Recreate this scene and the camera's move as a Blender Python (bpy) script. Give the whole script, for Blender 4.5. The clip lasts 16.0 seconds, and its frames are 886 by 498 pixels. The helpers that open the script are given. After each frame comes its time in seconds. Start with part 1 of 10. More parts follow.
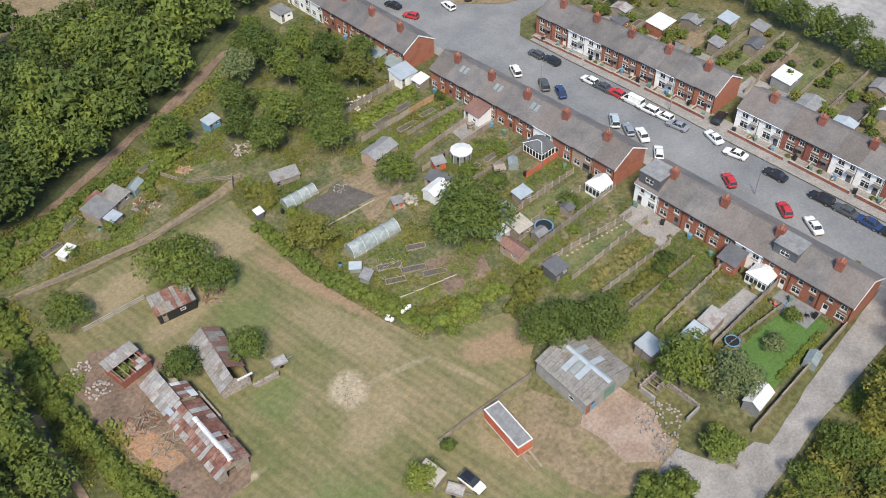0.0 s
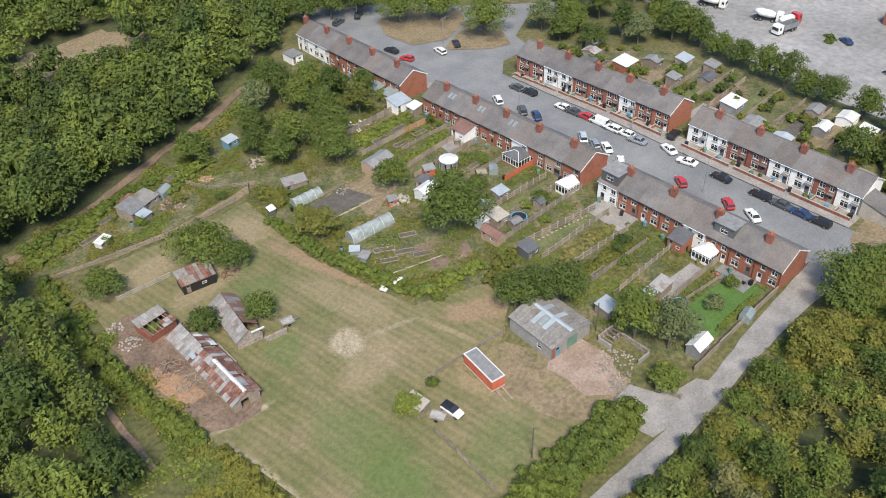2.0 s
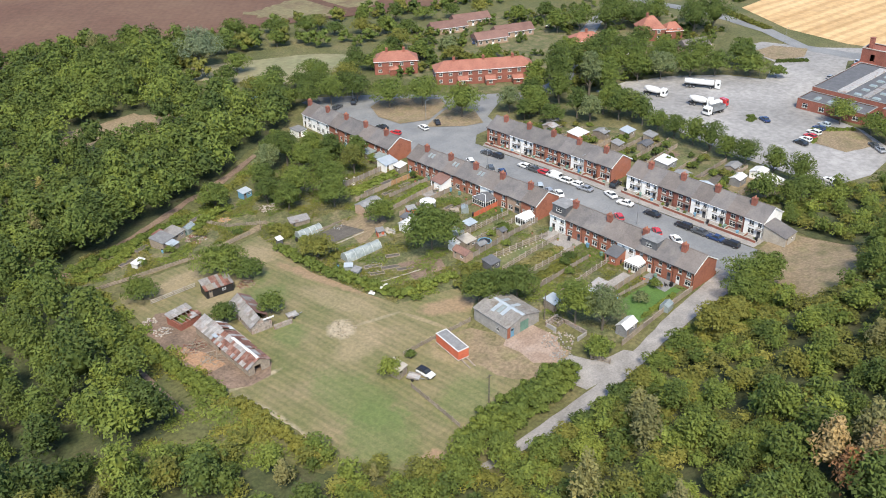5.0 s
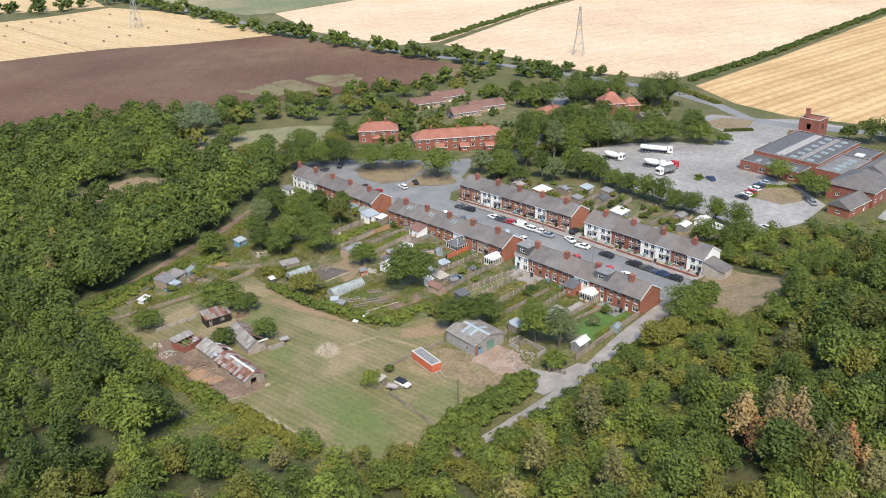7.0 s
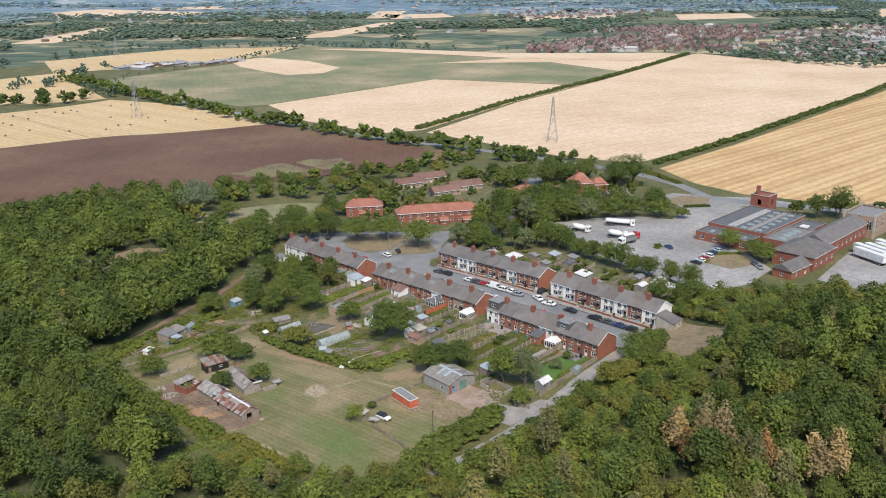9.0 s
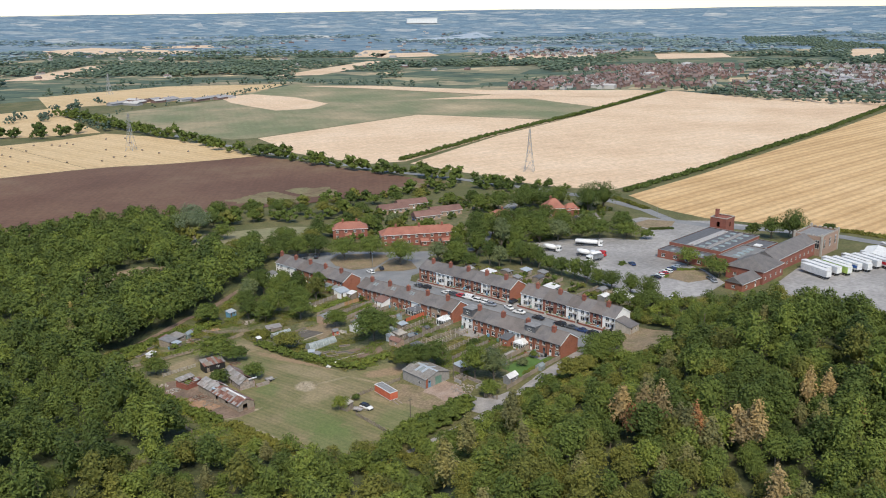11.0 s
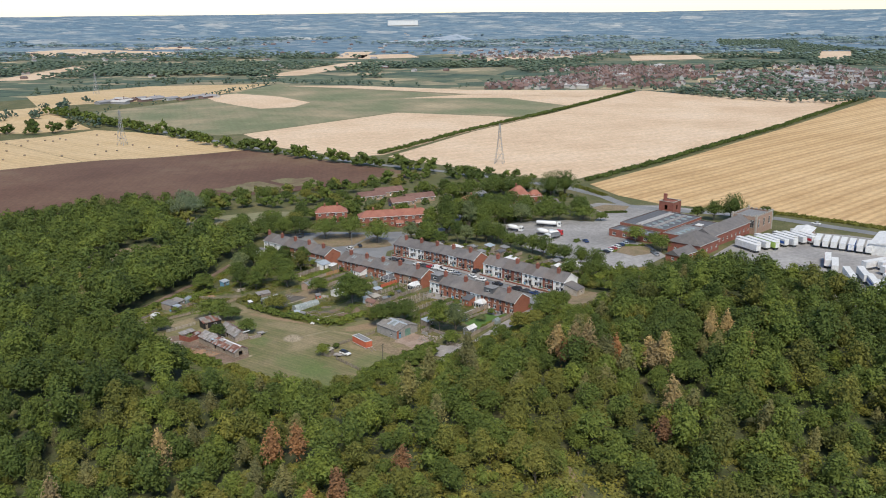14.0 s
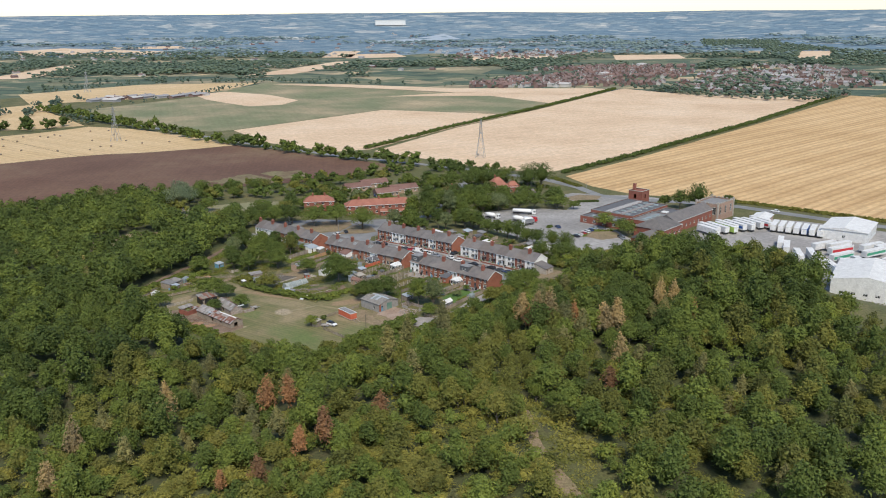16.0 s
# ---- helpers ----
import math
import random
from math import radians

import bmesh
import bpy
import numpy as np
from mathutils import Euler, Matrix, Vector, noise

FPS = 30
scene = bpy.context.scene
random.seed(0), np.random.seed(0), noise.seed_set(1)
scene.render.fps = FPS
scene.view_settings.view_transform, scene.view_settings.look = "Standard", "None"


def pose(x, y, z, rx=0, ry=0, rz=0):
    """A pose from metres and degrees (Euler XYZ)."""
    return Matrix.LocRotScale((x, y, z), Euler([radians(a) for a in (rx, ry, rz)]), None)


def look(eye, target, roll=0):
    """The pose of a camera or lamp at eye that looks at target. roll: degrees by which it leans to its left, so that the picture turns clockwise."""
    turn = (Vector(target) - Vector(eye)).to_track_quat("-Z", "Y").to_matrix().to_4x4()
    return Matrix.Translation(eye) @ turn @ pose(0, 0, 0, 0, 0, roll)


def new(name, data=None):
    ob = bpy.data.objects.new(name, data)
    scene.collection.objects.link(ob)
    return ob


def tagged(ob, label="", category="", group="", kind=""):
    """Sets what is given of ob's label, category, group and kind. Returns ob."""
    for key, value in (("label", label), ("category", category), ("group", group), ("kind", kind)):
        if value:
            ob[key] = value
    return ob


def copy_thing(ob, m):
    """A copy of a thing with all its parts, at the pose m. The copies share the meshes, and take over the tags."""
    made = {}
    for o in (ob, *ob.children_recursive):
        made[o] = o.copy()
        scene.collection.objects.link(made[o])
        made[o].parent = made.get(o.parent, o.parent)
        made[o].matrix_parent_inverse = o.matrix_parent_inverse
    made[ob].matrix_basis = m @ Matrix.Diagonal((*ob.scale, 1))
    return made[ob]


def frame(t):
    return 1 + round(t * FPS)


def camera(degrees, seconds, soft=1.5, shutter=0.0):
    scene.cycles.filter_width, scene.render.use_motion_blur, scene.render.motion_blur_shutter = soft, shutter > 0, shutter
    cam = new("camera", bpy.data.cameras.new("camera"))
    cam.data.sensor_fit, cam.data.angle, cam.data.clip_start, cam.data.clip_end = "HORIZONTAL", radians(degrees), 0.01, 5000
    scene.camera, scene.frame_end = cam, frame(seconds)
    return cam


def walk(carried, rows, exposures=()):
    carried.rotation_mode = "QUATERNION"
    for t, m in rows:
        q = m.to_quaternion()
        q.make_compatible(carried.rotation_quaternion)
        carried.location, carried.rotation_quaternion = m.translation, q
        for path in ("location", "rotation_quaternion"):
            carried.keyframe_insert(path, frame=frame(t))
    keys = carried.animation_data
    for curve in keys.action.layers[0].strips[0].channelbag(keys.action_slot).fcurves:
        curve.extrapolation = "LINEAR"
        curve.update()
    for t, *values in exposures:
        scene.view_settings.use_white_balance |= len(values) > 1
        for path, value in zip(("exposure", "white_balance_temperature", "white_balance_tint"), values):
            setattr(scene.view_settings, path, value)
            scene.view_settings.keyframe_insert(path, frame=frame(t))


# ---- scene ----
cam = camera(54.4, 16.0, 1.0)
METRES, EYE, TILT, LEAN, TURN = 220.0, 98.567, 0.0, 0.0, -41.1
ROWS = [
    (0.0, 0.0, 0.0, 0.0, -1.51, -44.99, 1.51),
    (0.5, 0.0021, -0.0339, -0.0005, -1.45, -43.39, 1.52),
    (1.0, 0.0044, -0.0674, -0.0009, -1.39, -41.81, 1.52),
    (1.5, 0.006, -0.1006, -0.0015, -1.38, -40.24, 1.49),
    (2.0, 0.0088, -0.1338, -0.0026, -1.32, -38.62, 1.5),
    (2.5, 0.011, -0.1664, -0.0027, -1.32, -37.05, 1.45),
    (3.0, 0.0128, -0.199, -0.003, -1.33, -35.81, 1.38),
    (3.5, 0.0145, -0.2314, -0.0035, -1.37, -34.23, 1.33),
    (6.0, 0.022, -0.3902, -0.0046, -2.21, -26.97, 1.07),
    (6.5, 0.0229, -0.4214, -0.005, -2.57, -25.42, 1.0),
    (7.0, 0.025, -0.4523, -0.0048, -2.76, -24.04, 0.97),
    (7.5, 0.0264, -0.4831, -0.0051, -2.98, -22.58, 0.92),
    (8.0, 0.0274, -0.5141, -0.0058, -3.2, -20.99, 0.84),
    (8.5, 0.0294, -0.5444, -0.0055, -3.39, -19.46, 0.85),
    (9.0, 0.0306, -0.5751, -0.0055, -3.6, -17.91, 0.78),
    (11.5, 0.0367, -0.7258, -0.0063, -4.59, -15.35, 0.58),
    (12.0, 0.0377, -0.7563, -0.0064, -4.78, -15.33, 0.55),
    (12.5, 0.0388, -0.7866, -0.0065, -4.99, -15.32, 0.53),
    (13.0, 0.0398, -0.8169, -0.0064, -5.2, -15.32, 0.5),
    (13.5, 0.0409, -0.8473, -0.0065, -5.42, -15.31, 0.49),
    (14.0, 0.042, -0.8776, -0.0065, -5.64, -15.31, 0.48),
    (14.5, 0.0431, -0.908, -0.0064, -5.86, -15.32, 0.46),
    (15.0, 0.0442, -0.9383, -0.0065, -6.04, -15.31, 0.45),
    (15.5, 0.0453, -0.9686, -0.0065, -6.23, -15.31, 0.43),
    (16.0, 0.0463, -0.9988, -0.0066, -6.41, -15.32, 0.41),
]
walk(cam, [(t, pose(0, 0, EYE, TILT, LEAN, TURN) @ pose(METRES * x, METRES * y, METRES * z, 90 + pitch, roll, yaw)) for t, x, y, z, yaw, pitch, roll in ROWS], [(0.0, 1.22), (3.5, 1.32), (6.0, 1.48), (7.0, 1.3), (8.0, 1.1), (9.0, 1.02), (11.5, 0.84), (12.5, 0.78), (16.0, 0.82)])

from mathutils import geometry

# ---- world and sun: bright overcast afternoon ----
world = bpy.data.worlds.new("world")
scene.world = world
world.use_nodes = True
wn = world.node_tree
sky = wn.nodes.new("ShaderNodeTexSky")
sky.sky_type, sky.sun_disc = "NISHITA", False
sky.sun_elevation, sky.sun_rotation = radians(48), radians(215)
sky.air_density, sky.dust_density, sky.ozone_density = 1.0, 0.15, 1.5
wn.links.new(sky.outputs[0], wn.nodes["Background"].inputs[0])
wn.nodes["Background"].inputs[1].default_value = 0.09
sun_data = bpy.data.lights.new("sun", "SUN")
sun_data.energy, sun_data.angle, sun_data.color = 2.25, radians(14), (1.0, 0.91, 0.75)
sun = new("sun", sun_data)
sun.matrix_world = look((-120, -140, 300), (30, 40, 0))


# ---- materials ----
def ramp_node(nt, cols, lo=0.3, hi=0.7):
    r = nt.nodes.new("ShaderNodeValToRGB")
    el = r.color_ramp.elements
    while len(el) < len(cols):
        el.new(0.5)
    for i, c in enumerate(cols):
        el[i].position = lo + (hi - lo) * i / max(1, len(cols) - 1)
        el[i].color = (*c, 1)
    return r


def mix_node(nt, a, b, fac, mode="MIX"):
    m = nt.nodes.new("ShaderNodeMix")
    m.data_type, m.blend_type = "RGBA", mode
    for sock, val in ((m.inputs[0], fac), (m.inputs[6], a), (m.inputs[7], b)):
        if isinstance(val, bpy.types.NodeSocket):
            nt.links.new(val, sock)
        else:
            sock.default_value = val if not isinstance(val, tuple) else (*val, 1)
    return m.outputs[2]


def noise_node(nt, vec, scale, detail=4.0, rough=0.6):
    n = nt.nodes.new("ShaderNodeTexNoise")
    n.inputs["Scale"].default_value, n.inputs["Detail"].default_value, n.inputs["Roughness"].default_value = scale, detail, rough
    nt.links.new(vec, n.inputs["Vector"])
    return n.outputs[0]


def blank(name):
    m = bpy.data.materials.new(name)
    m.use_nodes = True
    nt = m.node_tree
    bsdf = nt.nodes["Principled BSDF"]
    geo = nt.nodes.new("ShaderNodeNewGeometry")
    return m, nt, bsdf, geo.outputs["Position"]


def surface(name, cols, scale, rough=0.85, fine=None, fine_amount=0.35, bump=0.0, bump_scale=8.0, per_object=0.0, metal=0.0, stretch=None, lo=0.3, hi=0.7):
    """A weathered surface: broad patches between the colours, finer grain over them, a difference from piece to piece, fine relief."""
    m, nt, bsdf, pos = blank(name)
    if stretch:
        mp = nt.nodes.new("ShaderNodeMapping")
        mp.inputs["Rotation"].default_value = (0, 0, radians(stretch[0]))
        mp.inputs["Scale"].default_value = stretch[1]
        nt.links.new(pos, mp.inputs[0])
        vec = mp.outputs[0]
    else:
        vec = pos
    r = ramp_node(nt, cols, lo, hi)
    nt.links.new(noise_node(nt, vec, scale), r.inputs[0])
    col = r.outputs[0]
    if fine:
        g = ramp_node(nt, [(1 - fine_amount,) * 3, (1 + fine_amount,) * 3], 0.35, 0.65)
        nt.links.new(noise_node(nt, vec, fine, 3), g.inputs[0])
        col = mix_node(nt, col, g.outputs[0], 1.0, "MULTIPLY")
    if per_object:
        oi = nt.nodes.new("ShaderNodeObjectInfo")
        g = ramp_node(nt, [(1 - per_object,) * 3, (1 + per_object,) * 3], 0, 1)
        nt.links.new(oi.outputs["Random"], g.inputs[0])
        col = mix_node(nt, col, g.outputs[0], 1.0, "MULTIPLY")
    nt.links.new(col, bsdf.inputs["Base Color"])
    bsdf.inputs["Roughness"].default_value, bsdf.inputs["Metallic"].default_value = rough, metal
    if bump:
        b = nt.nodes.new("ShaderNodeBump")
        b.inputs["Strength"].default_value, b.inputs["Distance"].default_value = bump, 0.05
        nt.links.new(noise_node(nt, vec, bump_scale), b.inputs["Height"])
        nt.links.new(b.outputs[0], bsdf.inputs["Normal"])
    return m


def foliage(name, cols, patch=0.12, fine=0.8):
    """Leaves: colour differs a little from leaf to leaf, from bough to bough and from crown to crown; light comes through."""
    m, nt, bsdf, pos = blank(name)
    geo = nt.nodes.new("ShaderNodeNewGeometry")
    r = ramp_node(nt, cols, 0.0, 1.0)
    nt.links.new(geo.outputs["Random Per Island"], r.inputs[0])
    broad = ramp_node(nt, [(0.86, 0.9, 0.9), (1.0, 1.0, 1.0), (1.16, 1.1, 0.96)], 0.3, 0.7)
    nt.links.new(noise_node(nt, pos, patch, 2), broad.inputs[0])
    col = mix_node(nt, r.outputs[0], broad.outputs[0], 1.0, "MULTIPLY")
    spray = ramp_node(nt, [(0.82, 0.85, 0.85), (1.0, 1.0, 1.0), (1.2, 1.17, 1.1)], 0.34, 0.66)
    nt.links.new(noise_node(nt, pos, fine, 3, 0.7), spray.inputs[0])
    col = mix_node(nt, col, spray.outputs[0], 1.0, "MULTIPLY")
    oi = nt.nodes.new("ShaderNodeObjectInfo")
    g = ramp_node(nt, [(0.84, 0.87, 0.87), (1.17, 1.13, 1.05)], 0, 1)
    nt.links.new(oi.outputs["Random"], g.inputs[0])
    col = mix_node(nt, col, g.outputs[0], 1.0, "MULTIPLY")
    own = nt.nodes.new("ShaderNodeAttribute")
    own.attribute_name = "crown_tint"
    tint = nt.nodes.new("ShaderNodeVectorMath")
    tint.operation = "MULTIPLY_ADD"
    nt.links.new(own.outputs["Fac"], tint.inputs[0])
    tint.inputs[1].default_value, tint.inputs[2].default_value = (1.15, 1.0, 0.7), (1, 1, 1)
    col = mix_node(nt, col, tint.outputs[0], 1.0, "MULTIPLY")
    nt.links.new(col, bsdf.inputs["Base Color"])
    bsdf.inputs["Roughness"].default_value = 0.7
    bsdf.inputs["Specular IOR Level"].default_value = 0.2
    tr = nt.nodes.new("ShaderNodeBsdfTranslucent")
    nt.links.new(col, tr.inputs[0])
    mx = nt.nodes.new("ShaderNodeMixShader")
    mx.inputs[0].default_value = 0.16
    nt.links.new(bsdf.outputs[0], mx.inputs[1])
    nt.links.new(tr.outputs[0], mx.inputs[2])
    nt.links.new(mx.outputs[0], nt.nodes["Material Output"].inputs[0])
    return m


def stubble(name, cols, angle, width, tint, strength=0.5):
    """A cropped field: rows at an angle, of a width in metres, and broad patches."""
    m, nt, bsdf, pos = blank(name)
    r = ramp_node(nt, cols)
    nt.links.new(noise_node(nt, pos, 0.012, 5), r.inputs[0])
    mp = nt.nodes.new("ShaderNodeMapping")
    mp.inputs["Rotation"].default_value = (0, 0, radians(angle))
    nt.links.new(pos, mp.inputs[0])
    rows = None
    for k, (wd, am) in enumerate(((width, strength), (width * 3.4, strength * 0.7))):
        w = nt.nodes.new("ShaderNodeTexWave")
        w.inputs["Scale"].default_value = 0.314 / wd
        w.inputs["Distortion"].default_value, w.inputs["Detail"].default_value, w.inputs["Detail Scale"].default_value = 1.5, 2.0, 0.4
        nt.links.new(mp.outputs[0], w.inputs["Vector"])
        g = ramp_node(nt, [tint, (1, 1, 1)], 0.15, 0.55)
        nt.links.new(w.outputs[1], g.inputs[0])
        rows = mix_node(nt, rows or r.outputs[0], g.outputs[0], am, "MULTIPLY")
    fine = ramp_node(nt, [(0.85, 0.85, 0.85), (1.12, 1.12, 1.12)], 0.35, 0.65)
    nt.links.new(noise_node(nt, pos, 0.4, 4), fine.inputs[0])
    col = mix_node(nt, rows, fine.outputs[0], 1.0, "MULTIPLY")
    nt.links.new(col, bsdf.inputs["Base Color"])
    bsdf.inputs["Roughness"].default_value = 0.95
    return m


def gloss(name, col, rough=0.3, metal=0.0, coat=0.0):
    m, nt, bsdf, pos = blank(name)
    r = ramp_node(nt, [tuple(c * 0.85 for c in col), tuple(min(1, c * 1.1) for c in col)])
    nt.links.new(noise_node(nt, pos, 1.3), r.inputs[0])
    nt.links.new(r.outputs[0], bsdf.inputs["Base Color"])
    bsdf.inputs["Roughness"].default_value, bsdf.inputs["Metallic"].default_value = rough, metal
    bsdf.inputs["Coat Weight"].default_value = coat
    return m


M = {}
M["litter"] = surface("leaf_litter_and_ivy", [(0.045, 0.06, 0.02), (0.062, 0.072, 0.028), (0.075, 0.07, 0.034)], 0.2, 0.95, 1.5, 0.3, 0.4, 2.0)
M["ground"] = surface("rough_grass", [(0.07, 0.08, 0.026), (0.105, 0.105, 0.038), (0.155, 0.135, 0.062)], 0.07, 0.95, 1.3, 0.3, 0.4, 2.0)
M["scuffed"] = surface("worn_earth_and_grass", [(0.15, 0.13, 0.066), (0.24, 0.18, 0.115), (0.185, 0.16, 0.078)], 0.16, 0.95, 1.6, 0.25, 0.4, 2.0)
M["earth"] = surface("bare_earth", [(0.125, 0.09, 0.066), (0.185, 0.13, 0.095), (0.25, 0.175, 0.13)], 0.2, 0.95, 2.0, 0.25, 0.4, 3.0)
M["pink_gravel"] = surface("pinkish_crushed_stone", [(0.24, 0.17, 0.13), (0.3, 0.22, 0.172), (0.35, 0.27, 0.222)], 0.3, 0.95, 2.2, 0.16, 0.3, 5.0)
M["orange_sand"] = surface("orange_sandy_spoil", [(0.24, 0.15, 0.095), (0.34, 0.2, 0.115), (0.28, 0.19, 0.13)], 0.5, 0.95, 2.4, 0.25, 0.4, 3.0)
M["soil"] = surface("dug_soil", [(0.085, 0.075, 0.065), (0.13, 0.115, 0.1)], 0.4, 0.95, 3.0, 0.25, 0.5, 3.0)
M["lawn"] = surface("green_lawn", [(0.062, 0.125, 0.024), (0.09, 0.165, 0.036)], 0.3, 0.9, 3.0, 0.2)
M["dull_lawn"] = surface("worn_lawn", [(0.085, 0.115, 0.04), (0.13, 0.14, 0.055), (0.17, 0.155, 0.075)], 0.25, 0.95, 1.8, 0.25)
M["garden"] = surface("garden_growth", [(0.06, 0.075, 0.028), (0.12, 0.12, 0.05), (0.2, 0.16, 0.095)], 0.28, 0.95, 1.6, 0.35, 0.6, 2.0)
M["asphalt"] = surface("worn_asphalt", [(0.16, 0.165, 0.175), (0.2, 0.205, 0.21), (0.25, 0.25, 0.25)], 0.1, 0.85, 2.0, 0.1, 0.2, 12)
M["lane"] = surface("gravelly_lane", [(0.2, 0.19, 0.18), (0.265, 0.25, 0.24), (0.33, 0.31, 0.295)], 0.25, 0.95, 3.0, 0.15, 0.3, 6)
M["yard"] = surface("pale_concrete_yard", [(0.22, 0.212, 0.205), (0.28, 0.27, 0.262), (0.36, 0.345, 0.335)], 0.045, 0.9, 0.6, 0.16)
M["paving"] = surface("concrete_paving", [(0.23, 0.215, 0.2), (0.33, 0.305, 0.285)], 0.4, 0.9, 3.0, 0.2)
M["brick"] = surface("orange_red_brick", [(0.23, 0.082, 0.05), (0.31, 0.115, 0.068), (0.27, 0.108, 0.076)], 0.5, 0.9, 5.0, 0.2, 0.25, 14, per_object=0.12)
M["dark_brick"] = surface("dark_red_brick", [(0.2, 0.075, 0.055), (0.28, 0.1, 0.07)], 0.4, 0.9, 4.0, 0.2, 0.25, 14, per_object=0.1)
M["pale_brick"] = surface("buff_brick", [(0.32, 0.22, 0.16), (0.42, 0.3, 0.22)], 0.4, 0.9, 4.0, 0.2, 0.25, 14)
M["render"] = surface("white_painted_render", [(0.76, 0.755, 0.74), (0.85, 0.845, 0.83)], 0.5, 0.8, 3.0, 0.05)
M["slate"] = surface("grey_slate_roof", [(0.115, 0.108, 0.108), (0.15, 0.138, 0.135), (0.185, 0.17, 0.157)], 0.35, 0.75, 3.0, 0.14, 0.3, 6, per_object=0.14)
M["tile"] = surface("brown_concrete_tile_roof", [(0.13, 0.115, 0.108), (0.18, 0.155, 0.143)], 0.35, 0.85, 3.0, 0.14, 0.3, 6, per_object=0.12)
M["red_tile"] = surface("red_clay_tile_roof", [(0.27, 0.105, 0.075), (0.36, 0.155, 0.11)], 0.25, 0.85, 2.5, 0.15, 0.3, 5, per_object=0.1)
M["pantile"] = surface("brown_red_roof", [(0.16, 0.088, 0.074), (0.22, 0.125, 0.102)], 0.25, 0.85, 2.5, 0.15, 0.3, 5, per_object=0.08)
M["stone"] = surface("pale_stone", [(0.33, 0.3, 0.26), (0.44, 0.4, 0.345)], 0.8, 0.9, 4.0, 0.12)
M["pot"] = surface("clay_chimney_pot", [(0.38, 0.17, 0.1), (0.45, 0.22, 0.13)], 1.0)
M["upvc"] = gloss("white_upvc", (0.8, 0.8, 0.79), 0.4)
M["glass"] = gloss("window_glass", (0.035, 0.04, 0.045), 0.06)
M["clear"] = surface("misted_glass", [(0.2, 0.24, 0.24), (0.3, 0.34, 0.34)], 0.9, 0.25)
M["poly"] = surface("cloudy_polythene", [(0.2, 0.235, 0.23), (0.28, 0.31, 0.305), (0.38, 0.41, 0.4)], 0.5, 0.35, 2.0, 0.1)
M["wood"] = surface("weathered_timber", [(0.2, 0.165, 0.13), (0.3, 0.25, 0.2)], 0.9, 0.9, 6.0, 0.2, per_object=0.2)
M["fence"] = surface("fence_timber", [(0.24, 0.19, 0.145), (0.34, 0.28, 0.22)], 0.9, 0.9, 6.0, 0.2, per_object=0.22)
M["orange_fence"] = surface("orange_stained_timber", [(0.36, 0.2, 0.1), (0.46, 0.27, 0.14)], 0.9, 0.9, 6.0, 0.15, per_object=0.1)
M["concrete"] = surface("grey_concrete", [(0.24, 0.23, 0.22), (0.34, 0.325, 0.305)], 0.9, 0.9, 4.0, 0.12)
M["felt"] = surface("grey_roofing_felt", [(0.17, 0.17, 0.175), (0.25, 0.25, 0.25)], 0.7, 0.85, 3.0, 0.12, per_object=0.15)
M["dark_felt"] = surface("dark_roofing_felt", [(0.09, 0.092, 0.1), (0.13, 0.13, 0.14)], 0.5, 0.8, 3.0, 0.12, per_object=0.1)
M["rust"] = surface("rusty_corrugated_iron", [(0.12, 0.055, 0.04), (0.185, 0.08, 0.056), (0.26, 0.17, 0.14)], 0.55, 0.75, 3.0, 0.25, 0.5, 4, per_object=0.2)
M["zinc"] = surface("grey_corrugated_iron", [(0.23, 0.22, 0.215), (0.34, 0.325, 0.315), (0.2, 0.14, 0.115)], 0.45, 0.55, 3.0, 0.15, 0.4, 4, per_object=0.2)
M["asbestos"] = surface("mossy_cement_sheet_roof", [(0.185, 0.175, 0.165), (0.25, 0.235, 0.22), (0.15, 0.125, 0.1)], 0.5, 0.9, 3.0, 0.15, 0.4, 4, per_object=0.1)
M["pale_sheet"] = surface("pale_blue_roof_sheet", [(0.3, 0.345, 0.39), (0.4, 0.445, 0.485)], 0.7, 0.5, per_object=0.08)
M["white"] = surface("white_sheeting", [(0.56, 0.56, 0.56), (0.72, 0.72, 0.71)], 0.5, 0.6, 2.5, 0.1)
M["red_paint"] = surface("faded_orange_red_paint", [(0.46, 0.1, 0.05), (0.58, 0.16, 0.09)], 0.7, 0.6, 4, 0.12)
M["green_paint"] = surface("faded_green_paint", [(0.1, 0.2, 0.16), (0.16, 0.27, 0.22)], 0.7, 0.6, 4, 0.12)
M["blue_paint"] = surface("faded_blue_paint", [(0.1, 0.24, 0.36), (0.16, 0.32, 0.45)], 0.7, 0.6, 4, 0.12)
M["rubble"] = surface("broken_rubble", [(0.2, 0.165, 0.14), (0.34, 0.295, 0.26), (0.26, 0.15, 0.11)], 0.9, 0.95, 4, 0.3, per_object=0.25)
M["bark"] = surface("bark", [(0.09, 0.075, 0.06), (0.15, 0.13, 0.1)], 2.0, 0.95, 6, 0.3)
M["tyre"] = gloss("black_rubber", (0.02, 0.02, 0.02), 0.8)
M["alloy"] = gloss("silver_wheel", (0.45, 0.45, 0.46), 0.35, 0.8)
M["steel"] = surface("galvanised_steel", [(0.3, 0.31, 0.32), (0.4, 0.41, 0.42)], 0.5, 0.5, metal=0.6)
M["lamp_white"] = gloss("headlight_lens", (0.7, 0.7, 0.7), 0.1)
M["lamp_red"] = gloss("red_lens", (0.4, 0.03, 0.03), 0.2)
M["black"] = gloss("black_trim", (0.02, 0.02, 0.022), 0.5)
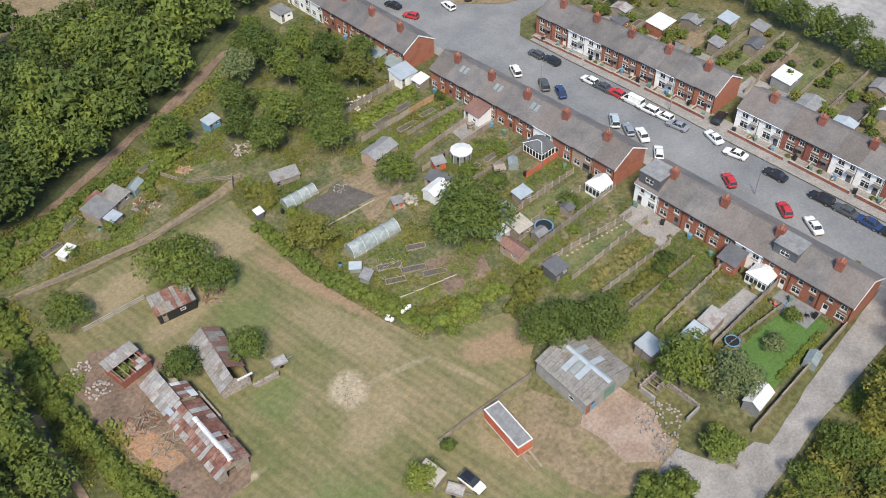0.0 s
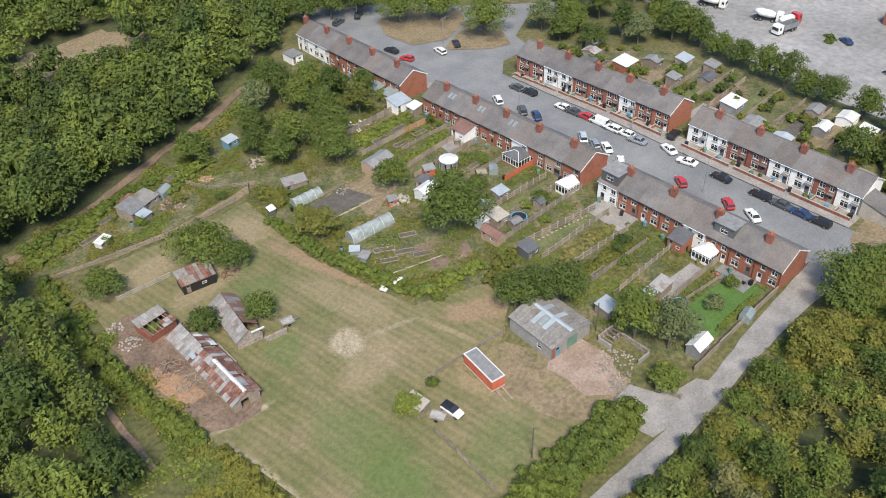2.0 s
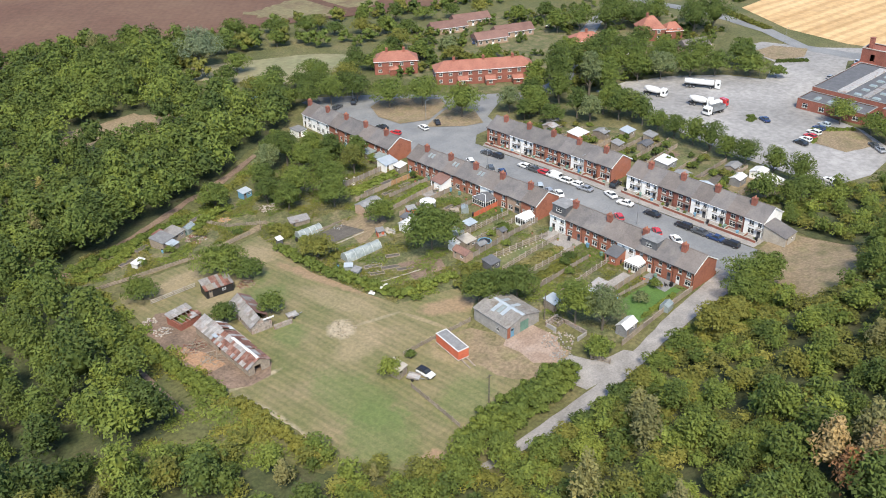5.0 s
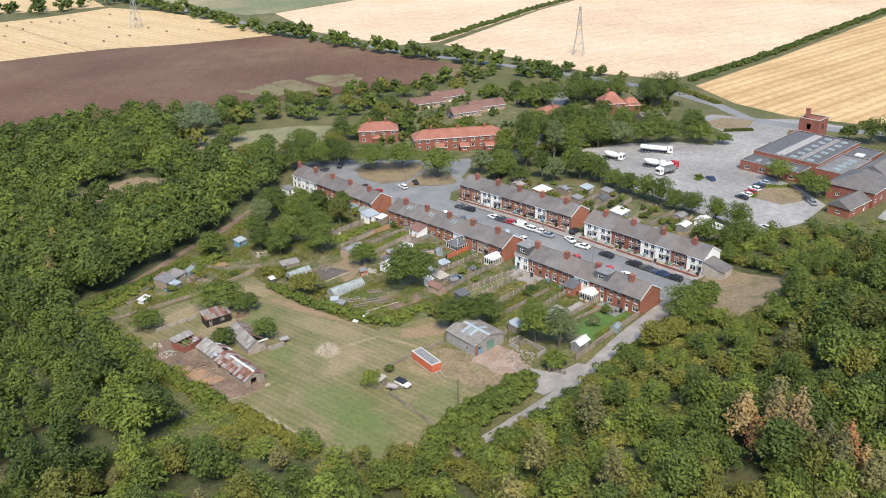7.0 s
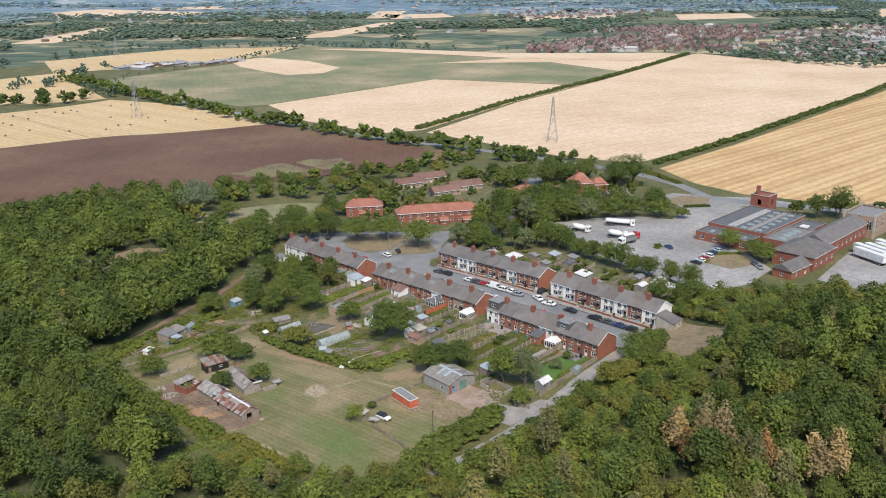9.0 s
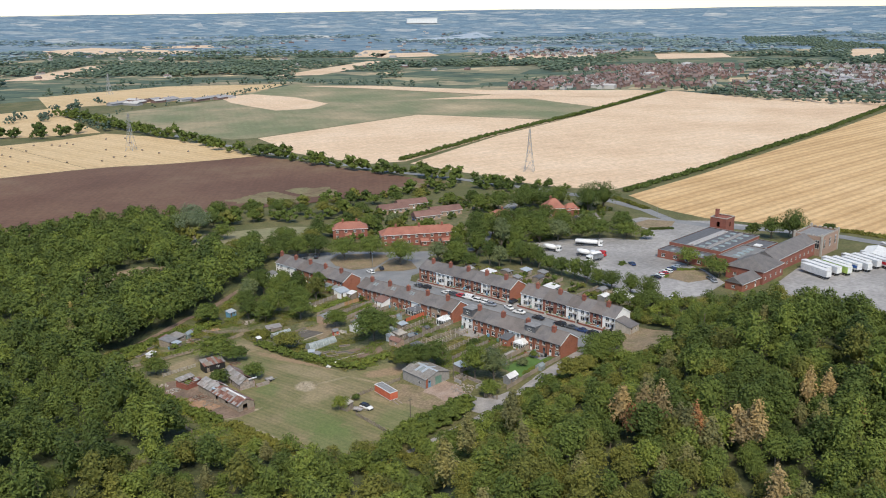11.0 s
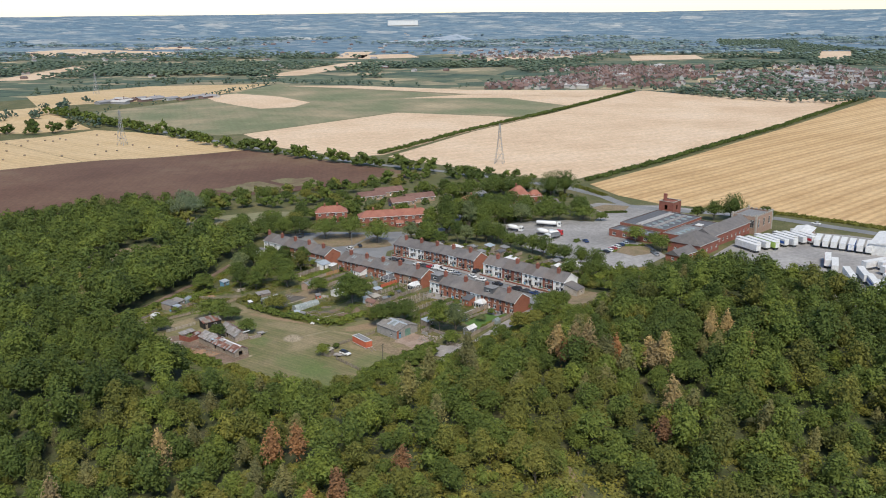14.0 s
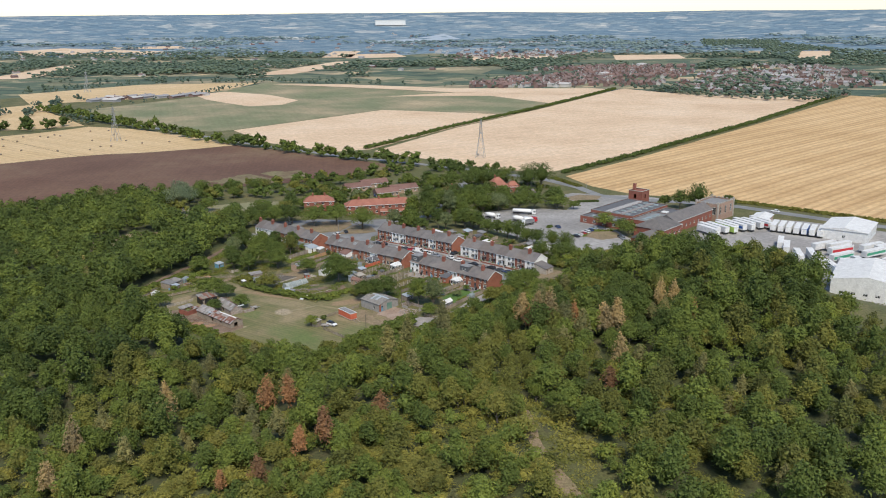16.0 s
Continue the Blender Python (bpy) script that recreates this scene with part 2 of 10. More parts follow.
M["weeds"] = surface("weedy_soil", [(0.13, 0.085, 0.05), (0.17, 0.14, 0.07), (0.19, 0.17, 0.085)], 0.09, 0.95, 0.5, 0.2)
M["straw"] = surface("dead_stalks", [(0.2, 0.16, 0.115), (0.29, 0.235, 0.18)], 0.8, 0.95, 4.0, 0.3)
M["marking"] = gloss("white_road_paint", (0.62, 0.62, 0.6), 0.7)
GREENS = {
    "oak": (0.118, 0.156, 0.037),
    "dark": (0.087, 0.12, 0.031),
    "lime": (0.155, 0.195, 0.044),
    "olive": (0.165, 0.17, 0.042),
    "scrub": (0.235, 0.225, 0.058),
    "grey_green": (0.15, 0.182, 0.085),
    "willow": (0.165, 0.205, 0.125),
    "straw_birch": (0.22, 0.205, 0.085),
    "rust_birch": (0.33, 0.17, 0.085),
    "peach_birch": (0.37, 0.27, 0.135),
}
for key, cols in GREENS.items():
    M[key] = foliage(key + "_leaves", [tuple(c * k for c in cols) for k in (0.76, 0.92, 1.14)])


def mown_field(name, spots, angle):
    """Dry mown grass: broad patches, mowing lines at an angle, fine tufts, and worn or lush spots (x, y, half length, half width, turn, colour, strength) with ragged edges."""
    m, nt, bsdf, pos = blank(name)
    r = ramp_node(nt, [(0.125, 0.135, 0.05), (0.165, 0.155, 0.068), (0.2, 0.172, 0.088), (0.25, 0.2, 0.115)], 0.3, 0.72)
    nt.links.new(noise_node(nt, pos, 0.075, 6, 0.62), r.inputs[0])
    col = r.outputs[0]
    mp = nt.nodes.new("ShaderNodeMapping")
    mp.inputs["Rotation"].default_value = (0, 0, radians(-angle))
    nt.links.new(pos, mp.inputs[0])
    for wide, fac, hi in ((1.5, 0.42, 0.62), (4.2, 0.3, 0.7)):
        w = nt.nodes.new("ShaderNodeTexWave")
        w.inputs["Scale"].default_value = 0.314 / wide
        w.inputs["Distortion"].default_value, w.inputs["Detail"].default_value, w.inputs["Detail Scale"].default_value = 3.0, 3.0, 0.5
        nt.links.new(mp.outputs[0], w.inputs["Vector"])
        g = ramp_node(nt, [(0.74, 0.8, 0.74), (1.12, 1.07, 1.1)], 0.25, hi)
        nt.links.new(w.outputs[1], g.inputs[0])
        col = mix_node(nt, col, g.outputs[0], fac, "MULTIPLY")
    ragged = noise_node(nt, pos, 0.45, 5, 0.7)
    for x, y, rx, ry, turn, tint, strength in spots:
        away = nt.nodes.new("ShaderNodeMapping")
        away.inputs["Location"].default_value = (-x, -y, 0)
        nt.links.new(pos, away.inputs[0])
        spin = nt.nodes.new("ShaderNodeMapping")
        spin.inputs["Rotation"].default_value = (0, 0, radians(-turn))
        nt.links.new(away.outputs[0], spin.inputs[0])
        fit = nt.nodes.new("ShaderNodeMapping")
        fit.inputs["Scale"].default_value = (1 / rx, 1 / ry, 0)
        nt.links.new(spin.outputs[0], fit.inputs[0])
        ball = nt.nodes.new("ShaderNodeTexGradient")
        ball.gradient_type = "SPHERICAL"
        nt.links.new(fit.outputs[0], ball.inputs[0])
        both = nt.nodes.new("ShaderNodeMath")
        both.operation = "MULTIPLY_ADD"
        nt.links.new(ragged, both.inputs[0])
        both.inputs[1].default_value = 0.9
        nt.links.new(ball.outputs[1], both.inputs[2])
        mask = ramp_node(nt, [(0, 0, 0), (strength,) * 3], 0.62, 0.95)
        nt.links.new(both.outputs[0], mask.inputs[0])
        held = nt.nodes.new("ShaderNodeMath")
        held.operation = "MULTIPLY"
        edge = ramp_node(nt, [(0, 0, 0), (1, 1, 1)], 0.0, 0.12)
        nt.links.new(ball.outputs[1], edge.inputs[0])
        nt.links.new(mask.outputs[0], held.inputs[0])
        nt.links.new(edge.outputs[0], held.inputs[1])
        col = mix_node(nt, col, tint, held.outputs[0])
    fine = ramp_node(nt, [(0.76, 0.78, 0.76), (1.0, 1.0, 1.0), (1.26, 1.22, 1.2)], 0.34, 0.66)
    nt.links.new(noise_node(nt, pos, 1.6, 5, 0.75), fine.inputs[0])
    col = mix_node(nt, col, fine.outputs[0], 1.0, "MULTIPLY")
    nt.links.new(col, bsdf.inputs["Base Color"])
    bsdf.inputs["Roughness"].default_value = 0.95
    return m


LUSH, DRY, PINK, STALK = (0.1, 0.15, 0.04), (0.3, 0.235, 0.145), (0.3, 0.2, 0.13), (0.37, 0.31, 0.22)
M["paddock"] = mown_field("dry_mown_grass", [
    (27, 47, 16, 8, 95, LUSH, 0.5), (24, 36, 13, 9, 60, LUSH, 0.5), (33, 88, 11, 7, 30, LUSH, 0.5), (30, 73, 7, 5, 70, LUSH, 0.5), (36, 98, 8, 5, 10, LUSH, 0.45), (42, 33, 11, 7, 20, LUSH, 0.4),
    (30, 98, 12, 5, 15, DRY, 0.7), (42, 108, 9, 8, 0, DRY, 0.7), (24, 110, 12, 5, 10, DRY, 0.75), (45, 75, 14, 5, 105, DRY, 0.5), (38, 60, 10, 6, 30, DRY, 0.5), (60, 57, 10, 4, 150, PINK, 0.7), (49, 84, 24, 3, 105, PINK, 0.75), (50, 44, 8, 5, 120, DRY, 0.6),
    (38.6, 66.6, 5.0, 4.0, 60, STALK, 0.95), (47, 64, 8, 0.8, -15, STALK, 0.35), (53, 57, 9, 0.9, -75, DRY, 0.7), (17, 64.5, 7, 1.1, -5, STALK, 0.8), (13, 50, 16, 2.4, 94, STALK, 0.85), (27, 25.5, 3, 2.2, 0, PINK, 0.9),
], 8)
M["wheat"] = stubble("pale_stubble", [(0.56, 0.4, 0.265), (0.64, 0.48, 0.33), (0.68, 0.53, 0.385)], -78, 4.0, (0.84, 0.8, 0.76), 0.35)
M["wheat2"] = stubble("golden_stubble", [(0.51, 0.34, 0.165), (0.58, 0.395, 0.2), (0.63, 0.445, 0.24)], -86, 6.0, (0.74, 0.68, 0.6), 0.65)
M["wheat3"] = stubble("golden_cut_field", [(0.53, 0.38, 0.2), (0.6, 0.45, 0.265)], -5, 6.0, (0.85, 0.82, 0.78))
M["plough"] = stubble("brown_ploughed_field", [(0.1, 0.05, 0.031), (0.122, 0.062, 0.039), (0.145, 0.08, 0.05), (0.185, 0.125, 0.075)], 40, 3.0, (0.9, 0.88, 0.86), 0.4)
M["pasture"] = stubble("grey_green_pasture", [(0.14, 0.165, 0.08), (0.18, 0.19, 0.1), (0.27, 0.235, 0.14), (0.4, 0.32, 0.2)], 30, 7.0, (0.9, 0.9, 0.88), 0.4)


def distance_material(name, cols, across, deep, lo=0.3, hi=0.95):
    """Far country: a patchwork of woods, hedged strips and pale fields, some way wider than deep."""
    m, nt, bsdf, pos = blank(name)
    turn = nt.nodes.new("ShaderNodeMapping")
    turn.inputs["Rotation"].default_value = (0, 0, radians(45))
    nt.links.new(pos, turn.inputs[0])
    span = nt.nodes.new("ShaderNodeMapping")
    span.inputs["Scale"].default_value = (1 / across, 1 / deep, 0)
    nt.links.new(turn.outputs[0], span.inputs[0])
    col = None
    for k, (scale, fac) in enumerate(((1.0, 1.0), (2.7, 0.5))):
        v = nt.nodes.new("ShaderNodeTexVoronoi")
        v.inputs["Scale"].default_value = scale
        nt.links.new(span.outputs[0], v.inputs["Vector"])
        sep = nt.nodes.new("ShaderNodeSeparateColor")
        nt.links.new(v.outputs["Color"], sep.inputs[0])
        r = ramp_node(nt, cols, lo, hi)
        nt.links.new(sep.outputs[k], r.inputs[0])
        col = mix_node(nt, col, r.outputs[0], fac) if col else r.outputs[0]
    g = ramp_node(nt, [(0.72, 0.76, 0.8), (1.0, 1.0, 1.0), (1.3, 1.26, 1.18)], 0.38, 0.64)
    nt.links.new(noise_node(nt, span.outputs[0], 3.0, 6, 0.75), g.inputs[0])
    col = mix_node(nt, col, g.outputs[0], 1.0, "MULTIPLY")
    nt.links.new(col, bsdf.inputs["Base Color"])
    bsdf.inputs["Roughness"].default_value = 1.0
    bsdf.inputs["Specular IOR Level"].default_value = 0.0
    return m


# Distance haze is put into these colours: strong blue in far, fainter in mid.
M["far"] = distance_material("hazed_far_country", [(0.13, 0.2, 0.265), (0.145, 0.215, 0.28), (0.165, 0.235, 0.295), (0.19, 0.255, 0.31), (0.22, 0.28, 0.315), (0.5, 0.5, 0.48)], 130, 80, 0.3, 1.0)
M["mid"] = distance_material("hazed_middle_country", [(0.085, 0.12, 0.1), (0.1, 0.135, 0.105), (0.12, 0.15, 0.115), (0.15, 0.175, 0.125), (0.23, 0.22, 0.15), (0.5, 0.4, 0.27)], 120, 90)
# Distant leaf green, lifted and made bluish to carry haze in the colour.
M["hazed_far_leaves"] = foliage("hazed_far_leaves", [(0.085, 0.125, 0.1), (0.1, 0.142, 0.112), (0.118, 0.16, 0.122)], 0.01, 0.12)
# Farthest leaves have the haze painted in as pale blue-grey.
M["hazed_farther_leaves"] = foliage("hazed_farther_leaves", [(0.16, 0.225, 0.25), (0.172, 0.24, 0.265), (0.188, 0.255, 0.28)], 0.005, 0.05)


# ---- the lie of the land ----
def sm(a, b, x):
    u = min(1.0, max(0.0, (x - a) / (b - a)))
    return u * u * (3 - 2 * u)


def gz(x, y):
    z = -5.4 + 2.3 * sm(50, 97, x) - 1.7 * sm(143, 210, x) - 2.7 * sm(66, 143, y) * (1 - sm(230, 300, x)) - 1.5 * sm(230, 300, x)
    z += 10.5 * (1 - sm(-34, 19, y)) * sm(-90, 0, x) * (1 - sm(135, 185, x))
    z += 6.0 * math.exp(-((x - 122) ** 2 + (y + 50) ** 2) / 1500)
    r = math.hypot(x, y)
    if r > 3300:
        z += (102 + 14 * noise.noise((x * 0.0011, y * 0.0011, 3.0))) * sm(3300, 4650, r)
    return z


# ---- mesh helpers ----
class Geo:
    def __init__(self):
        self.v, self.f, self.m = [], [], []

    def add(self, verts, faces, mi=0):
        n = len(self.v)
        self.v += [tuple(p) for p in verts]
        self.f += [tuple(n + i for i in f) for f in faces]
        self.m += [mi] * len(faces)
        return self

    def hexa(self, lo, hi, mi=0):
        n = len(lo)
        return self.add(list(lo) + list(hi), [tuple(reversed(range(n))), tuple(range(n, 2 * n))] + [(i, (i + 1) % n, n + (i + 1) % n, n + i) for i in range(n)], mi)

    def box(self, x0, y0, z0, x1, y1, z1, mi=0):
        return self.hexa([(x0, y0, z0), (x1, y0, z0), (x1, y1, z0), (x0, y1, z0)], [(x0, y0, z1), (x1, y0, z1), (x1, y1, z1), (x0, y1, z1)], mi)

    def tube(self, a, b, r0, r1, n=6, mi=0):
        a, b = Vector(a), Vector(b)
        d = (b - a).normalized()
        p = d.orthogonal().normalized()
        q = d.cross(p)
        ring = [(math.cos(6.28319 * i / n), math.sin(6.28319 * i / n)) for i in range(n)]
        return self.hexa([a + r0 * (c * p + s * q) for c, s in ring], [b + r1 * (c * p + s * q) for c, s in ring], mi)

    def mesh(self, name, mats, smooth=False):
        me = bpy.data.meshes.new(name)
        at, pts, faces, keep = {}, [], [], []
        idx = []
        for p in self.v:
            k = (round(p[0], 4), round(p[1], 4), round(p[2], 4))
            if k not in at:
                at[k] = len(pts)
                pts.append(k)
            idx.append(at[k])
        for f, mi in zip(self.f, self.m):
            q = tuple(idx[i] for i in f)
            if len(set(q)) == len(q):
                faces.append(q)
                keep.append(mi)
        self.f, self.m = faces, keep
        me.from_pydata(pts, [], faces)
        for mt in mats if isinstance(mats, (list, tuple)) else [mats]:
            me.materials.append(mt)
        if any(self.m):
            me.polygons.foreach_set("material_index", self.m)
        if smooth:
            me.polygons.foreach_set("use_smooth", [True] * len(self.f))
        return me


def part(name, geo, mats, parent, label="", smooth=False):
    """One mesh object under a thing or under a part. geo: a Geo, or a mesh that is shared."""
    me = geo.mesh(name, mats, smooth) if isinstance(geo, Geo) else geo
    ob = new(name, me)
    ob.parent = parent
    if label:
        ob["label"] = label
    return ob


def thing(name, x, y, z, rz, label, category, group="", kind=""):
    ob = new(name)
    ob.matrix_basis = pose(x, y, z, 0, 0, rz)
    ob.empty_display_size = 0.5
    return tagged(ob, label, category, group, kind)


def np_mesh(name, V, T, Q, mats, mi=None, smooth=False, tint=None):
    me = bpy.data.meshes.new(name)
    V = np.asarray(V, np.float32)
    T, Q = np.asarray(T, np.int32).reshape(-1, 3), np.asarray(Q, np.int32).reshape(-1, 4)
    me.vertices.add(len(V))
    me.vertices.foreach_set("co", V.ravel())
    me.loops.add(T.size + Q.size)
    me.loops.foreach_set("vertex_index", np.concatenate([T.ravel(), Q.ravel()]))
    me.polygons.add(len(T) + len(Q))
    me.polygons.foreach_set("loop_start", np.concatenate([np.arange(len(T)) * 3, T.size + np.arange(len(Q)) * 4]).astype(np.int32))
    for mt in mats:
        me.materials.append(mt)
    if mi is not None:
        me.polygons.foreach_set("material_index", np.asarray(mi, np.int32))
    if smooth:
        me.polygons.foreach_set("use_smooth", np.ones(len(T) + len(Q), bool))
    if tint is not None:
        me.attributes.new("crown_tint", "FLOAT", "FACE").data.foreach_set("value", np.asarray(tint, np.float32))
    me.update(calc_edges=True)
    return me


def inside(x, y, poly):
    odd, j = False, len(poly) - 1
    for i in range(len(poly)):
        (xi, yi), (xj, yj) = poly[i], poly[j]
        if (yi > y) != (yj > y) and x < (xj - xi) * (y - yi) / (yj - yi) + xi:
            odd = not odd
        j = i
    return odd


def sheet(name, poly, mat, lift, label, category, step=6.0, rough_edge=0.0, holes=()):
    """A piece of the ground's covering: the outline, laid on the lie of the land."""
    pts = []
    for i, (x, y) in enumerate(poly):
        x2, y2 = poly[(i + 1) % len(poly)]
        n = max(1, int(math.hypot(x2 - x, y2 - y) / (3.0 if rough_edge else 1e9)))
        for k in range(n):
            px, py = x + (x2 - x) * k / n, y + (y2 - y) * k / n
            if rough_edge:
                px += rough_edge * noise.noise((px * 0.3, py * 0.3, 1.0)) + rough_edge * 0.5 * noise.noise((px * 0.9, py * 0.9, 5.0))
                py += rough_edge * noise.noise((px * 0.3, py * 0.3, 9.0)) + rough_edge * 0.5 * noise.noise((px * 0.9, py * 0.9, 7.0))
            pts.append((px, py))
    bm = bmesh.new()
    vs = [bm.verts.new((x, y, 0)) for x, y in pts]
    for tri in geometry.tessellate_polygon([[Vector((x, y, 0)) for x, y in pts]]):
        bm.faces.new([vs[i] for i in tri])
    xs, ys = [p[0] for p in pts], [p[1] for p in pts]
    for lo, hi, ax in ((min(xs), max(xs), 0), (min(ys), max(ys), 1)):
        k = math.ceil(lo / step) * step
        while k < hi:
            co, no = [0, 0, 0], [0, 0, 0]
            co[ax], no[ax] = k, 1
            bmesh.ops.bisect_plane(bm, geom=bm.verts[:] + bm.edges[:] + bm.faces[:], dist=1e-4, plane_co=co, plane_no=no)
            k += step
    bmesh.ops.triangulate(bm, faces=bm.faces[:])
    for v in bm.verts:
        v.co.z = gz(v.co.x, v.co.y) + lift
    for f in bm.faces:
        if f.normal.z < 0:
            f.normal_flip()
    me = bpy.data.meshes.new(name)
    bm.to_mesh(me)
    bm.free()
    me.materials.append(mat)
    return tagged(new(name, me), label, category, kind="structure")


# ---- ground: one sheet to the horizon ----
def axis(lo, hi, step, far):
    a = [lo + step * i for i in range(int((hi - lo) / step) + 1)]
    d = step
    while a[-1] < far:
        d = min(d * 1.25, 140)
        a.append(a[-1] + d)
    d = step
    while a[0] > -far:
        d = min(d * 1.25, 400)
        a.insert(0, a[0] - d)
    return a


def build_ground():
    xs, ys = axis(-130, 330, 5, 5600), axis(-190, 330, 5, 5600)
    V = [(x, y, gz(x, y)) for y in ys for x in xs]
    nx = len(xs)
    Q = [(j * nx + i, j * nx + i + 1, (j + 1) * nx + i + 1, (j + 1) * nx + i) for j in range(len(ys) - 1) for i in range(nx - 1)]
    mi = []
    for a, b, c, d in Q:
        x, y = (V[a][0] + V[c][0]) / 2, (V[a][1] + V[c][1]) / 2
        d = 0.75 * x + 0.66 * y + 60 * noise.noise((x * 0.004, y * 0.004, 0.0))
        # farthest cells get the haze-blue colours, middle ones the fainter tint
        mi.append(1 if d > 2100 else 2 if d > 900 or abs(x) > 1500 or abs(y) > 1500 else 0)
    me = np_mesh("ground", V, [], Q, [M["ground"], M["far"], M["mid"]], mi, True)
    tagged(new("ground", me), "rough grassy ground running out to far country painted haze-blue", "ground", kind="structure")


build_ground()

RIDE = [(-95, 88), (-54, 78), (-14, 57.5), (-2, 53.5), (5, 46), (12, 35), (16, 36), (12, 52), (9, 63), (3, 64.5), (-8, 61), (-30, 72), (-52, 84), (-95, 96)]
# ---- ground coverings ----
sheet("paddock", [(50, 117), (51, 111), (48, 97), (48.5, 88), (51, 73), (53, 65.5), (60, 63), (68, 62), (72, 58), (62, 52), (57, 48), (66, 30), (60, 25), (34, 24), (25, 22), (14.5, 37), (14, 50), (11, 64), (9, 73), (9.5, 95), (11.5, 114), (20, 118), (36, 116)], M["paddock"], 0.05, "mown paddock of dry patchy grass", "grass", 6, 0.8)
sheet("worn_ground", [(9.5, 98), (14, 101), (20, 97.5), (21.5, 90), (20.5, 82), (21.5, 72), (22, 66.5), (19.5, 63.6), (14.5, 63), (10, 68), (8.5, 76), (9, 88)], M["earth"], 0.09, "bare trodden earth beside the old barn", "ground", 5, 1.2)
sheet("worn_ground", [(48, 50), (58, 48), (64, 36), (66, 28), (58, 26), (52, 30), (50, 40)], M["scuffed"], 0.09, "dry worn ground beside the brick shed", "ground", 5, 1.0)
sheet("sand_spill", [(9.6, 84), (12.6, 84.6), (14, 79), (14.4, 74), (12, 72.6), (10, 76)], M["orange_sand"], 0.13, "orange sandy spoil trodden into the earth", "ground", 4, 1.6)
sheet("gravel_pad", [(59.5, 39), (62, 40.6), (67.5, 39), (68, 33.6), (65, 28.4), (61.4, 27.4), (58.6, 31)], M["pink_gravel"], 0.13, "pinkish gravel pad before the shed doors", "ground", 5, 1.4)
sheet("track", [(56, 120.5), (50, 118.8), (34, 117.3), (20, 119), (8, 121.5), (8, 123), (20, 120.8), (34, 119.2), (50, 121.3), (56, 123)], M["scuffed"], 0.12, "pale earth track along the allotments", "track", 5, 0.3)
sheet("trail", [(-2, 131.4), (12, 133), (28, 138.9), (47, 147.4), (66, 153.6), (78, 160), (76, 161), (64, 155.6), (45, 149), (27, 140.8), (11, 135), (-2, 133)], M["earth"], 0.19, "brown earth path along the wood", "path", 6, 0.8)
sheet("trail", [(1.6, 118), (4, 106), (2.6, 84), (2.4, 62), (1.4, 62), (1.5, 84), (2.6, 106), (0.6, 118)], M["earth"], 0.19, "narrow trodden path in the wood", "path", 6, 0.3)
sheet("meadow", [(34, 205), (56, 198), (78, 206), (66, 222), (42, 224)], M["scuffed"], 0.2, "dry grass clearing in the wood", "meadow", 8, 1.5)
sheet("meadow", [(92, 240), (104, 250), (146, 229), (160, 214), (150, 205), (118, 205)], M["pasture"], 0.2, "mown grass strip behind the houses", "meadow", 8, 1.0)
sheet("garden_ground", [(50, 117), (56, 123), (70, 140), (99, 166), (99, 22.5), (74, 22.5), (70, 40), (62, 52), (72, 58), (60, 63), (53, 65.5), (51, 73), (48.5, 88)], M["garden"], 0.07, "overgrown gardens and allotments", "garden", 6)
sheet("allotment_strip", [(8, 123.5), (20, 121), (34, 119.5), (50, 121.5), (66, 138), (50, 143), (26, 138.5), (8, 140)], M["garden"], 0.07, "overgrown strip of allotments", "garden", 6, 0.5)
sheet("street", [(110.8, 15), (124.5, 15), (124.5, 66), (125.5, 100), (126.5, 116), (132, 121), (143, 122), (146, 130), (160, 138), (172, 131), (176, 137), (160, 148), (148, 158), (140, 170), (131, 176), (118, 186), (111, 186), (111.5, 172), (110.8, 150), (110.8, 100)], M["asphalt"], 0.08, "worn grey asphalt street", "road", 6)
sheet("traffic_island", [(122, 146), (121, 156), (125, 165), (133, 168.5), (141, 161), (147, 153), (143, 147), (131, 142)], M["scuffed"], 0.2, "dry grass island under trees", "verge", 4)
sheet("traffic_island", [(126, 138), (132, 141), (141, 145), (147, 146), (147, 137), (141, 127), (135, 129)], M["scuffed"], 0.2, "dry grass island under a lime tree", "verge", 4)
sheet("lane", [(14, 22), (34, 18.2), (52, 18.3), (64, 18.0), (76, 19.2), (88, 20.6), (100, 21.6), (111, 22.5), (111, 15.5), (100, 16.4), (92, 16.2), (80, 16.0), (66, 14.8), (52, 14.5), (36, 16.2), (14, 18.6)], M["lane"], 0.1, "pale gravelly lane beside gardens", "lane", 5, 0.25)
sheet("bare_field", [(112, 16.5), (125, 21), (137, 23), (138, 5), (118, -4), (104, 1), (99, 8)], M["scuffed"], 0.2, "dry scrubby patch at the street end", "ground", 5, 1.0)
sheet("pavement", [(108.2, 22.5), (110.7, 22.5), (110.7, 166), (108.2, 166)], M["paving"], 0.2, "narrow paved footway along the terrace", "pavement", 6)
sheet("pavement", [(124.6, 22.5), (126.6, 22.5), (127, 66), (127.6, 100), (127.8, 113), (126.6, 113), (125.6, 100), (124.6, 66)], M["paving"], 0.2, "narrow paved footway along the terrace", "pavement", 6)
sheet("front_garden_ground", [(126.7, 22.5), (130, 22.5), (130, 114), (128, 114), (127.7, 100), (127.1, 66)], M["paving"], 0.12, "paved front gardens of the terrace", "garden", 6)
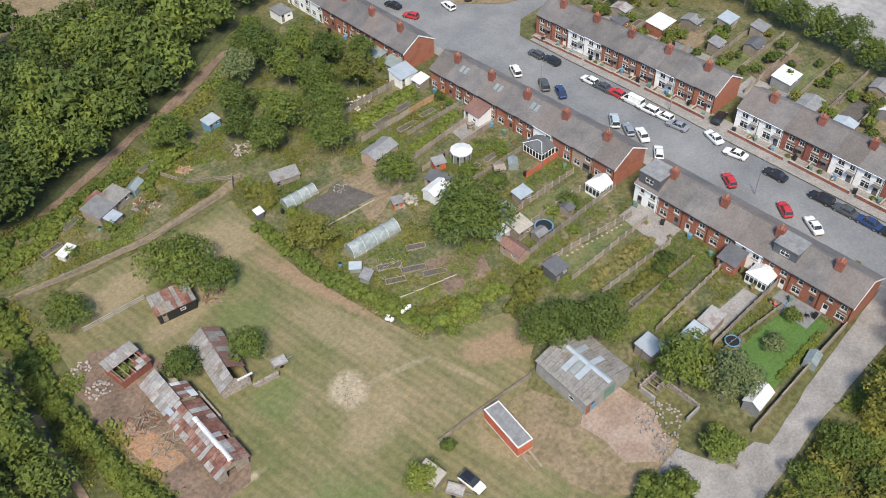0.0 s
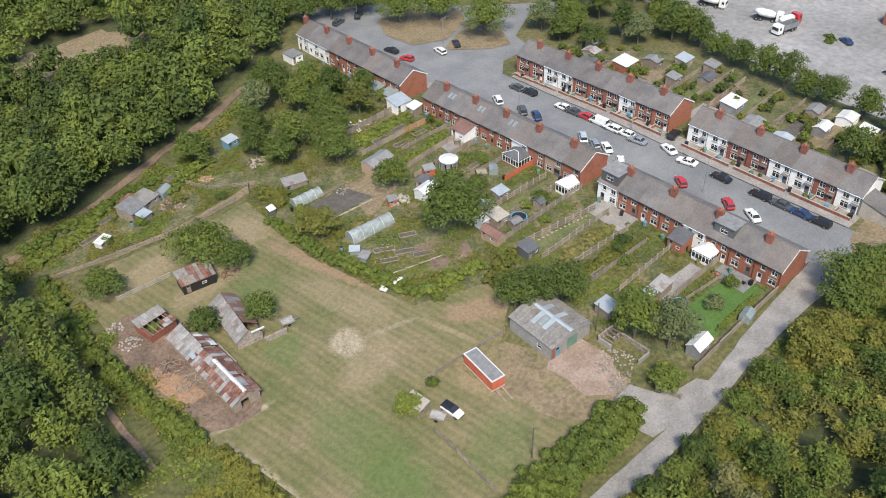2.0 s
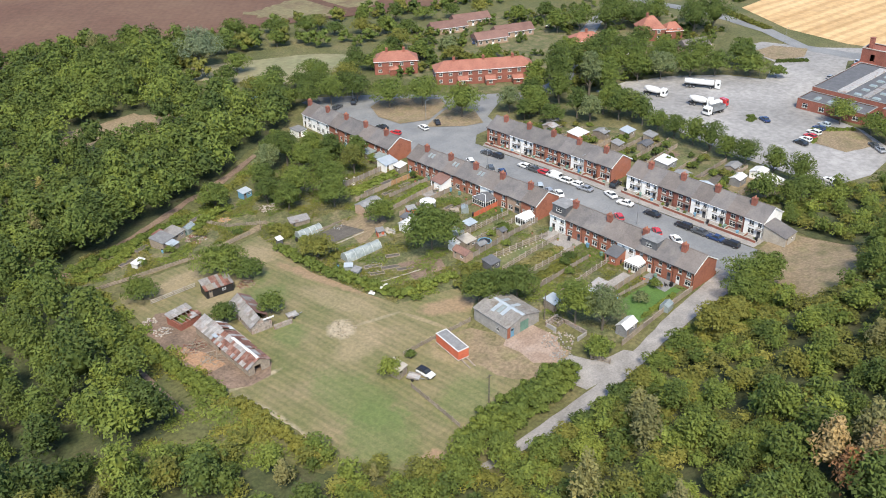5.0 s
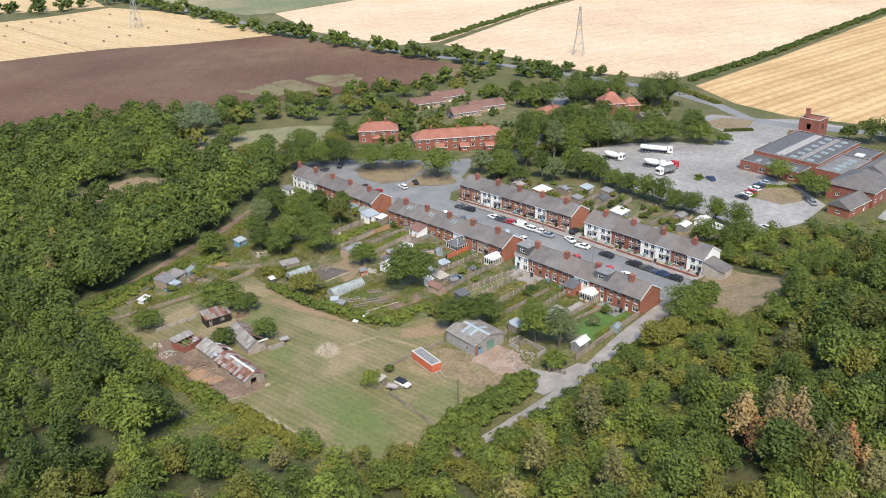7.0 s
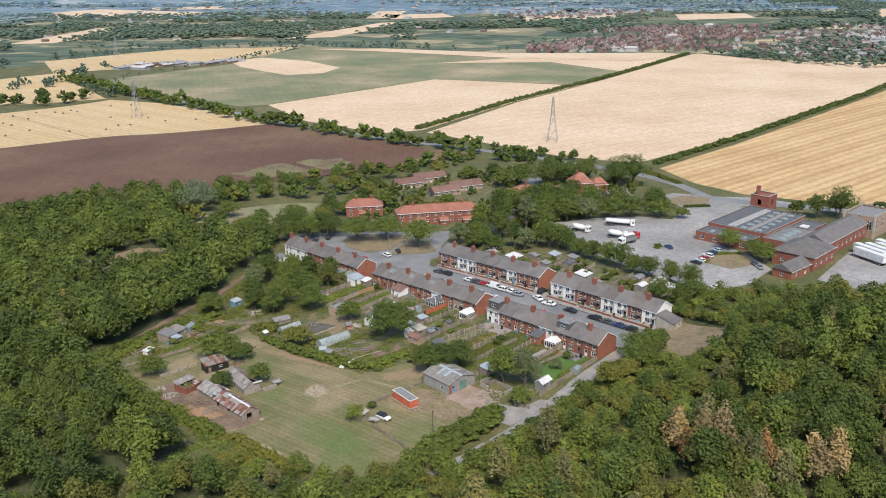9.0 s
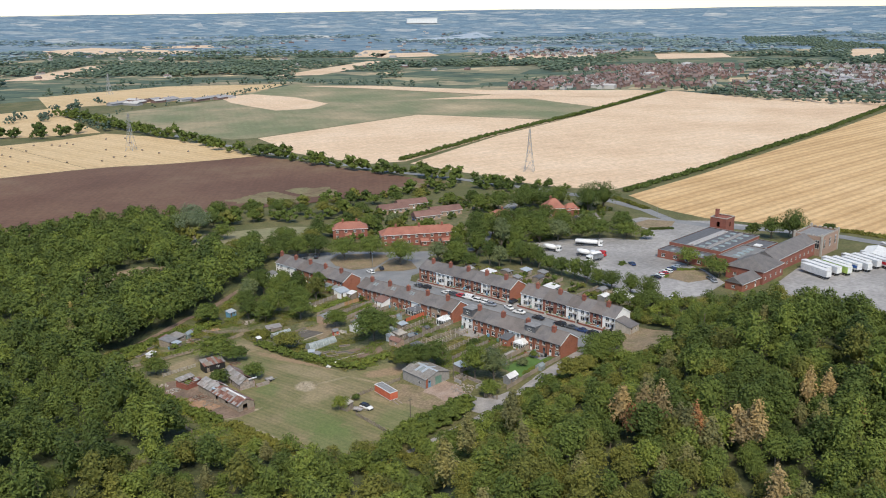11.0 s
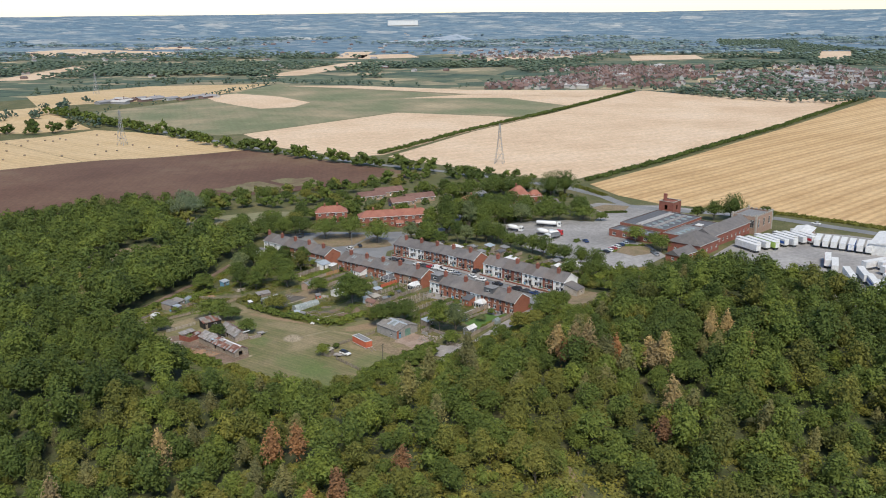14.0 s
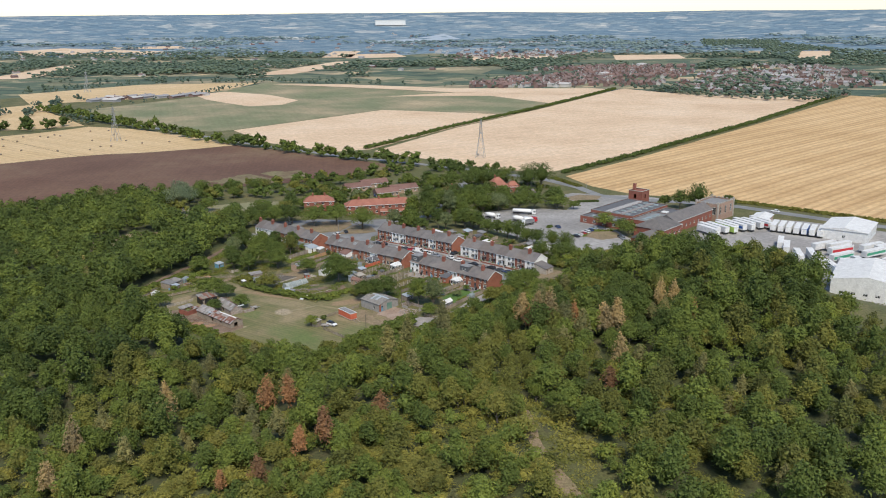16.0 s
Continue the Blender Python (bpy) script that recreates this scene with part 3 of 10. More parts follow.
sheet("back_garden_ground", [(138, 22), (166, 24), (168, 60), (166, 90), (150, 118), (138, 114)], M["garden"], 0.07, "back gardens behind the far terrace", "garden", 6)
sheet("lawn", [(82, 23.4), (97.5, 24), (97.5, 30), (90, 30.8), (83, 31)], M["lawn"], 0.12, "bright green mown lawn", "lawn", 5)
sheet("lawn", [(80, 43), (94, 43.5), (94, 46), (80, 46.5)], M["garden"], 0.12, "rough grass in a garden", "lawn", 5)
sheet("lawn", [(78.5, 58.2), (94, 57.6), (95, 59), (78, 62.4)], M["dull_lawn"], 0.12, "green lawn with stepping stones", "lawn", 5)
sheet("lawn", [(80, 69), (95, 68.5), (94, 73.5), (80, 73.8)], M["dull_lawn"], 0.12, "green lawn between garden fences", "lawn", 5)
sheet("lawn", [(79, 93), (88, 91.5), (90, 94.8), (80, 95)], M["lawn"], 0.12, "green lawn between garden fences", "lawn", 5)
sheet("patio", [(83, 34.6), (95, 34.6), (95, 37.2), (83, 37.5)], M["paving"], 0.12, "pale paved patio behind a house", "patio", 5)
sheet("patio", [(94.5, 26), (98.9, 26), (98.9, 33), (95, 33)], M["felt"], 0.14, "grey paved patio behind a house", "patio", 5)
sheet("patio", [(90, 96), (98.9, 96), (98.9, 101), (91, 101)], M["paving"], 0.13, "pale stone patio behind a house", "patio", 5)
sheet("patio", [(93, 52), (98.9, 52), (98.9, 61.5), (94, 61.5)], M["paving"], 0.13, "concrete yard behind a house", "patio", 5)
sheet("plot", [(58, 105.5), (67, 104.5), (69, 97), (60, 98.5)], M["soil"], 0.12, "dark dug allotment soil", "plot", 5)
sheet("plot", [(64, 92), (75, 96), (79, 104), (68, 107), (66, 100)], M["scuffed"], 0.11, "trodden earth between sheds", "plot", 5, 0.5)
sheet("plot", [(64, 78), (72, 73), (70, 68), (62, 70)], M["earth"], 0.12, "bare dug earth in the allotments", "plot", 5, 0.5)
sheet("plot", [(53, 76), (61, 72), (66, 77), (58, 87)], M["garden"], 0.11, "green allotment beds with paths", "plot", 5, 0.5)
sheet("car_park", [(192, 122), (188, 103), (176, 80), (170, 55), (169, 26), (185, 22), (206, 24), (216, 38), (222, 60), (262, 66), (283, 74), (296, 58), (304, 60), (302, 78), (290, 92), (284, 110), (272, 112), (262, 92), (240, 84), (236, 98), (224, 112), (208, 121)], M["yard"], 0.08, "pale concrete lorry park", "car park", 8)
sheet("verge", [(196, 44), (210, 47), (216, 40), (208, 30), (196, 34)], M["scuffed"], 0.16, "dry grass verge beside the drive", "verge", 5, 0.4)
sheet("verge", [(268, 106), (282, 104), (287, 92), (276, 88), (264, 92)], M["scuffed"], 0.16, "dry grass verge beside the drive", "verge", 5, 0.4)
sheet("lorry_yard", [(206, 8), (244, 12), (290, 4), (300, -20), (304, -52), (304, -110), (175, -110), (188, -60), (206, -40)], M["yard"], 0.08, "concrete yard full of trailers", "yard", 8)
sheet("main_road", [(330, -140), (318, -56), (315, -30), (315, 20), (305, 52), (294, 78), (291, 94), (304, 118), (312, 150), (308, 200), (300, 260), (290, 310), (286, 370), (282, 460), (285, 583), (293, 818), (287, 818), (279, 583), (276, 460), (280, 370), (284, 310), (294, 258), (302, 200), (305, 150), (297, 118), (284, 94), (286, 74), (298, 50), (308, 18), (308, -30), (311, -58), (322, -140)], M["asphalt"], 0.14, "grey country road between fields", "road", 12)
sheet("side_road", [(176, 137), (190, 141), (230, 166), (262, 182), (300, 196), (300, 191), (264, 176), (234, 160), (194, 135), (178, 131)], M["asphalt"], 0.12, "grey estate road between houses", "road", 8)
sheet("estate_ground", [(150, 190), (200, 232), (240, 220), (300, 190), (292, 130), (240, 110), (190, 126), (160, 150)], M["garden"], 0.05, "rough lawns round the estate houses", "grass", 10)
# fields
sheet("ploughed_field", [(-60, 306), (40, 303), (78, 310), (122, 290), (148, 280), (197, 268), (226, 252), (284, 250), (279, 310), (274, 380), (268, 430), (174, 466), (98, 478), (-80, 500)], M["plough"], 0.35, "brown ploughed field beyond the wood", "field", 24)
sheet("stubble_field", [(-80, 502), (98, 480), (174, 468), (268, 432), (274, 500), (268, 590), (250, 650), (155, 634), (-80, 600)], M["wheat3"], 0.1, "golden cut field dotted with bales", "field", 24)
sheet("stubble_field", [(322, 327), (465, 366), (634, 398), (585, 388), (528, 528), (320, 510), (292, 420), (296, 340)], M["wheat"], 0.1, "pale stubble field beyond the road", "field", 24)
sheet("stubble_field", [(318, 318), (316, 200), (330, 160), (423, 158), (670, 173), (983, 202), (900, 340), (925, 460), (911, 462), (634, 396), (465, 363)], M["wheat"], 0.1, "pale stubble field beyond the road", "field", 24)
sheet("stubble_field", [(326, 144), (308, 112), (304, 84), (312, 54), (322, 20), (324, -60), (332, -150), (1000, -150), (1010, 188), (670, 161), (423, 146)], M["wheat2"], 0.1, "golden stubble field with wheel lines", "field", 30)
sheet("pasture", [(300, 520), (320, 512), (528, 530), (580, 392), (690, 412), (915, 470), (830, 560), (760, 770), (690, 960), (600, 905), (480, 830), (300, 790), (292, 600)], M["pasture"], 0.1, "grey-green pasture beyond the road", "field", 30)
sheet("stubble_field", [(665, 916), (735, 842), (784, 654), (904, 498), (905, 466), (802, 475), (737, 612), (701, 802)], M["wheat"], 0.45, "pale stubble strip beyond the pasture", "field", 30)
sheet("stubble_field", [(640, 640), (730, 540), (700, 420), (915, 474), (830, 580)], M["wheat"], 0.2, "pale stubble field beyond the road", "field", 30)
sheet("stubble_field", [(300, 905), (347, 1056), (540, 1080), (682, 968), (600, 912), (480, 850)], M["wheat3"], 0.15, "golden stubble field by the farm", "field", 30)
sheet("stubble_field", [(250, 660), (280, 810), (330, 900), (200, 900), (120, 700)], M["wheat3"], 0.15, "golden stubble field by the road", "field", 30)

sheet("field_patch", [(160, 304), (184, 311), (204, 315), (228, 301), (222, 279), (205, 272), (185, 277), (163, 285)], M["weeds"], 0.42, "green weedy patch in the ploughed field", "field", 20, 6.0)
sheet("field_patch", [(238, 256), (262, 252), (276, 254), (272, 262), (250, 264)], M["weeds"], 0.42, "green weedy patch in the ploughed field", "field", 20, 3.0)
sheet("playground", [(88, 198), (91, 188), (103, 193), (99, 202)], M["soil"], 0.14, "dark soft-surfaced children's playground", "playground", 4)
sheet("swing_mat", [(103.5, 234.5), (106, 232.4), (109, 232.2), (109.6, 233.8), (107, 236), (104.4, 236.2)], M["soil"], 0.16, "dark oval mat on the grass", "mat", 4)
sheet("ride", RIDE, M["ground"], 0.2, "rough grass in the wood ride", "grass", 6, 1.0)
sheet("clearing", [(13, -56.5), (17.5, -60.5), (9, -69), (17, -74), (11, -83), (8, -91), (6, -106), (-16, -94), (-3.5, -79.5), (3.5, -69.5)], M["ground"], 0.2, "grassy clearing in the hill scrub", "grass", 4, 1.0)
sheet("trail", [(13, -56.8), (15.8, -59.5), (11, -65), (6.3, -69.4), (0, -78), (-7, -90), (-14, -92), (-5, -80), (3.4, -68.6), (9, -62)], M["scuffed"], 0.28, "pale trodden path over the hill", "path", 4, 0.5)
sheet("lane_apron", [(57, 26), (58.6, 22), (59, 18.4), (66, 17.6), (74, 18.4), (73, 20.4), (69.5, 21.4), (66.6, 23), (65, 27.2), (61, 27)], M["lane"], 0.14, "worn gravel apron joining the lane", "lane", 4, 0.4)
sheet("stubble_field", [(500, 868), (551, 866), (560, 780), (538, 690), (491, 661), (455, 677), (462, 740), (470, 790)], M["wheat"], 0.25, "pale stubble patch within the pasture", "field", 40)


# ---- houses ----
def wall_face(g, o, u, w, h, openings, depth=0.14, mi=0):
    """An upright wall face from o along the flat unit vector u, w wide and h high, with true openings (a, b, c, d) and their reveals."""
    o, u = Vector(o), Vector(u)
    n = Vector((u.y, -u.x, 0))
    xs = sorted({0, w, *(k for a in openings for k in (a[0], a[2]))})
    zs = sorted({0, h, *(k for a in openings for k in (a[1], a[3]))})
    at = lambda a, z, d=0: o + u * a + Vector((0, 0, z)) - n * d
    for x0, x1 in zip(xs, xs[1:]):
        for z0, z1 in zip(zs, zs[1:]):
            cx, cz = (x0 + x1) / 2, (z0 + z1) / 2
            if not any(a[0] < cx < a[2] and a[1] < cz < a[3] for a in openings):
                g.add([at(x0, z0), at(x1, z0), at(x1, z1), at(x0, z1)], [(0, 1, 2, 3)], mi)
    for a, b, c, d in openings:
        ring = [(a, b), (c, b), (c, d), (a, d)]
        for (p, q), (r, s) in zip(ring, ring[1:] + ring[:1]):
            g.add([at(p, q), at(p, q, depth), at(r, s, depth), at(r, s)], [(0, 1, 2, 3)], mi)


def window_part(parent, o, u, w, h, label="", bars=1, sill=True, lintel=None):
    """A window in an opening whose lower left corner is o: frame, panes, sill and lintel."""
    o, u = Vector(o), Vector(u)
    n = Vector((u.y, -u.x, 0))
    fr = Geo()

    def bar(g, a, b, c, d, p, q):
        lo = [o + u * a + Vector((0, 0, b)) + n * p, o + u * c + Vector((0, 0, b)) + n * p, o + u * c + Vector((0, 0, b)) + n * q, o + u * a + Vector((0, 0, b)) + n * q]
        g.hexa(lo, [k + Vector((0, 0, d - b)) for k in lo])

    holes = []
    for k in range(bars + 1):
        a, c = w * k / (bars + 1) + (0.07 if k == 0 else 0.035), w * (k + 1) / (bars + 1) - (0.07 if k == bars else 0.035)
        holes += [(a, 0.07, c, h * 0.66), (a, h * 0.66 + 0.05, c, h - 0.07)]
    wall_face(fr, o - n * 0.05, u, w, h, holes, 0.05)
    ob = part("window", fr, M["upvc"], parent, label)
    pg = Geo()
    bar(pg, 0.05, 0.05, w - 0.05, h - 0.05, -0.13, -0.09)
    part("pane", pg, M["glass"], ob)
    if sill:
        sg = Geo()
        bar(sg, -0.12, -0.16, w + 0.12, 0.0, -0.12, 0.09)
        part("sill", sg, M["stone"], ob)
    if lintel:
        lg = Geo()
        bar(lg, -0.15, h, w + 0.15, h + 0.22, -0.1, 0.015)
        part("lintel", lg, M[lintel], ob)
    return ob


def door_part(parent, o, u, w, h, colour, glazed=True):
    o, u = Vector(o), Vector(u)
    n = Vector((u.y, -u.x, 0))
    g, p = Geo(), Geo()

    def slab(gg, a, b, c, d, q, r):
        lo = [o + u * a + Vector((0, 0, b)) + n * q, o + u * c + Vector((0, 0, b)) + n * q, o + u * c + Vector((0, 0, b)) + n * r, o + u * a + Vector((0, 0, b)) + n * r]
        gg.hexa(lo, [k + Vector((0, 0, d - b)) for k in lo])

    slab(g, 0, 0, w, h, -0.12, -0.06)
    ob = part("door", g, M[colour], parent)
    slab(p, 0.15, h * (0.5 if glazed else 0.7), w - 0.15, h - 0.15, -0.07, -0.045)
    part("pane", p, M["glass"], ob)
    return ob


def roof_part(name, parent, x0, x1, y0, y1, ze, zr, mat, over=0.3, thick=0.14, label=""):
    """A ridged roof along y, as two slabs that meet at the ridge, and its ridge tiles."""
    xm = (x0 + x1) / 2
    drop = (zr - ze) / (xm - x0) * over
    g = Geo()
    for xa in (x0 - over, x1 + over):
        lo = [(xa, y0, ze - drop), (xm, y0, zr), (xm, y1, zr), (xa, y1, ze - drop)]
        if xa > xm:
            lo = list(reversed(lo))
        g.hexa(lo, [(a, b, c + thick) for a, b, c in lo])
    ob = part(name, g, mat, parent, label)
    r = Geo().tube((xm, y0, zr + thick - 0.02), (xm, y1, zr + thick - 0.02), 0.13, 0.13, 6)
    part("ridge", r, M["tile"], ob)
    return ob


def chimney_part(parent, x, y, z0, z1, sx, sy, pots, mat="dark_brick"):
    g = Geo().box(x - sx / 2, y - sy / 2, z0, x + sx / 2, y + sy / 2, z1)
    g.box(x - sx / 2 - 0.07, y - sy / 2 - 0.07, z1 - 0.3, x + sx / 2 + 0.07, y + sy / 2 + 0.07, z1 - 0.12)
    ob = part("chimney", g, M[mat], parent)
    for i in range(pots):
        px = x + (i - (pots - 1) / 2) * sx / max(pots, 1)
        part("chimney_pot", Geo().tube((px, y, z1), (px, y, z1 + 0.5), 0.13, 0.1, 8), M["pot"], ob)
    return ob


def skylight_part(parent, xa, za, xb, zb, y0, y1, t0, t1):
    """A roof window on the slope from (xa, za) up to (xb, zb)."""
    g = Geo()
    p = lambda k, y, up: (xa + (xb - xa) * k, y, za + (zb - za) * k + up)
    lo = [p(t0, y0, 0.1), p(t1, y0, 0.1), p(t1, y1, 0.1), p(t0, y1, 0.1)]
    g.hexa(lo, [(a, b, c + 0.14) for a, b, c in lo])
    ob = part("roof_window", g, M["steel"], parent)
    e = 0.08
    lo = [p(t0 + e / 2, y0 + e, 0.2), p(t1 - e / 2, y0 + e, 0.2), p(t1 - e / 2, y1 - e, 0.2), p(t0 + e / 2, y1 - e, 0.2)]
    part("pane", Geo().hexa(lo, [(a, b, c + 0.06) for a, b, c in lo]), M["clear"], ob)


EAVES, RIDGE, DEPTH = 4.6, 7.1, 8.6


def terrace_house(x, y, w, wall, roof, side, seed, chimney=True, skylights=0, south_end=False, north_end=False, group="", z=None):
    """One house of a terrace, its seen face towards -x. side: 'rear' or 'front'."""
    rnd = random.Random(seed)
    zb = (gz(x, y + w / 2) if z is None else z)
    walls = {"brick": "red brick", "render": "white rendered", "dark_brick": "dark red brick", "pale_brick": "buff brick"}[wall]
    label = ("end-of-row " if south_end or north_end else "") + walls + (" terraced house seen from the gardens" if side == "rear" else " terraced house facing the street")
    root = thing("terraced_house", x, y, zb, 0, label, "house", group)
    g = Geo()
    lo = 0.9
    if side == "front":
        ops = [(w * 0.1, 0.2, w * 0.1 + 0.95, 2.3), (w * 0.45, lo - 0.1, w * 0.45 + 1.6, 2.2), (w * 0.1, 2.95, w * 0.1 + 1.0, 4.25), (w * 0.5, 2.95, w * 0.5 + 1.25, 4.25)]
    else:
        flip = rnd.random() < 0.5
        big = rnd.random() < 0.35
        a, b = (w * 0.12, w * 0.6) if flip else (w * 0.66, w * 0.12)
        ops = [(a, 0.2, a + (1.7 if big and flip else 0.95), 2.25), (b, lo, b + 1.45, 2.15), (w * 0.14, 2.95, w * 0.14 + 1.1, 4.1), (w * 0.6, 3.05, w * 0.6 + 0.85, 4.05)]
        if rnd.random() < 0.3:
            ops.pop()
    e = 0.015
    wall_face(g, (0, w - e, -1.2), (0, -1, 0), w - 2 * e, EAVES + 1.2, [(w - e - c, b + 1.2, w - e - a_, d + 1.2) for a_, b, c, d in ops])
    g.add([(DEPTH, e, -1.2), (DEPTH, w - e, -1.2), (DEPTH, w - e, EAVES), (DEPTH, e, EAVES)], [(0, 1, 2, 3)])
    for yy, flipped in ((e, False), (w - e, True)):
        pts = [(0, yy, -1.2), (DEPTH, yy, -1.2), (DEPTH, yy, EAVES), (DEPTH / 2, yy, RIDGE), (0, yy, EAVES)]
        g.add(pts if not flipped else list(reversed(pts)), [(0, 1, 2, 3, 4)])
    g.add([(0.14, e, EAVES - 0.2), (DEPTH, e, EAVES - 0.2), (DEPTH, w - e, EAVES - 0.2), (0.14, w - e, EAVES - 0.2)], [(0, 1, 2, 3)])
    part("wall", g, M[wall], root)
    for i, (a_, b, c, d) in enumerate(ops):
        o = (0, c, b)
        if b < 0.5:
            door_part(root, o, (0, -1, 0), c - a_, d - b, rnd.choice(["upvc", "upvc", "wood", "dark_felt"]))
        else:
            window_part(root, o, (0, -1, 0), c - a_, d - b, "", 1 if c - a_ > 0.9 else 0, True, "stone" if wall != "render" else None)
    if side == "front":
        part("door_hood", Geo().box(-0.75, w * 0.1 - 0.25, 2.4, 0, w * 0.1 + 1.2, 2.52), M["slate"], root)
    roof_part("roof", root, 0, DEPTH, (-0.15 if south_end else 0), w + (0.15 if north_end else 0), EAVES, RIDGE, M[roof], label={"slate": "grey slate roof", "tile": "brown tiled roof"}[roof])
    gut = Geo().tube((-0.36, 0, EAVES - 0.14), (-0.36, w, EAVES - 0.14), 0.07, 0.07, 6)
    part("gutter", gut, M["upvc" if wall == "render" else "black"], root)
    part("downpipe", Geo().tube((-0.06, 0.12, -0.2), (-0.06, 0.12, EAVES - 0.2), 0.045, 0.045, 6), M["black"], root)
    if chimney:
        chimney_part(root, DEPTH / 2 - 0.9, w, RIDGE - 1.2, RIDGE + 1.3, 0.9, 1.25, 2)
    for k in range(skylights):
        skylight_part(root, 0, EAVES, DEPTH / 2, RIDGE, w * 0.25 + k * 1.15, w * 0.25 + k * 1.15 + 0.75, 0.45, 0.75)
    if south_end:
        bg = Geo()
        for xa, za, xb, zb2 in ((-0.3, EAVES - 0.2, DEPTH / 2, RIDGE), (DEPTH / 2, RIDGE, DEPTH + 0.3, EAVES - 0.2)):
            bg.hexa([(xa, -0.2, za - 0.16), (xb, -0.2, zb2 - 0.16), (xb, -0.15, zb2 - 0.16), (xa, -0.15, za - 0.16)], [(xa, -0.2, za + 0.12), (xb, -0.2, zb2 + 0.12), (xb, -0.15, zb2 + 0.12), (xa, -0.15, za + 0.12)])
        part("bargeboard", bg, M["upvc"], root)
    return root


def dormer(root, y0, y1, mat, x0=1.1, x1=4.6, z0=EAVES, z1=RIDGE + 0.15):
    g = Geo()
    wall_face(g, (x0, y1, z0), (0, -1, 0), y1 - y0, z1 - z0, [((y1 - y0) * 0.3, 0.95, (y1 - y0) * 0.7, 1.95)])
    for yy in (y0, y1):
        g.add([(x0, yy, z0), (x1, yy, z0), (x1, yy, z1), (x0, yy, z1)], [(0, 1, 2, 3)])
    ob = part("dormer", g, M[mat], root, "box dormer with a flat roof")
    part("dormer_roof", Geo().box(x0 - 0.2, y0 - 0.15, z1, x1 + 0.1, y1 + 0.15, z1 + 0.14), M["felt"], ob)
    w = (y1 - y0)
    window_part(root, (x0, y1 - w * 0.3, z0 + 0.95), (0, -1, 0), w * 0.4, 1.0, "", 1, False)


def terrace(x, y0, y1, spec, side, group, roofs, seed, skylit=(), base=None):
    n = len(spec)
    w = (y1 - y0) / n
    out = []
    for i, wl in enumerate(spec):
        zz = None if base is None else base[0] + (base[1] - base[0]) * i / (n - 1)
        out.append(terrace_house(x, y0 + i * w, w, wl, roofs[i % len(roofs)], side, seed + i, i % 2 == 0, 2 if i in skylit else 0, i == 0, i == n - 1, group, zz))
    return out, w


near_row, nw = terrace(99, 22.2, 62.4, ["brick", "brick", "brick", "render", "brick", "brick", "brick", "render"], "rear", "near terrace", ["tile", "slate", "slate", "tile"], 10, base=(-3.1, -3.5))
dormer(near_row[2], 0.5, nw - 0.5, "dark_felt")
dormer(near_row[7], 0.6, nw - 0.4, "dark_felt", 0.3)
mid_row, _ = terrace(99, 67.0, 115.4, ["brick", "pale_brick", "brick", "render", "brick", "brick", "brick", "brick", "brick", "brick"], "rear", "middle terrace", ["tile", "slate", "slate"], 40, (4, 6, 8), base=(-3.4, -5.2))
north_row, _ = terrace(99, 123.8, 167.2, ["brick", "brick", "brick", "brick", "brick", "brick", "render", "render", "render"], "rear", "north terrace", ["slate", "slate", "tile"], 70, base=(-5.4, -6.0))
east_row, _ = terrace(129.6, 67.5, 114.0, ["brick", "brick", "render", "brick", "brick", "brick", "render", "render", "brick", "brick"], "front", "far terrace", ["slate"], 100, base=(-3.2, -4.6))
south_east_row, _ = terrace(129.6, 23.4, 62.5, ["render", "dark_brick", "render", "render", "dark_brick", "dark_brick", "render", "render"], "front", "far terrace", ["slate", "tile"], 130, base=(-3.2, -3.3))


# ---- trees and woods ----
def ico(level):
    bm = bmesh.new()
    bmesh.ops.create_icosphere(bm, subdivisions=level, radius=1.0)
    V = np.array([v.co[:] for v in bm.verts])
    T = np.array([[v.index for v in f.verts] for f in bm.faces])
    bm.free()
    return V, T


ICO = {1: ico(1), 2: ico(2)}


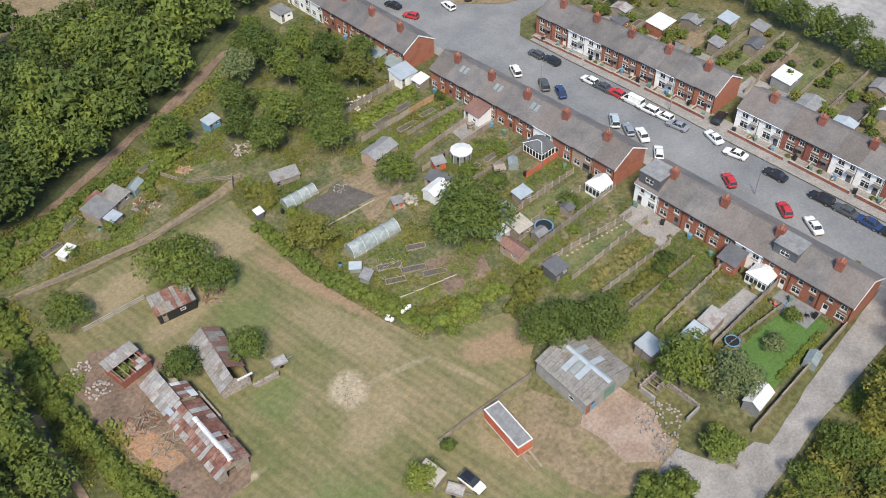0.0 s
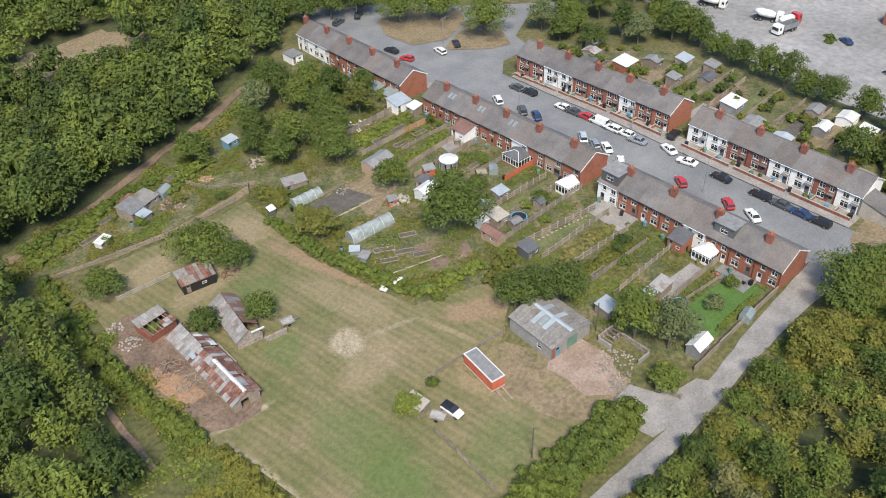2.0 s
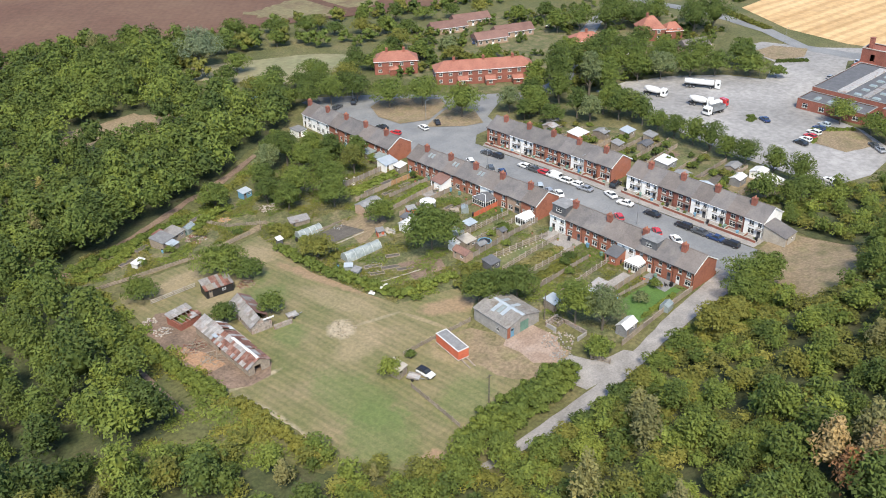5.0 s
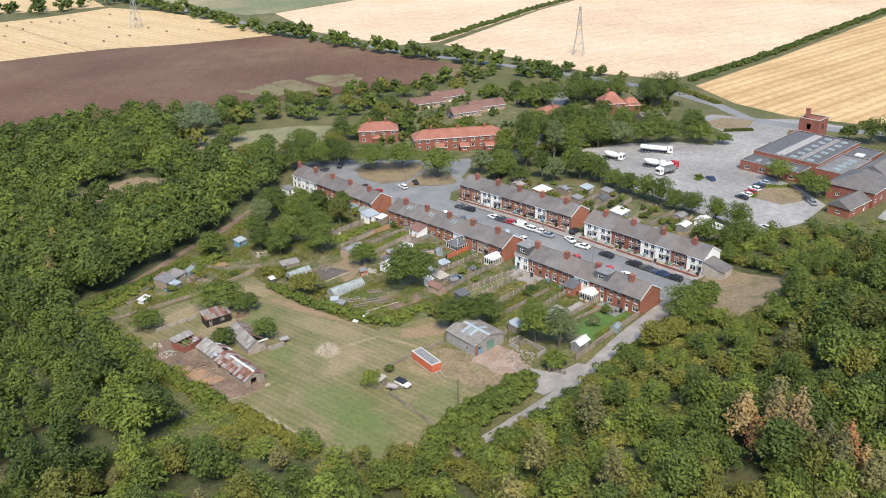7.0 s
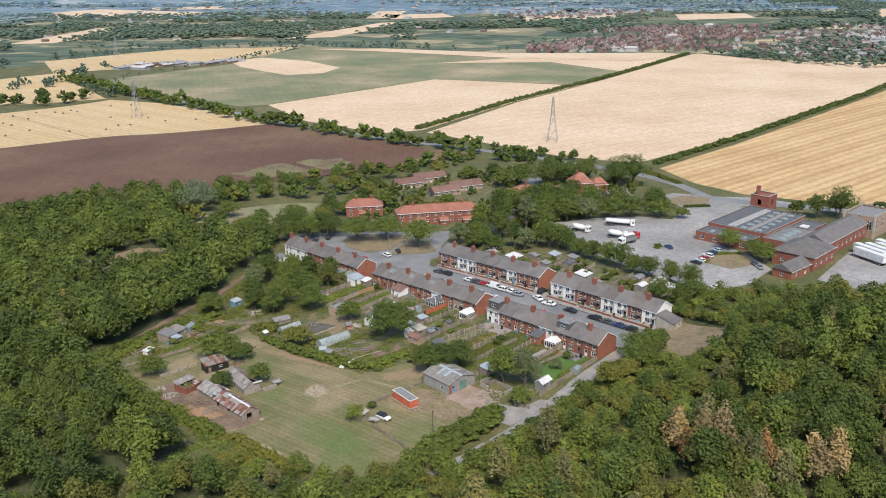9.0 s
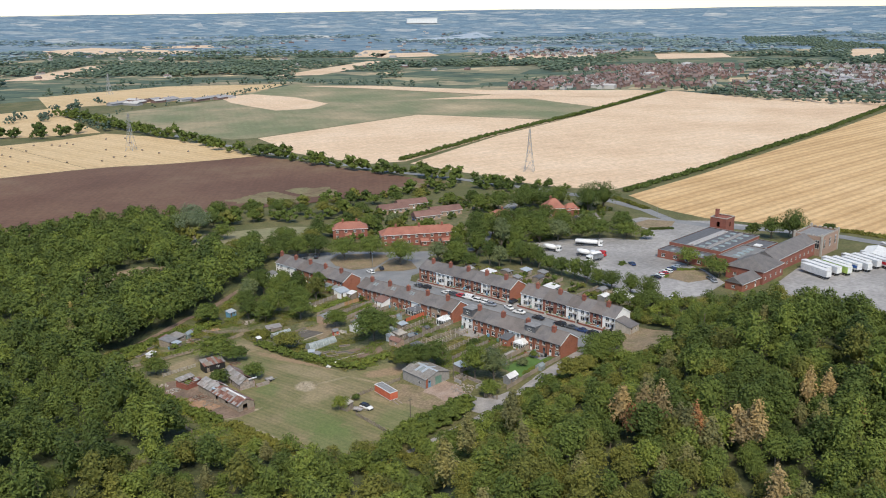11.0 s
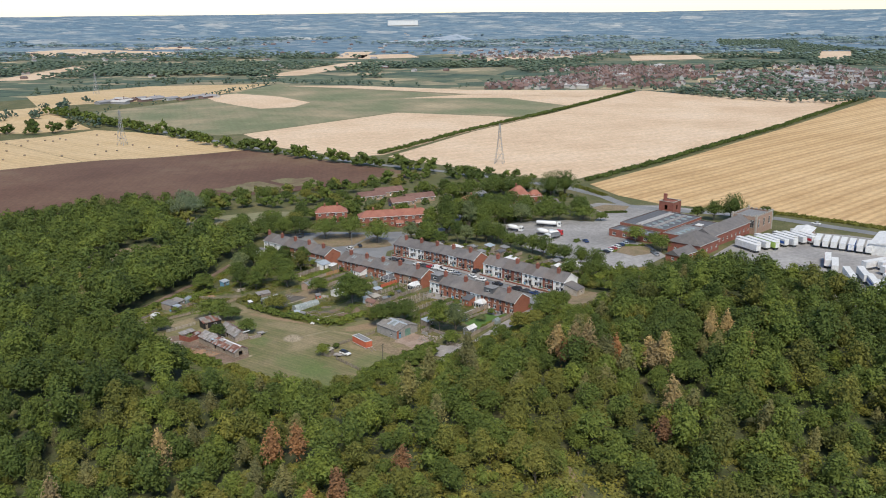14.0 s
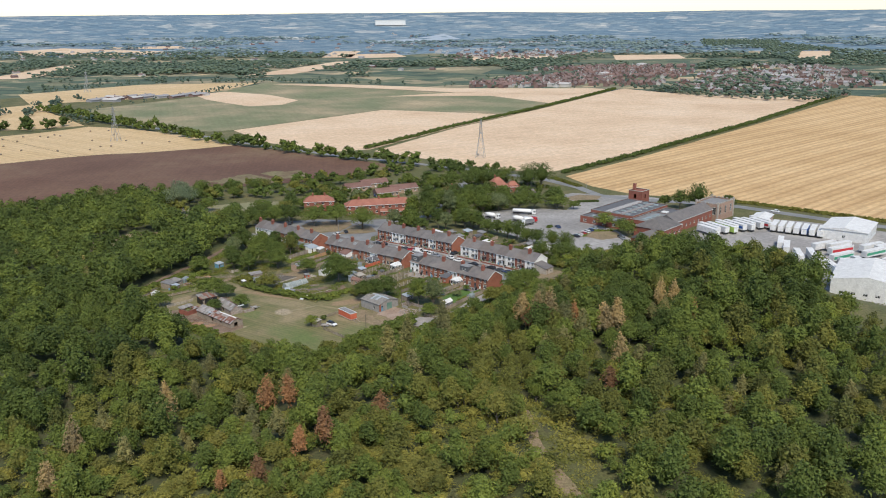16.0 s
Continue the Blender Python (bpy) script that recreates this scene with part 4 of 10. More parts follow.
def crown_arrays(seed, R, H, base, leaves, leaf, lobes=8, core=1, taper=0.35, gap=0.1, draw=1.15):
    """A crown from z = base to H: a dome of separate rounded boughs round a dense heart, each bough covered with pointed leaf sprays. Returns V, T, Q."""
    rng = np.random.default_rng(seed)
    cz, hz = (base + H) / 2, (H - base) / 2
    tall = min(draw, hz / R)
    many = lobes > 6
    C, rad = [], []
    for i in range(lobes):
        a = 2.39996 * i + rng.uniform(-0.4, 0.4)
        h = -0.62 + 1.54 * (i + 0.5) / lobes
        ring = math.sqrt(max(0.03, 1 - h * h)) * (1 - taper * max(0, h))
        k = rng.uniform(0.52, 0.84) if many else rng.uniform(0.42, 0.7)
        C.append((R * ring * k * math.cos(a), R * ring * k * math.sin(a), cz + hz * h * rng.uniform(0.68, 0.84)))
        rad.append(R * (rng.uniform(0.23, 0.4) if many else rng.uniform(0.34, 0.5)) * (1 - 0.2 * max(0, h)))
    C, rad = np.array(C), np.array(rad)
    V, T, n = [], [], 0
    iv, it = ICO[core]
    if many:
        hv, ht = ICO[2]
        wide = (1 - taper * 0.7 * np.clip(hv[:, 2:3], 0, 1)) * rng.uniform(0.68, 1.12, (len(hv), 1))
        V.append(hv * np.concatenate([wide, wide, np.ones_like(wide)], axis=1) * np.array([R * 0.42, R * 0.42, hz * 0.52]) + np.array([0, 0, cz]))
        T.append(ht)
        n = len(hv)
    else:
        for c, r in zip(C, rad):
            v = iv * rng.uniform(0.65, 0.9, (len(iv), 1)) * r * np.array([1, 1, tall]) + c
            V.append(v), T.append(it + n)
            n += len(v)
    leaves = int(leaves * 1.75)
    pick = rng.choice(lobes, leaves * 2, p=rad ** 2 / (rad ** 2).sum())
    d = rng.normal(size=(leaves * 2, 3))
    d[:, 2] = np.abs(d[:, 2]) * 1.0 - 0.35 * rng.random(leaves * 2)
    d /= np.linalg.norm(d, axis=1)[:, None]
    P = C[pick] + d * (rad[pick] * (0.6 + 0.58 * rng.random(leaves * 2) ** 1.2))[:, None] * np.array([1, 1, tall])
    dist = np.linalg.norm((P[:, None, :] - C[None]) / np.array([1, 1, tall]), axis=2)
    ok = ~((dist < rad[None] * (0.74 - gap)).any(axis=1))
    P, d = P[ok][:leaves], d[ok][:leaves]
    if many:
        f = rng.normal(size=(int(leaves * 0.34), 3))
        f[:, 2] = np.abs(f[:, 2]) - 0.3 * rng.random(len(f))
        f /= np.linalg.norm(f, axis=1)[:, None]
        slim = (1 - taper * 0.7 * np.clip(f[:, 2:3], 0, 1)) * R * rng.uniform(0.5, 0.74, (len(f), 1))
        inner = np.concatenate([f[:, :2] * slim, cz + f[:, 2:3] * hz * rng.uniform(0.66, 0.84, (len(f), 1))], axis=1)
        P, d = np.concatenate([P[:leaves - len(f)], inner]), np.concatenate([d[:leaves - len(f)], f])
    m = len(P)
    nrm = d + rng.normal(scale=0.5, size=(m, 3)) + np.array([0, 0, 0.45])
    nrm /= np.linalg.norm(nrm, axis=1)[:, None]
    b = d * 0.9 + rng.normal(scale=0.6, size=(m, 3)) + np.array([0, 0, 0.25])
    b -= nrm * (b * nrm).sum(axis=1)[:, None]
    b /= np.linalg.norm(b, axis=1)[:, None]
    a = np.cross(nrm, b)
    s = leaf * rng.uniform(0.6, 1.35, (m, 1))
    tri = np.stack([P - a * s * 0.46 - b * s * 0.4, P + a * s * 0.46 - b * s * 0.4, P + b * s * 0.95 - nrm * s * 0.12], axis=1)
    V.append(tri.reshape(-1, 3))
    T.append(n + np.arange(m * 3).reshape(-1, 3))
    return np.concatenate(V), np.concatenate(T), np.zeros((0, 4), np.int32)


def trunk_geo(H, base, R, seed):
    rnd = random.Random(seed)
    g = Geo()
    r0 = max(0.12, H * 0.022)
    lean = (rnd.uniform(-0.3, 0.3), rnd.uniform(-0.3, 0.3))
    mid = (lean[0], lean[1], base + (H - base) * 0.3)
    g.tube((0, 0, -0.4), mid, r0 * 1.25, r0 * 0.7, 7)
    g.tube(mid, (lean[0] * 1.5, lean[1] * 1.5, H * 0.82), r0 * 0.7, r0 * 0.15, 6)
    for i in range(5):
        a = i * 1.257 + rnd.uniform(-0.4, 0.4)
        k = rnd.uniform(0.45, 0.65)
        z = base * 0.8 + (H - base) * rnd.uniform(0.05, 0.25)
        g.tube((lean[0] * 0.8, lean[1] * 0.8, z), (R * k * math.cos(a), R * k * math.sin(a), z + (H - base) * 0.3), r0 * 0.5, r0 * 0.12, 5)
    return g


TREE_COUNT = [0]


def tree(x, y, R, H, kind, label, base=None, leaves=900, leaf=0.5, lobes=11, name="tree", category="tree", group="", z=None, taper=0.35, gap=0.1):
    TREE_COUNT[0] += 1
    s = 500 + TREE_COUNT[0]
    base = H * 0.1 if base is None else base
    zb = gz(x, y) if z is None else z
    root = thing(name, x, y, zb, 0, label, category, group)
    part("trunk", trunk_geo(H, base, R, s), M["bark"], root)
    V, T, Q = crown_arrays(s, R, H, base, int(leaves * 1.3), leaf * 0.76, lobes + 5, 1, taper, gap)
    part("crown", np_mesh("crown", V, T, Q, [M[kind]]), None, root)
    return root


def bush(x, y, R, H, kind, label, leaves=260, leaf=0.4, name="bush", category="bush"):
    return tree(x, y, R, H, kind, label, H * 0.05, leaves, leaf, 7, name, category)


# trees that stand alone
tree(33.2, 105.5, 6.6, 7.6, "oak", "broad spreading tree beside the tarred hut", leaves=1900, leaf=0.5, lobes=14, base=1.6)
tree(36.6, 99.2, 4.2, 5.2, "oak", "low spreading tree at the paddock", leaves=900, leaf=0.45, base=0.8)
tree(15.0, 109.0, 4.4, 5.6, "oak", "round leafy tree in the paddock corner", leaves=1100, leaf=0.42, base=0.6)
tree(22.6, 86.2, 3.2, 5.2, "dark", "dark round tree between the barns", leaves=800, leaf=0.4, base=0.8)
tree(31.6, 81.9, 3.3, 5.6, "oak", "neat round tree beside the slate-grey shed", leaves=800, leaf=0.4, base=0.8)
tree(73.0, 76.5, 7.2, 12.0, "oak", "large broad tree among the allotments", leaves=2400, leaf=0.55, lobes=16)
tree(64.5, 52.0, 4.6, 8.8, "dark", "dark dense tree behind the brick shed", leaves=1200, leaf=0.45)
tree(71.5, 47.5, 4.6, 9.2, "dark", "dense dark tree behind the brick shed", leaves=1200, leaf=0.45)
tree(68.4, 50.4, 4.0, 8.6, "dark", "dense dark tree behind the brick shed", leaves=900, leaf=0.45)
tree(73.2, 33.0, 4.8, 11.0, "lime", "light green drooping tree by the garden end", leaves=1500, leaf=0.45)
tree(75.2, 27.6, 4.4, 11.0, "grey_green", "grey-green willow by the garden wall", leaves=1300, leaf=0.42)
tree(68.0, 23.0, 3.2, 5.2, "lime", "yellow-green bush beside the lane gate", leaves=700, leaf=0.4, base=0.3)
tree(53.4, 95.5, 4.6, 6.0, "olive", "browning shrubby tree by the paddock edge", leaves=1300, leaf=0.42, base=0.4)
tree(36.0, 47.5, 2.7, 4.4, "lime", "light green bush beside the small hut", leaves=500, leaf=0.36, base=0.2)
tree(74.0, 97.0, 4.4, 6.8, "oak", "leafy tree among the sheds", leaves=1000, leaf=0.45)
for x, y, R, H, k in ((69, 126, 6, 8.6, "oak"), (76.5, 121, 5.6, 8.4, "oak"), (72, 114, 5.2, 7.6, "oak"), (63.5, 123, 4.6, 6.8, "oak"), (50.5, 139.5, 5.6, 6.4, "oak"), (62, 131, 4.2, 6.4, "dark"), (65.5, 138, 4.8, 7.4, "dark"), (78.5, 146, 5.4, 9.6, "dark"), (86, 144, 4.0, 7.6, "lime"), (88, 126, 4.0, 7.8, "olive"), (81, 131, 4.8, 7.8, "oak"), (79, 153.5, 4.6, 6.4, "dark"), (72, 146, 4.6, 8, "grey_green"), (84, 160, 3.4, 4.6, "oak"), (88, 137, 4.2, 8.2, "dark"), (93, 131, 3.4, 7.5, "dark"), (79, 138, 4.5, 8, "oak")):
    tree(x, y, R * 0.94, H * 1.25, k, "tall leafy tree in the overgrown north gardens", leaves=1100, leaf=0.46)
tree(86.3, 140.5, 1.7, 7.8, "lime", "narrow yellow-green conifer in a garden", leaves=500, leaf=0.34, base=0.3, taper=0.9)
for x, y, R, H, k in ((106, 13.5, 6.2, 8.6, "oak"), (100.5, 11, 4.6, 7.2, "oak"), (112, 13, 4.8, 7.5, "oak"), (88, 10.5, 4.6, 6.4, "olive"), (94.5, 9.5, 3.6, 5.4, "olive")):
    tree(x, y, R, H, k, "full leafy tree beside the lane end", leaves=1300, leaf=0.48, base=0.8)
tree(129.0, 159.5, 8.0, 11.4, "lime", "broad lime tree on the road island", leaves=1500, leaf=0.5, lobes=14)
tree(138.2, 153.2, 8.0, 11.2, "lime", "broad lime tree on the road island", leaves=1500, leaf=0.5, lobes=14)
tree(140.0, 136.0, 7.8, 12.0, "lime", "round lime tree on the road island", leaves=1500, leaf=0.5, lobes=14)
for x, y, R, H, k in ((177, 127, 5.4, 20, "dark"), (183, 132, 5.2, 20, "dark"), (187, 121, 4.6, 17, "grey_green"), (172, 133, 5, 14, "oak"), (171, 121, 5, 12, "dark"), (161, 124, 4.6, 9, "oak"), (166, 129, 4.5, 9, "dark"), (192, 118, 4.5, 12, "oak"), (155, 120, 3.6, 6.5, "oak"), (200, 131, 6.5, 17, "dark"), (207, 126, 6.5, 14, "oak")):
    tree(x, y, R, H, k, "tall tree behind the far terrace", leaves=1100, leaf=0.6)
for i, (x, y) in enumerate(((187, 112), (181, 101), (176, 94), (172, 88), (170, 81), (168.5, 74), (168, 67), (167, 61), (166, 55), (166, 49), (165, 40), (163.5, 32), (157, 27), (150, 27), (147, 33))):
    tree(x, y, 3.9 + (i * 7 % 5) * 0.35, 7.4 + (i * 5 % 4) * 0.9, ("oak", "dark", "oak", "dark")[i % 4], "leafy boundary tree by the lorry park", leaves=760, leaf=0.48, base=0.4)
for x, y, R, H, k in ((240, 90, 5.5, 7, "oak"), (247, 97, 5.5, 8, "dark"), (255, 102, 5, 8, "oak"), (233, 100, 5, 8, "oak"), (226, 106, 5, 8.5, "oak"), (218, 113, 5.5, 9, "grey_green"), (240, 112, 5.5, 9, "oak"), (228, 118, 5.5, 10, "oak"), (218, 124, 6, 12, "oak"), (211, 118, 5, 9, "oak"),
                      (274, 136, 8, 14.5, "dark"), (284, 133, 8, 14, "dark"), (266, 158, 7, 11, "dark"), (256, 168, 6, 10, "dark"), (249, 176, 6, 10, "oak"), (240, 181, 5, 9, "oak"), (243, 140, 5, 9, "dark"), (233, 148, 4.5, 8, "oak"), (214, 152, 5, 8, "oak"), (205, 142, 5, 9, "dark"), (212, 139, 5, 12, "dark"), (198, 122, 5, 10, "oak"), (192, 138, 5, 9, "oak"), (238, 126, 5, 9, "oak"), (226, 136, 5, 9, "dark"), (268, 168, 6, 9, "oak"), (280, 160, 6, 9, "oak"), (290, 146, 6, 8, "dark"), (276, 180, 5, 8, "oak"), (186, 170, 4, 6, "oak"), (180, 182, 4, 6, "olive"), (196, 176, 3.5, 5, "oak"), (172, 192, 4.5, 7, "oak"), (190, 196, 3.5, 5, "grey_green"), (240, 204, 4, 7, "oak"), (252, 198, 4, 7, "dark")):
    tree(x, y, R * 1.2, H * 1.25, k, "leafy tree among the estate houses", leaves=760, leaf=0.66, base=0.6)
tree(244, 82, 3.6, 5.0, "oak", "small round tree on the lorry park verge", leaves=500)
tree(216, 45.5, 5.6, 9.0, "lime", "round tree before the flat-roofed offices", leaves=700, leaf=0.5)
tree(210, 29, 5.2, 8.4, "oak", "round tree beside the hipped hall", leaves=600, leaf=0.5)
tree(214, 35, 4.6, 7.6, "oak", "leafy tree beside the offices", leaves=600, leaf=0.5)
for x, y, R, H in ((291, 34, 7, 15.5), (286, 42, 5.5, 11), (284, 50, 4, 7), (302, 22, 4.5, 8.5), (296, 38, 4.5, 9)):
    tree(x, y, R, H, "dark", "dark tree behind the square stone tower", leaves=700, leaf=0.6)
tree(106.5, 245, 8.8, 17.0, "willow", "large grey-green willow at the field edge", leaves=1700, leaf=0.6, lobes=14, base=0.8)
for i, (x, y) in enumerate(((96, 214), (103, 221), (112, 229), (121, 252), (130, 258), (140, 262), (150, 258), (160, 252), (170, 246), (180, 240), (188, 234), (146, 200), (150, 196), (140, 196), (134, 190), (126, 194), (119, 198), (160, 200), (168, 205), (176, 210), (186, 222), (194, 226), (128, 203), (112, 203), (105, 206), (142, 248), (120, 262), (136, 272), (152, 268), (170, 258), (190, 252), (204, 246), (216, 240), (226, 232), (238, 226))):
    tree(x, y, 4.2 + (i * 7 % 5) * 0.5, 6.5 + (i * 5 % 4) * 1.1, ("oak", "dark", "oak", "dark", "olive")[i % 5], "leafy tree in the belt along the ploughed field", leaves=520, leaf=0.6)

for i, (x, y, R, H, k) in enumerate(((34, 15.6, 3.6, 5.6, "oak"), (30, 20.6, 3.8, 6.0, "lime"), (26, 17.5, 3.6, 6.0, "oak"), (21.5, 21.4, 3.8, 6.2, "olive"), (17.5, 18.6, 3.8, 6.0, "oak"), (36.5, 18.6, 2.4, 4.2, "oak"), (40, 11.8, 3.4, 4.8, "oak"), (45, 11.2, 3.2, 4.4, "olive"), (50, 12, 2.7, 3.8, "dark"), (55, 10.8, 3.3, 4.6, "lime"), (60, 11.6, 3.0, 4.2, "dark"), (66, 11.2, 3.2, 4.4, "olive"), (72, 11.8, 3.0, 4.2, "oak"), (79, 11.6, 3.6, 5.2, "oak"), (44, 6.6, 3.4, 5, "lime"), (54, 6.0, 3.6, 5.2, "olive"))):
    tree(x, y, R, H, k, "low leafy tree on the lane bank", leaves=700, leaf=0.42, base=0.4)

for i, (x, y) in enumerate([(110.0, 180.4), (116.8, 176.1), (125.4, 172.6), (102.2, 183.1), (102.3, 193.0), (117.5, 186.4), (126.5, 180.0)]):
    tree(x, y, 5.6 + (i % 3) * 0.5, 9.5 + (i * 5 % 3), ("dark", "oak", "dark")[i % 3], "large dark tree behind the end of the terrace", leaves=1100, leaf=0.48)
for i, (x, y) in enumerate([(151.3, 118.5), (158.4, 119.2), (153.2, 127.1), (164.2, 107.6), (153.2, 109.2), (172.6, 103.6), (163.1, 101.5), (171.1, 96.4), (163.3, 125.8), (181.6, 106.2), (175.9, 94.8)]):
    tree(x, y, 3.6 + (i * 7 % 5) * 0.35, 7.5 + (i * 5 % 4) * 1.2, ("dark", "oak", "grey_green", "dark")[i % 4], "leafy garden tree behind the far terrace", leaves=800, leaf=0.52)

# woods
WOOD_WEST = [(-160, 20), (0.5, 60), (0.5, 118), (-2, 131), (0, 135), (12, 137.6), (24, 140), (46, 147.8), (60, 154.4), (72, 162), (88, 168), (97, 172), (108, 190), (112, 200), (97, 203), (88, 206), (90, 240), (104, 256), (118, 270), (112, 288), (76, 312), (40, 309), (-60, 320), (-160, 320)]
WOOD_SOUTH = [(-160, 20), (0.5, 60), (8, 62), (11, 48), (12, 36), (22, 21), (34, 12), (52, 10.5), (66, 10), (80, 9), (98, 5), (104, -1), (118, -6), (138, 3), (139, 22), (160, 24), (176, 16), (186, 2), (170, -36), (150, -66), (131, -91), (111, -112), (84, -170), (-160, -170)]
MEADOW = [(34, 205), (56, 198), (78, 206), (66, 222), (42, 224)]
BARE = [(13, -57.5), (16, -60.5), (8.5, -69.5), (14, -73), (12, -80), (6, -86), (0, -98), (-16, -94), (-4.5, -79.5), (3.5, -69.5)]
BIRCHES = {
    "peach_birch": [(57, -26), (57.5, -31), (60.2, -33.5), (59.5, -36.5), (60.5, -44.5), (63.5, -50.5), (66, -52.5), (65, -48.5), (68, -50), (-37, 15), (-62, 13), (46, -66), (-72, 4), (86, -55), (89, -58)],
    "rust_birch": [(55.5, -29), (61, -41.5), (-23, -8.5), (-11.5, -37), (-33, -34), (-28.5, -37), (34, -70.5), (-44, -34), (84, -66), (-19, -12)],
    "straw_birch": [(-13, -4), (31.5, -3), (48.5, -1.7), (54, 4), (34, -16.5), (16, -11), (49, -69.6), (-32, -15), (-30, -22), (76, -62), (-52, 19), (30, -34), (6, -30), (48, -47), (57, -42), (56, -47.5), (58.5, -39), (62, -29)],
}
RUST = sum(BIRCHES.values(), [])


def wood_tree_spots():
    rnd = random.Random(7)
    spots = []
    y = -143.0
    while y < 322:
        x = -100.0
        while x < 195:
            px, py = x + rnd.uniform(-2.2, 2.2), y + rnd.uniform(-2.2, 2.2)
            k, size, pickd = rnd.random(), rnd.uniform(0.66, 1.34), rnd.random()
            x += 5.75
            if px < -88 + 0.373 * py or py < -184 + (px + 137) * 0.278 or 0.7 * px + 0.71 * py < -82:
                continue
            south = inside(px, py, WOOD_SOUTH)
            if not (south or inside(px, py, WOOD_WEST)) or inside(px, py, MEADOW) or inside(px, py, BARE) or inside(px, py, RIDE):
                continue
            deep = 0.7 * px + 0.71 * py + 14 * noise.noise((px * 0.035, py * 0.035, 0))
            scrub = south and deep < -30 + rnd.uniform(-9, 9) and 0.75 * (px - 14) - 0.67 * (py + 58) < 7
            if any(math.hypot(px - a, py - b) < 2.3 for a, b in RUST):
                continue
            if scrub:
                kind = ("scrub", "olive", "lime", "scrub", "olive", "lime", "oak")[int(k * 7)] if pickd > 0.05 else ("rust_birch" if pickd < 0.01 else "straw_birch")
                size *= 0.7
            elif south and (deep < 6 or py > -22):
                kind = ("oak", "olive", "lime", "oak", "olive", "lime", "oak", "olive")[int(k * 8)] if pickd > 0.06 else "straw_birch"
                size *= 0.85
            elif south:
                kind = ("oak", "dark", "dark", "olive", "oak", "dark", "oak", "dark", "lime")[int(k * 9)] if pickd > 0.025 else "straw_birch"
            else:
                kind = ("oak", "dark", "oak", "dark", "oak", "dark", "oak", "dark", "dark")[int(k * 9)] if pickd > 0.012 else "straw_birch"
            if not south and 130 < py < 160 + 0.1 * px and px > -6:
                size *= 1.15
            if south and 85 < px < 160 and -80 < py < -15:
                size *= 0.94
            if south and py > -22 and px > 10:
                size *= 0.52 + 0.48 * sm(12, -22, py)
            spots.append((px, py, size, kind))
            if not scrub and py < 72:
                spots.append((px + 2.9 + rnd.uniform(-0.7, 0.7), py + 2.9 + rnd.uniform(-0.7, 0.7), rnd.uniform(0.42, 0.68), "olive" if kind == "straw_birch" else kind))
            if south and not scrub and py > -26 and px > 8:
                for sx, sy in ((2.6, 0.4), (0.3, 2.7), (2.8, 2.5)):
                    spots.append((px + sx + rnd.uniform(-0.8, 0.8), py + sy + rnd.uniform(-0.8, 0.8), rnd.uniform(0.4, 0.62), ("olive", "scrub", "olive", "lime")[rnd.randrange(4)]))
            if scrub:
                for sx, sy in ((3.0, 0), (0.3, 3.1), (3.1, 3.0)):
                    spots.append((px + sx + rnd.uniform(-0.8, 0.8), py + sy + rnd.uniform(-0.8, 0.8), size * rnd.uniform(0.6, 0.95), ("scrub", "scrub", "olive", "lime")[rnd.randrange(4)]))
        y += 5.75
    for kind, places in BIRCHES.items():
        spots += [(a, b, rnd.uniform(1.1, 1.4), kind) for a, b in places]
    return spots


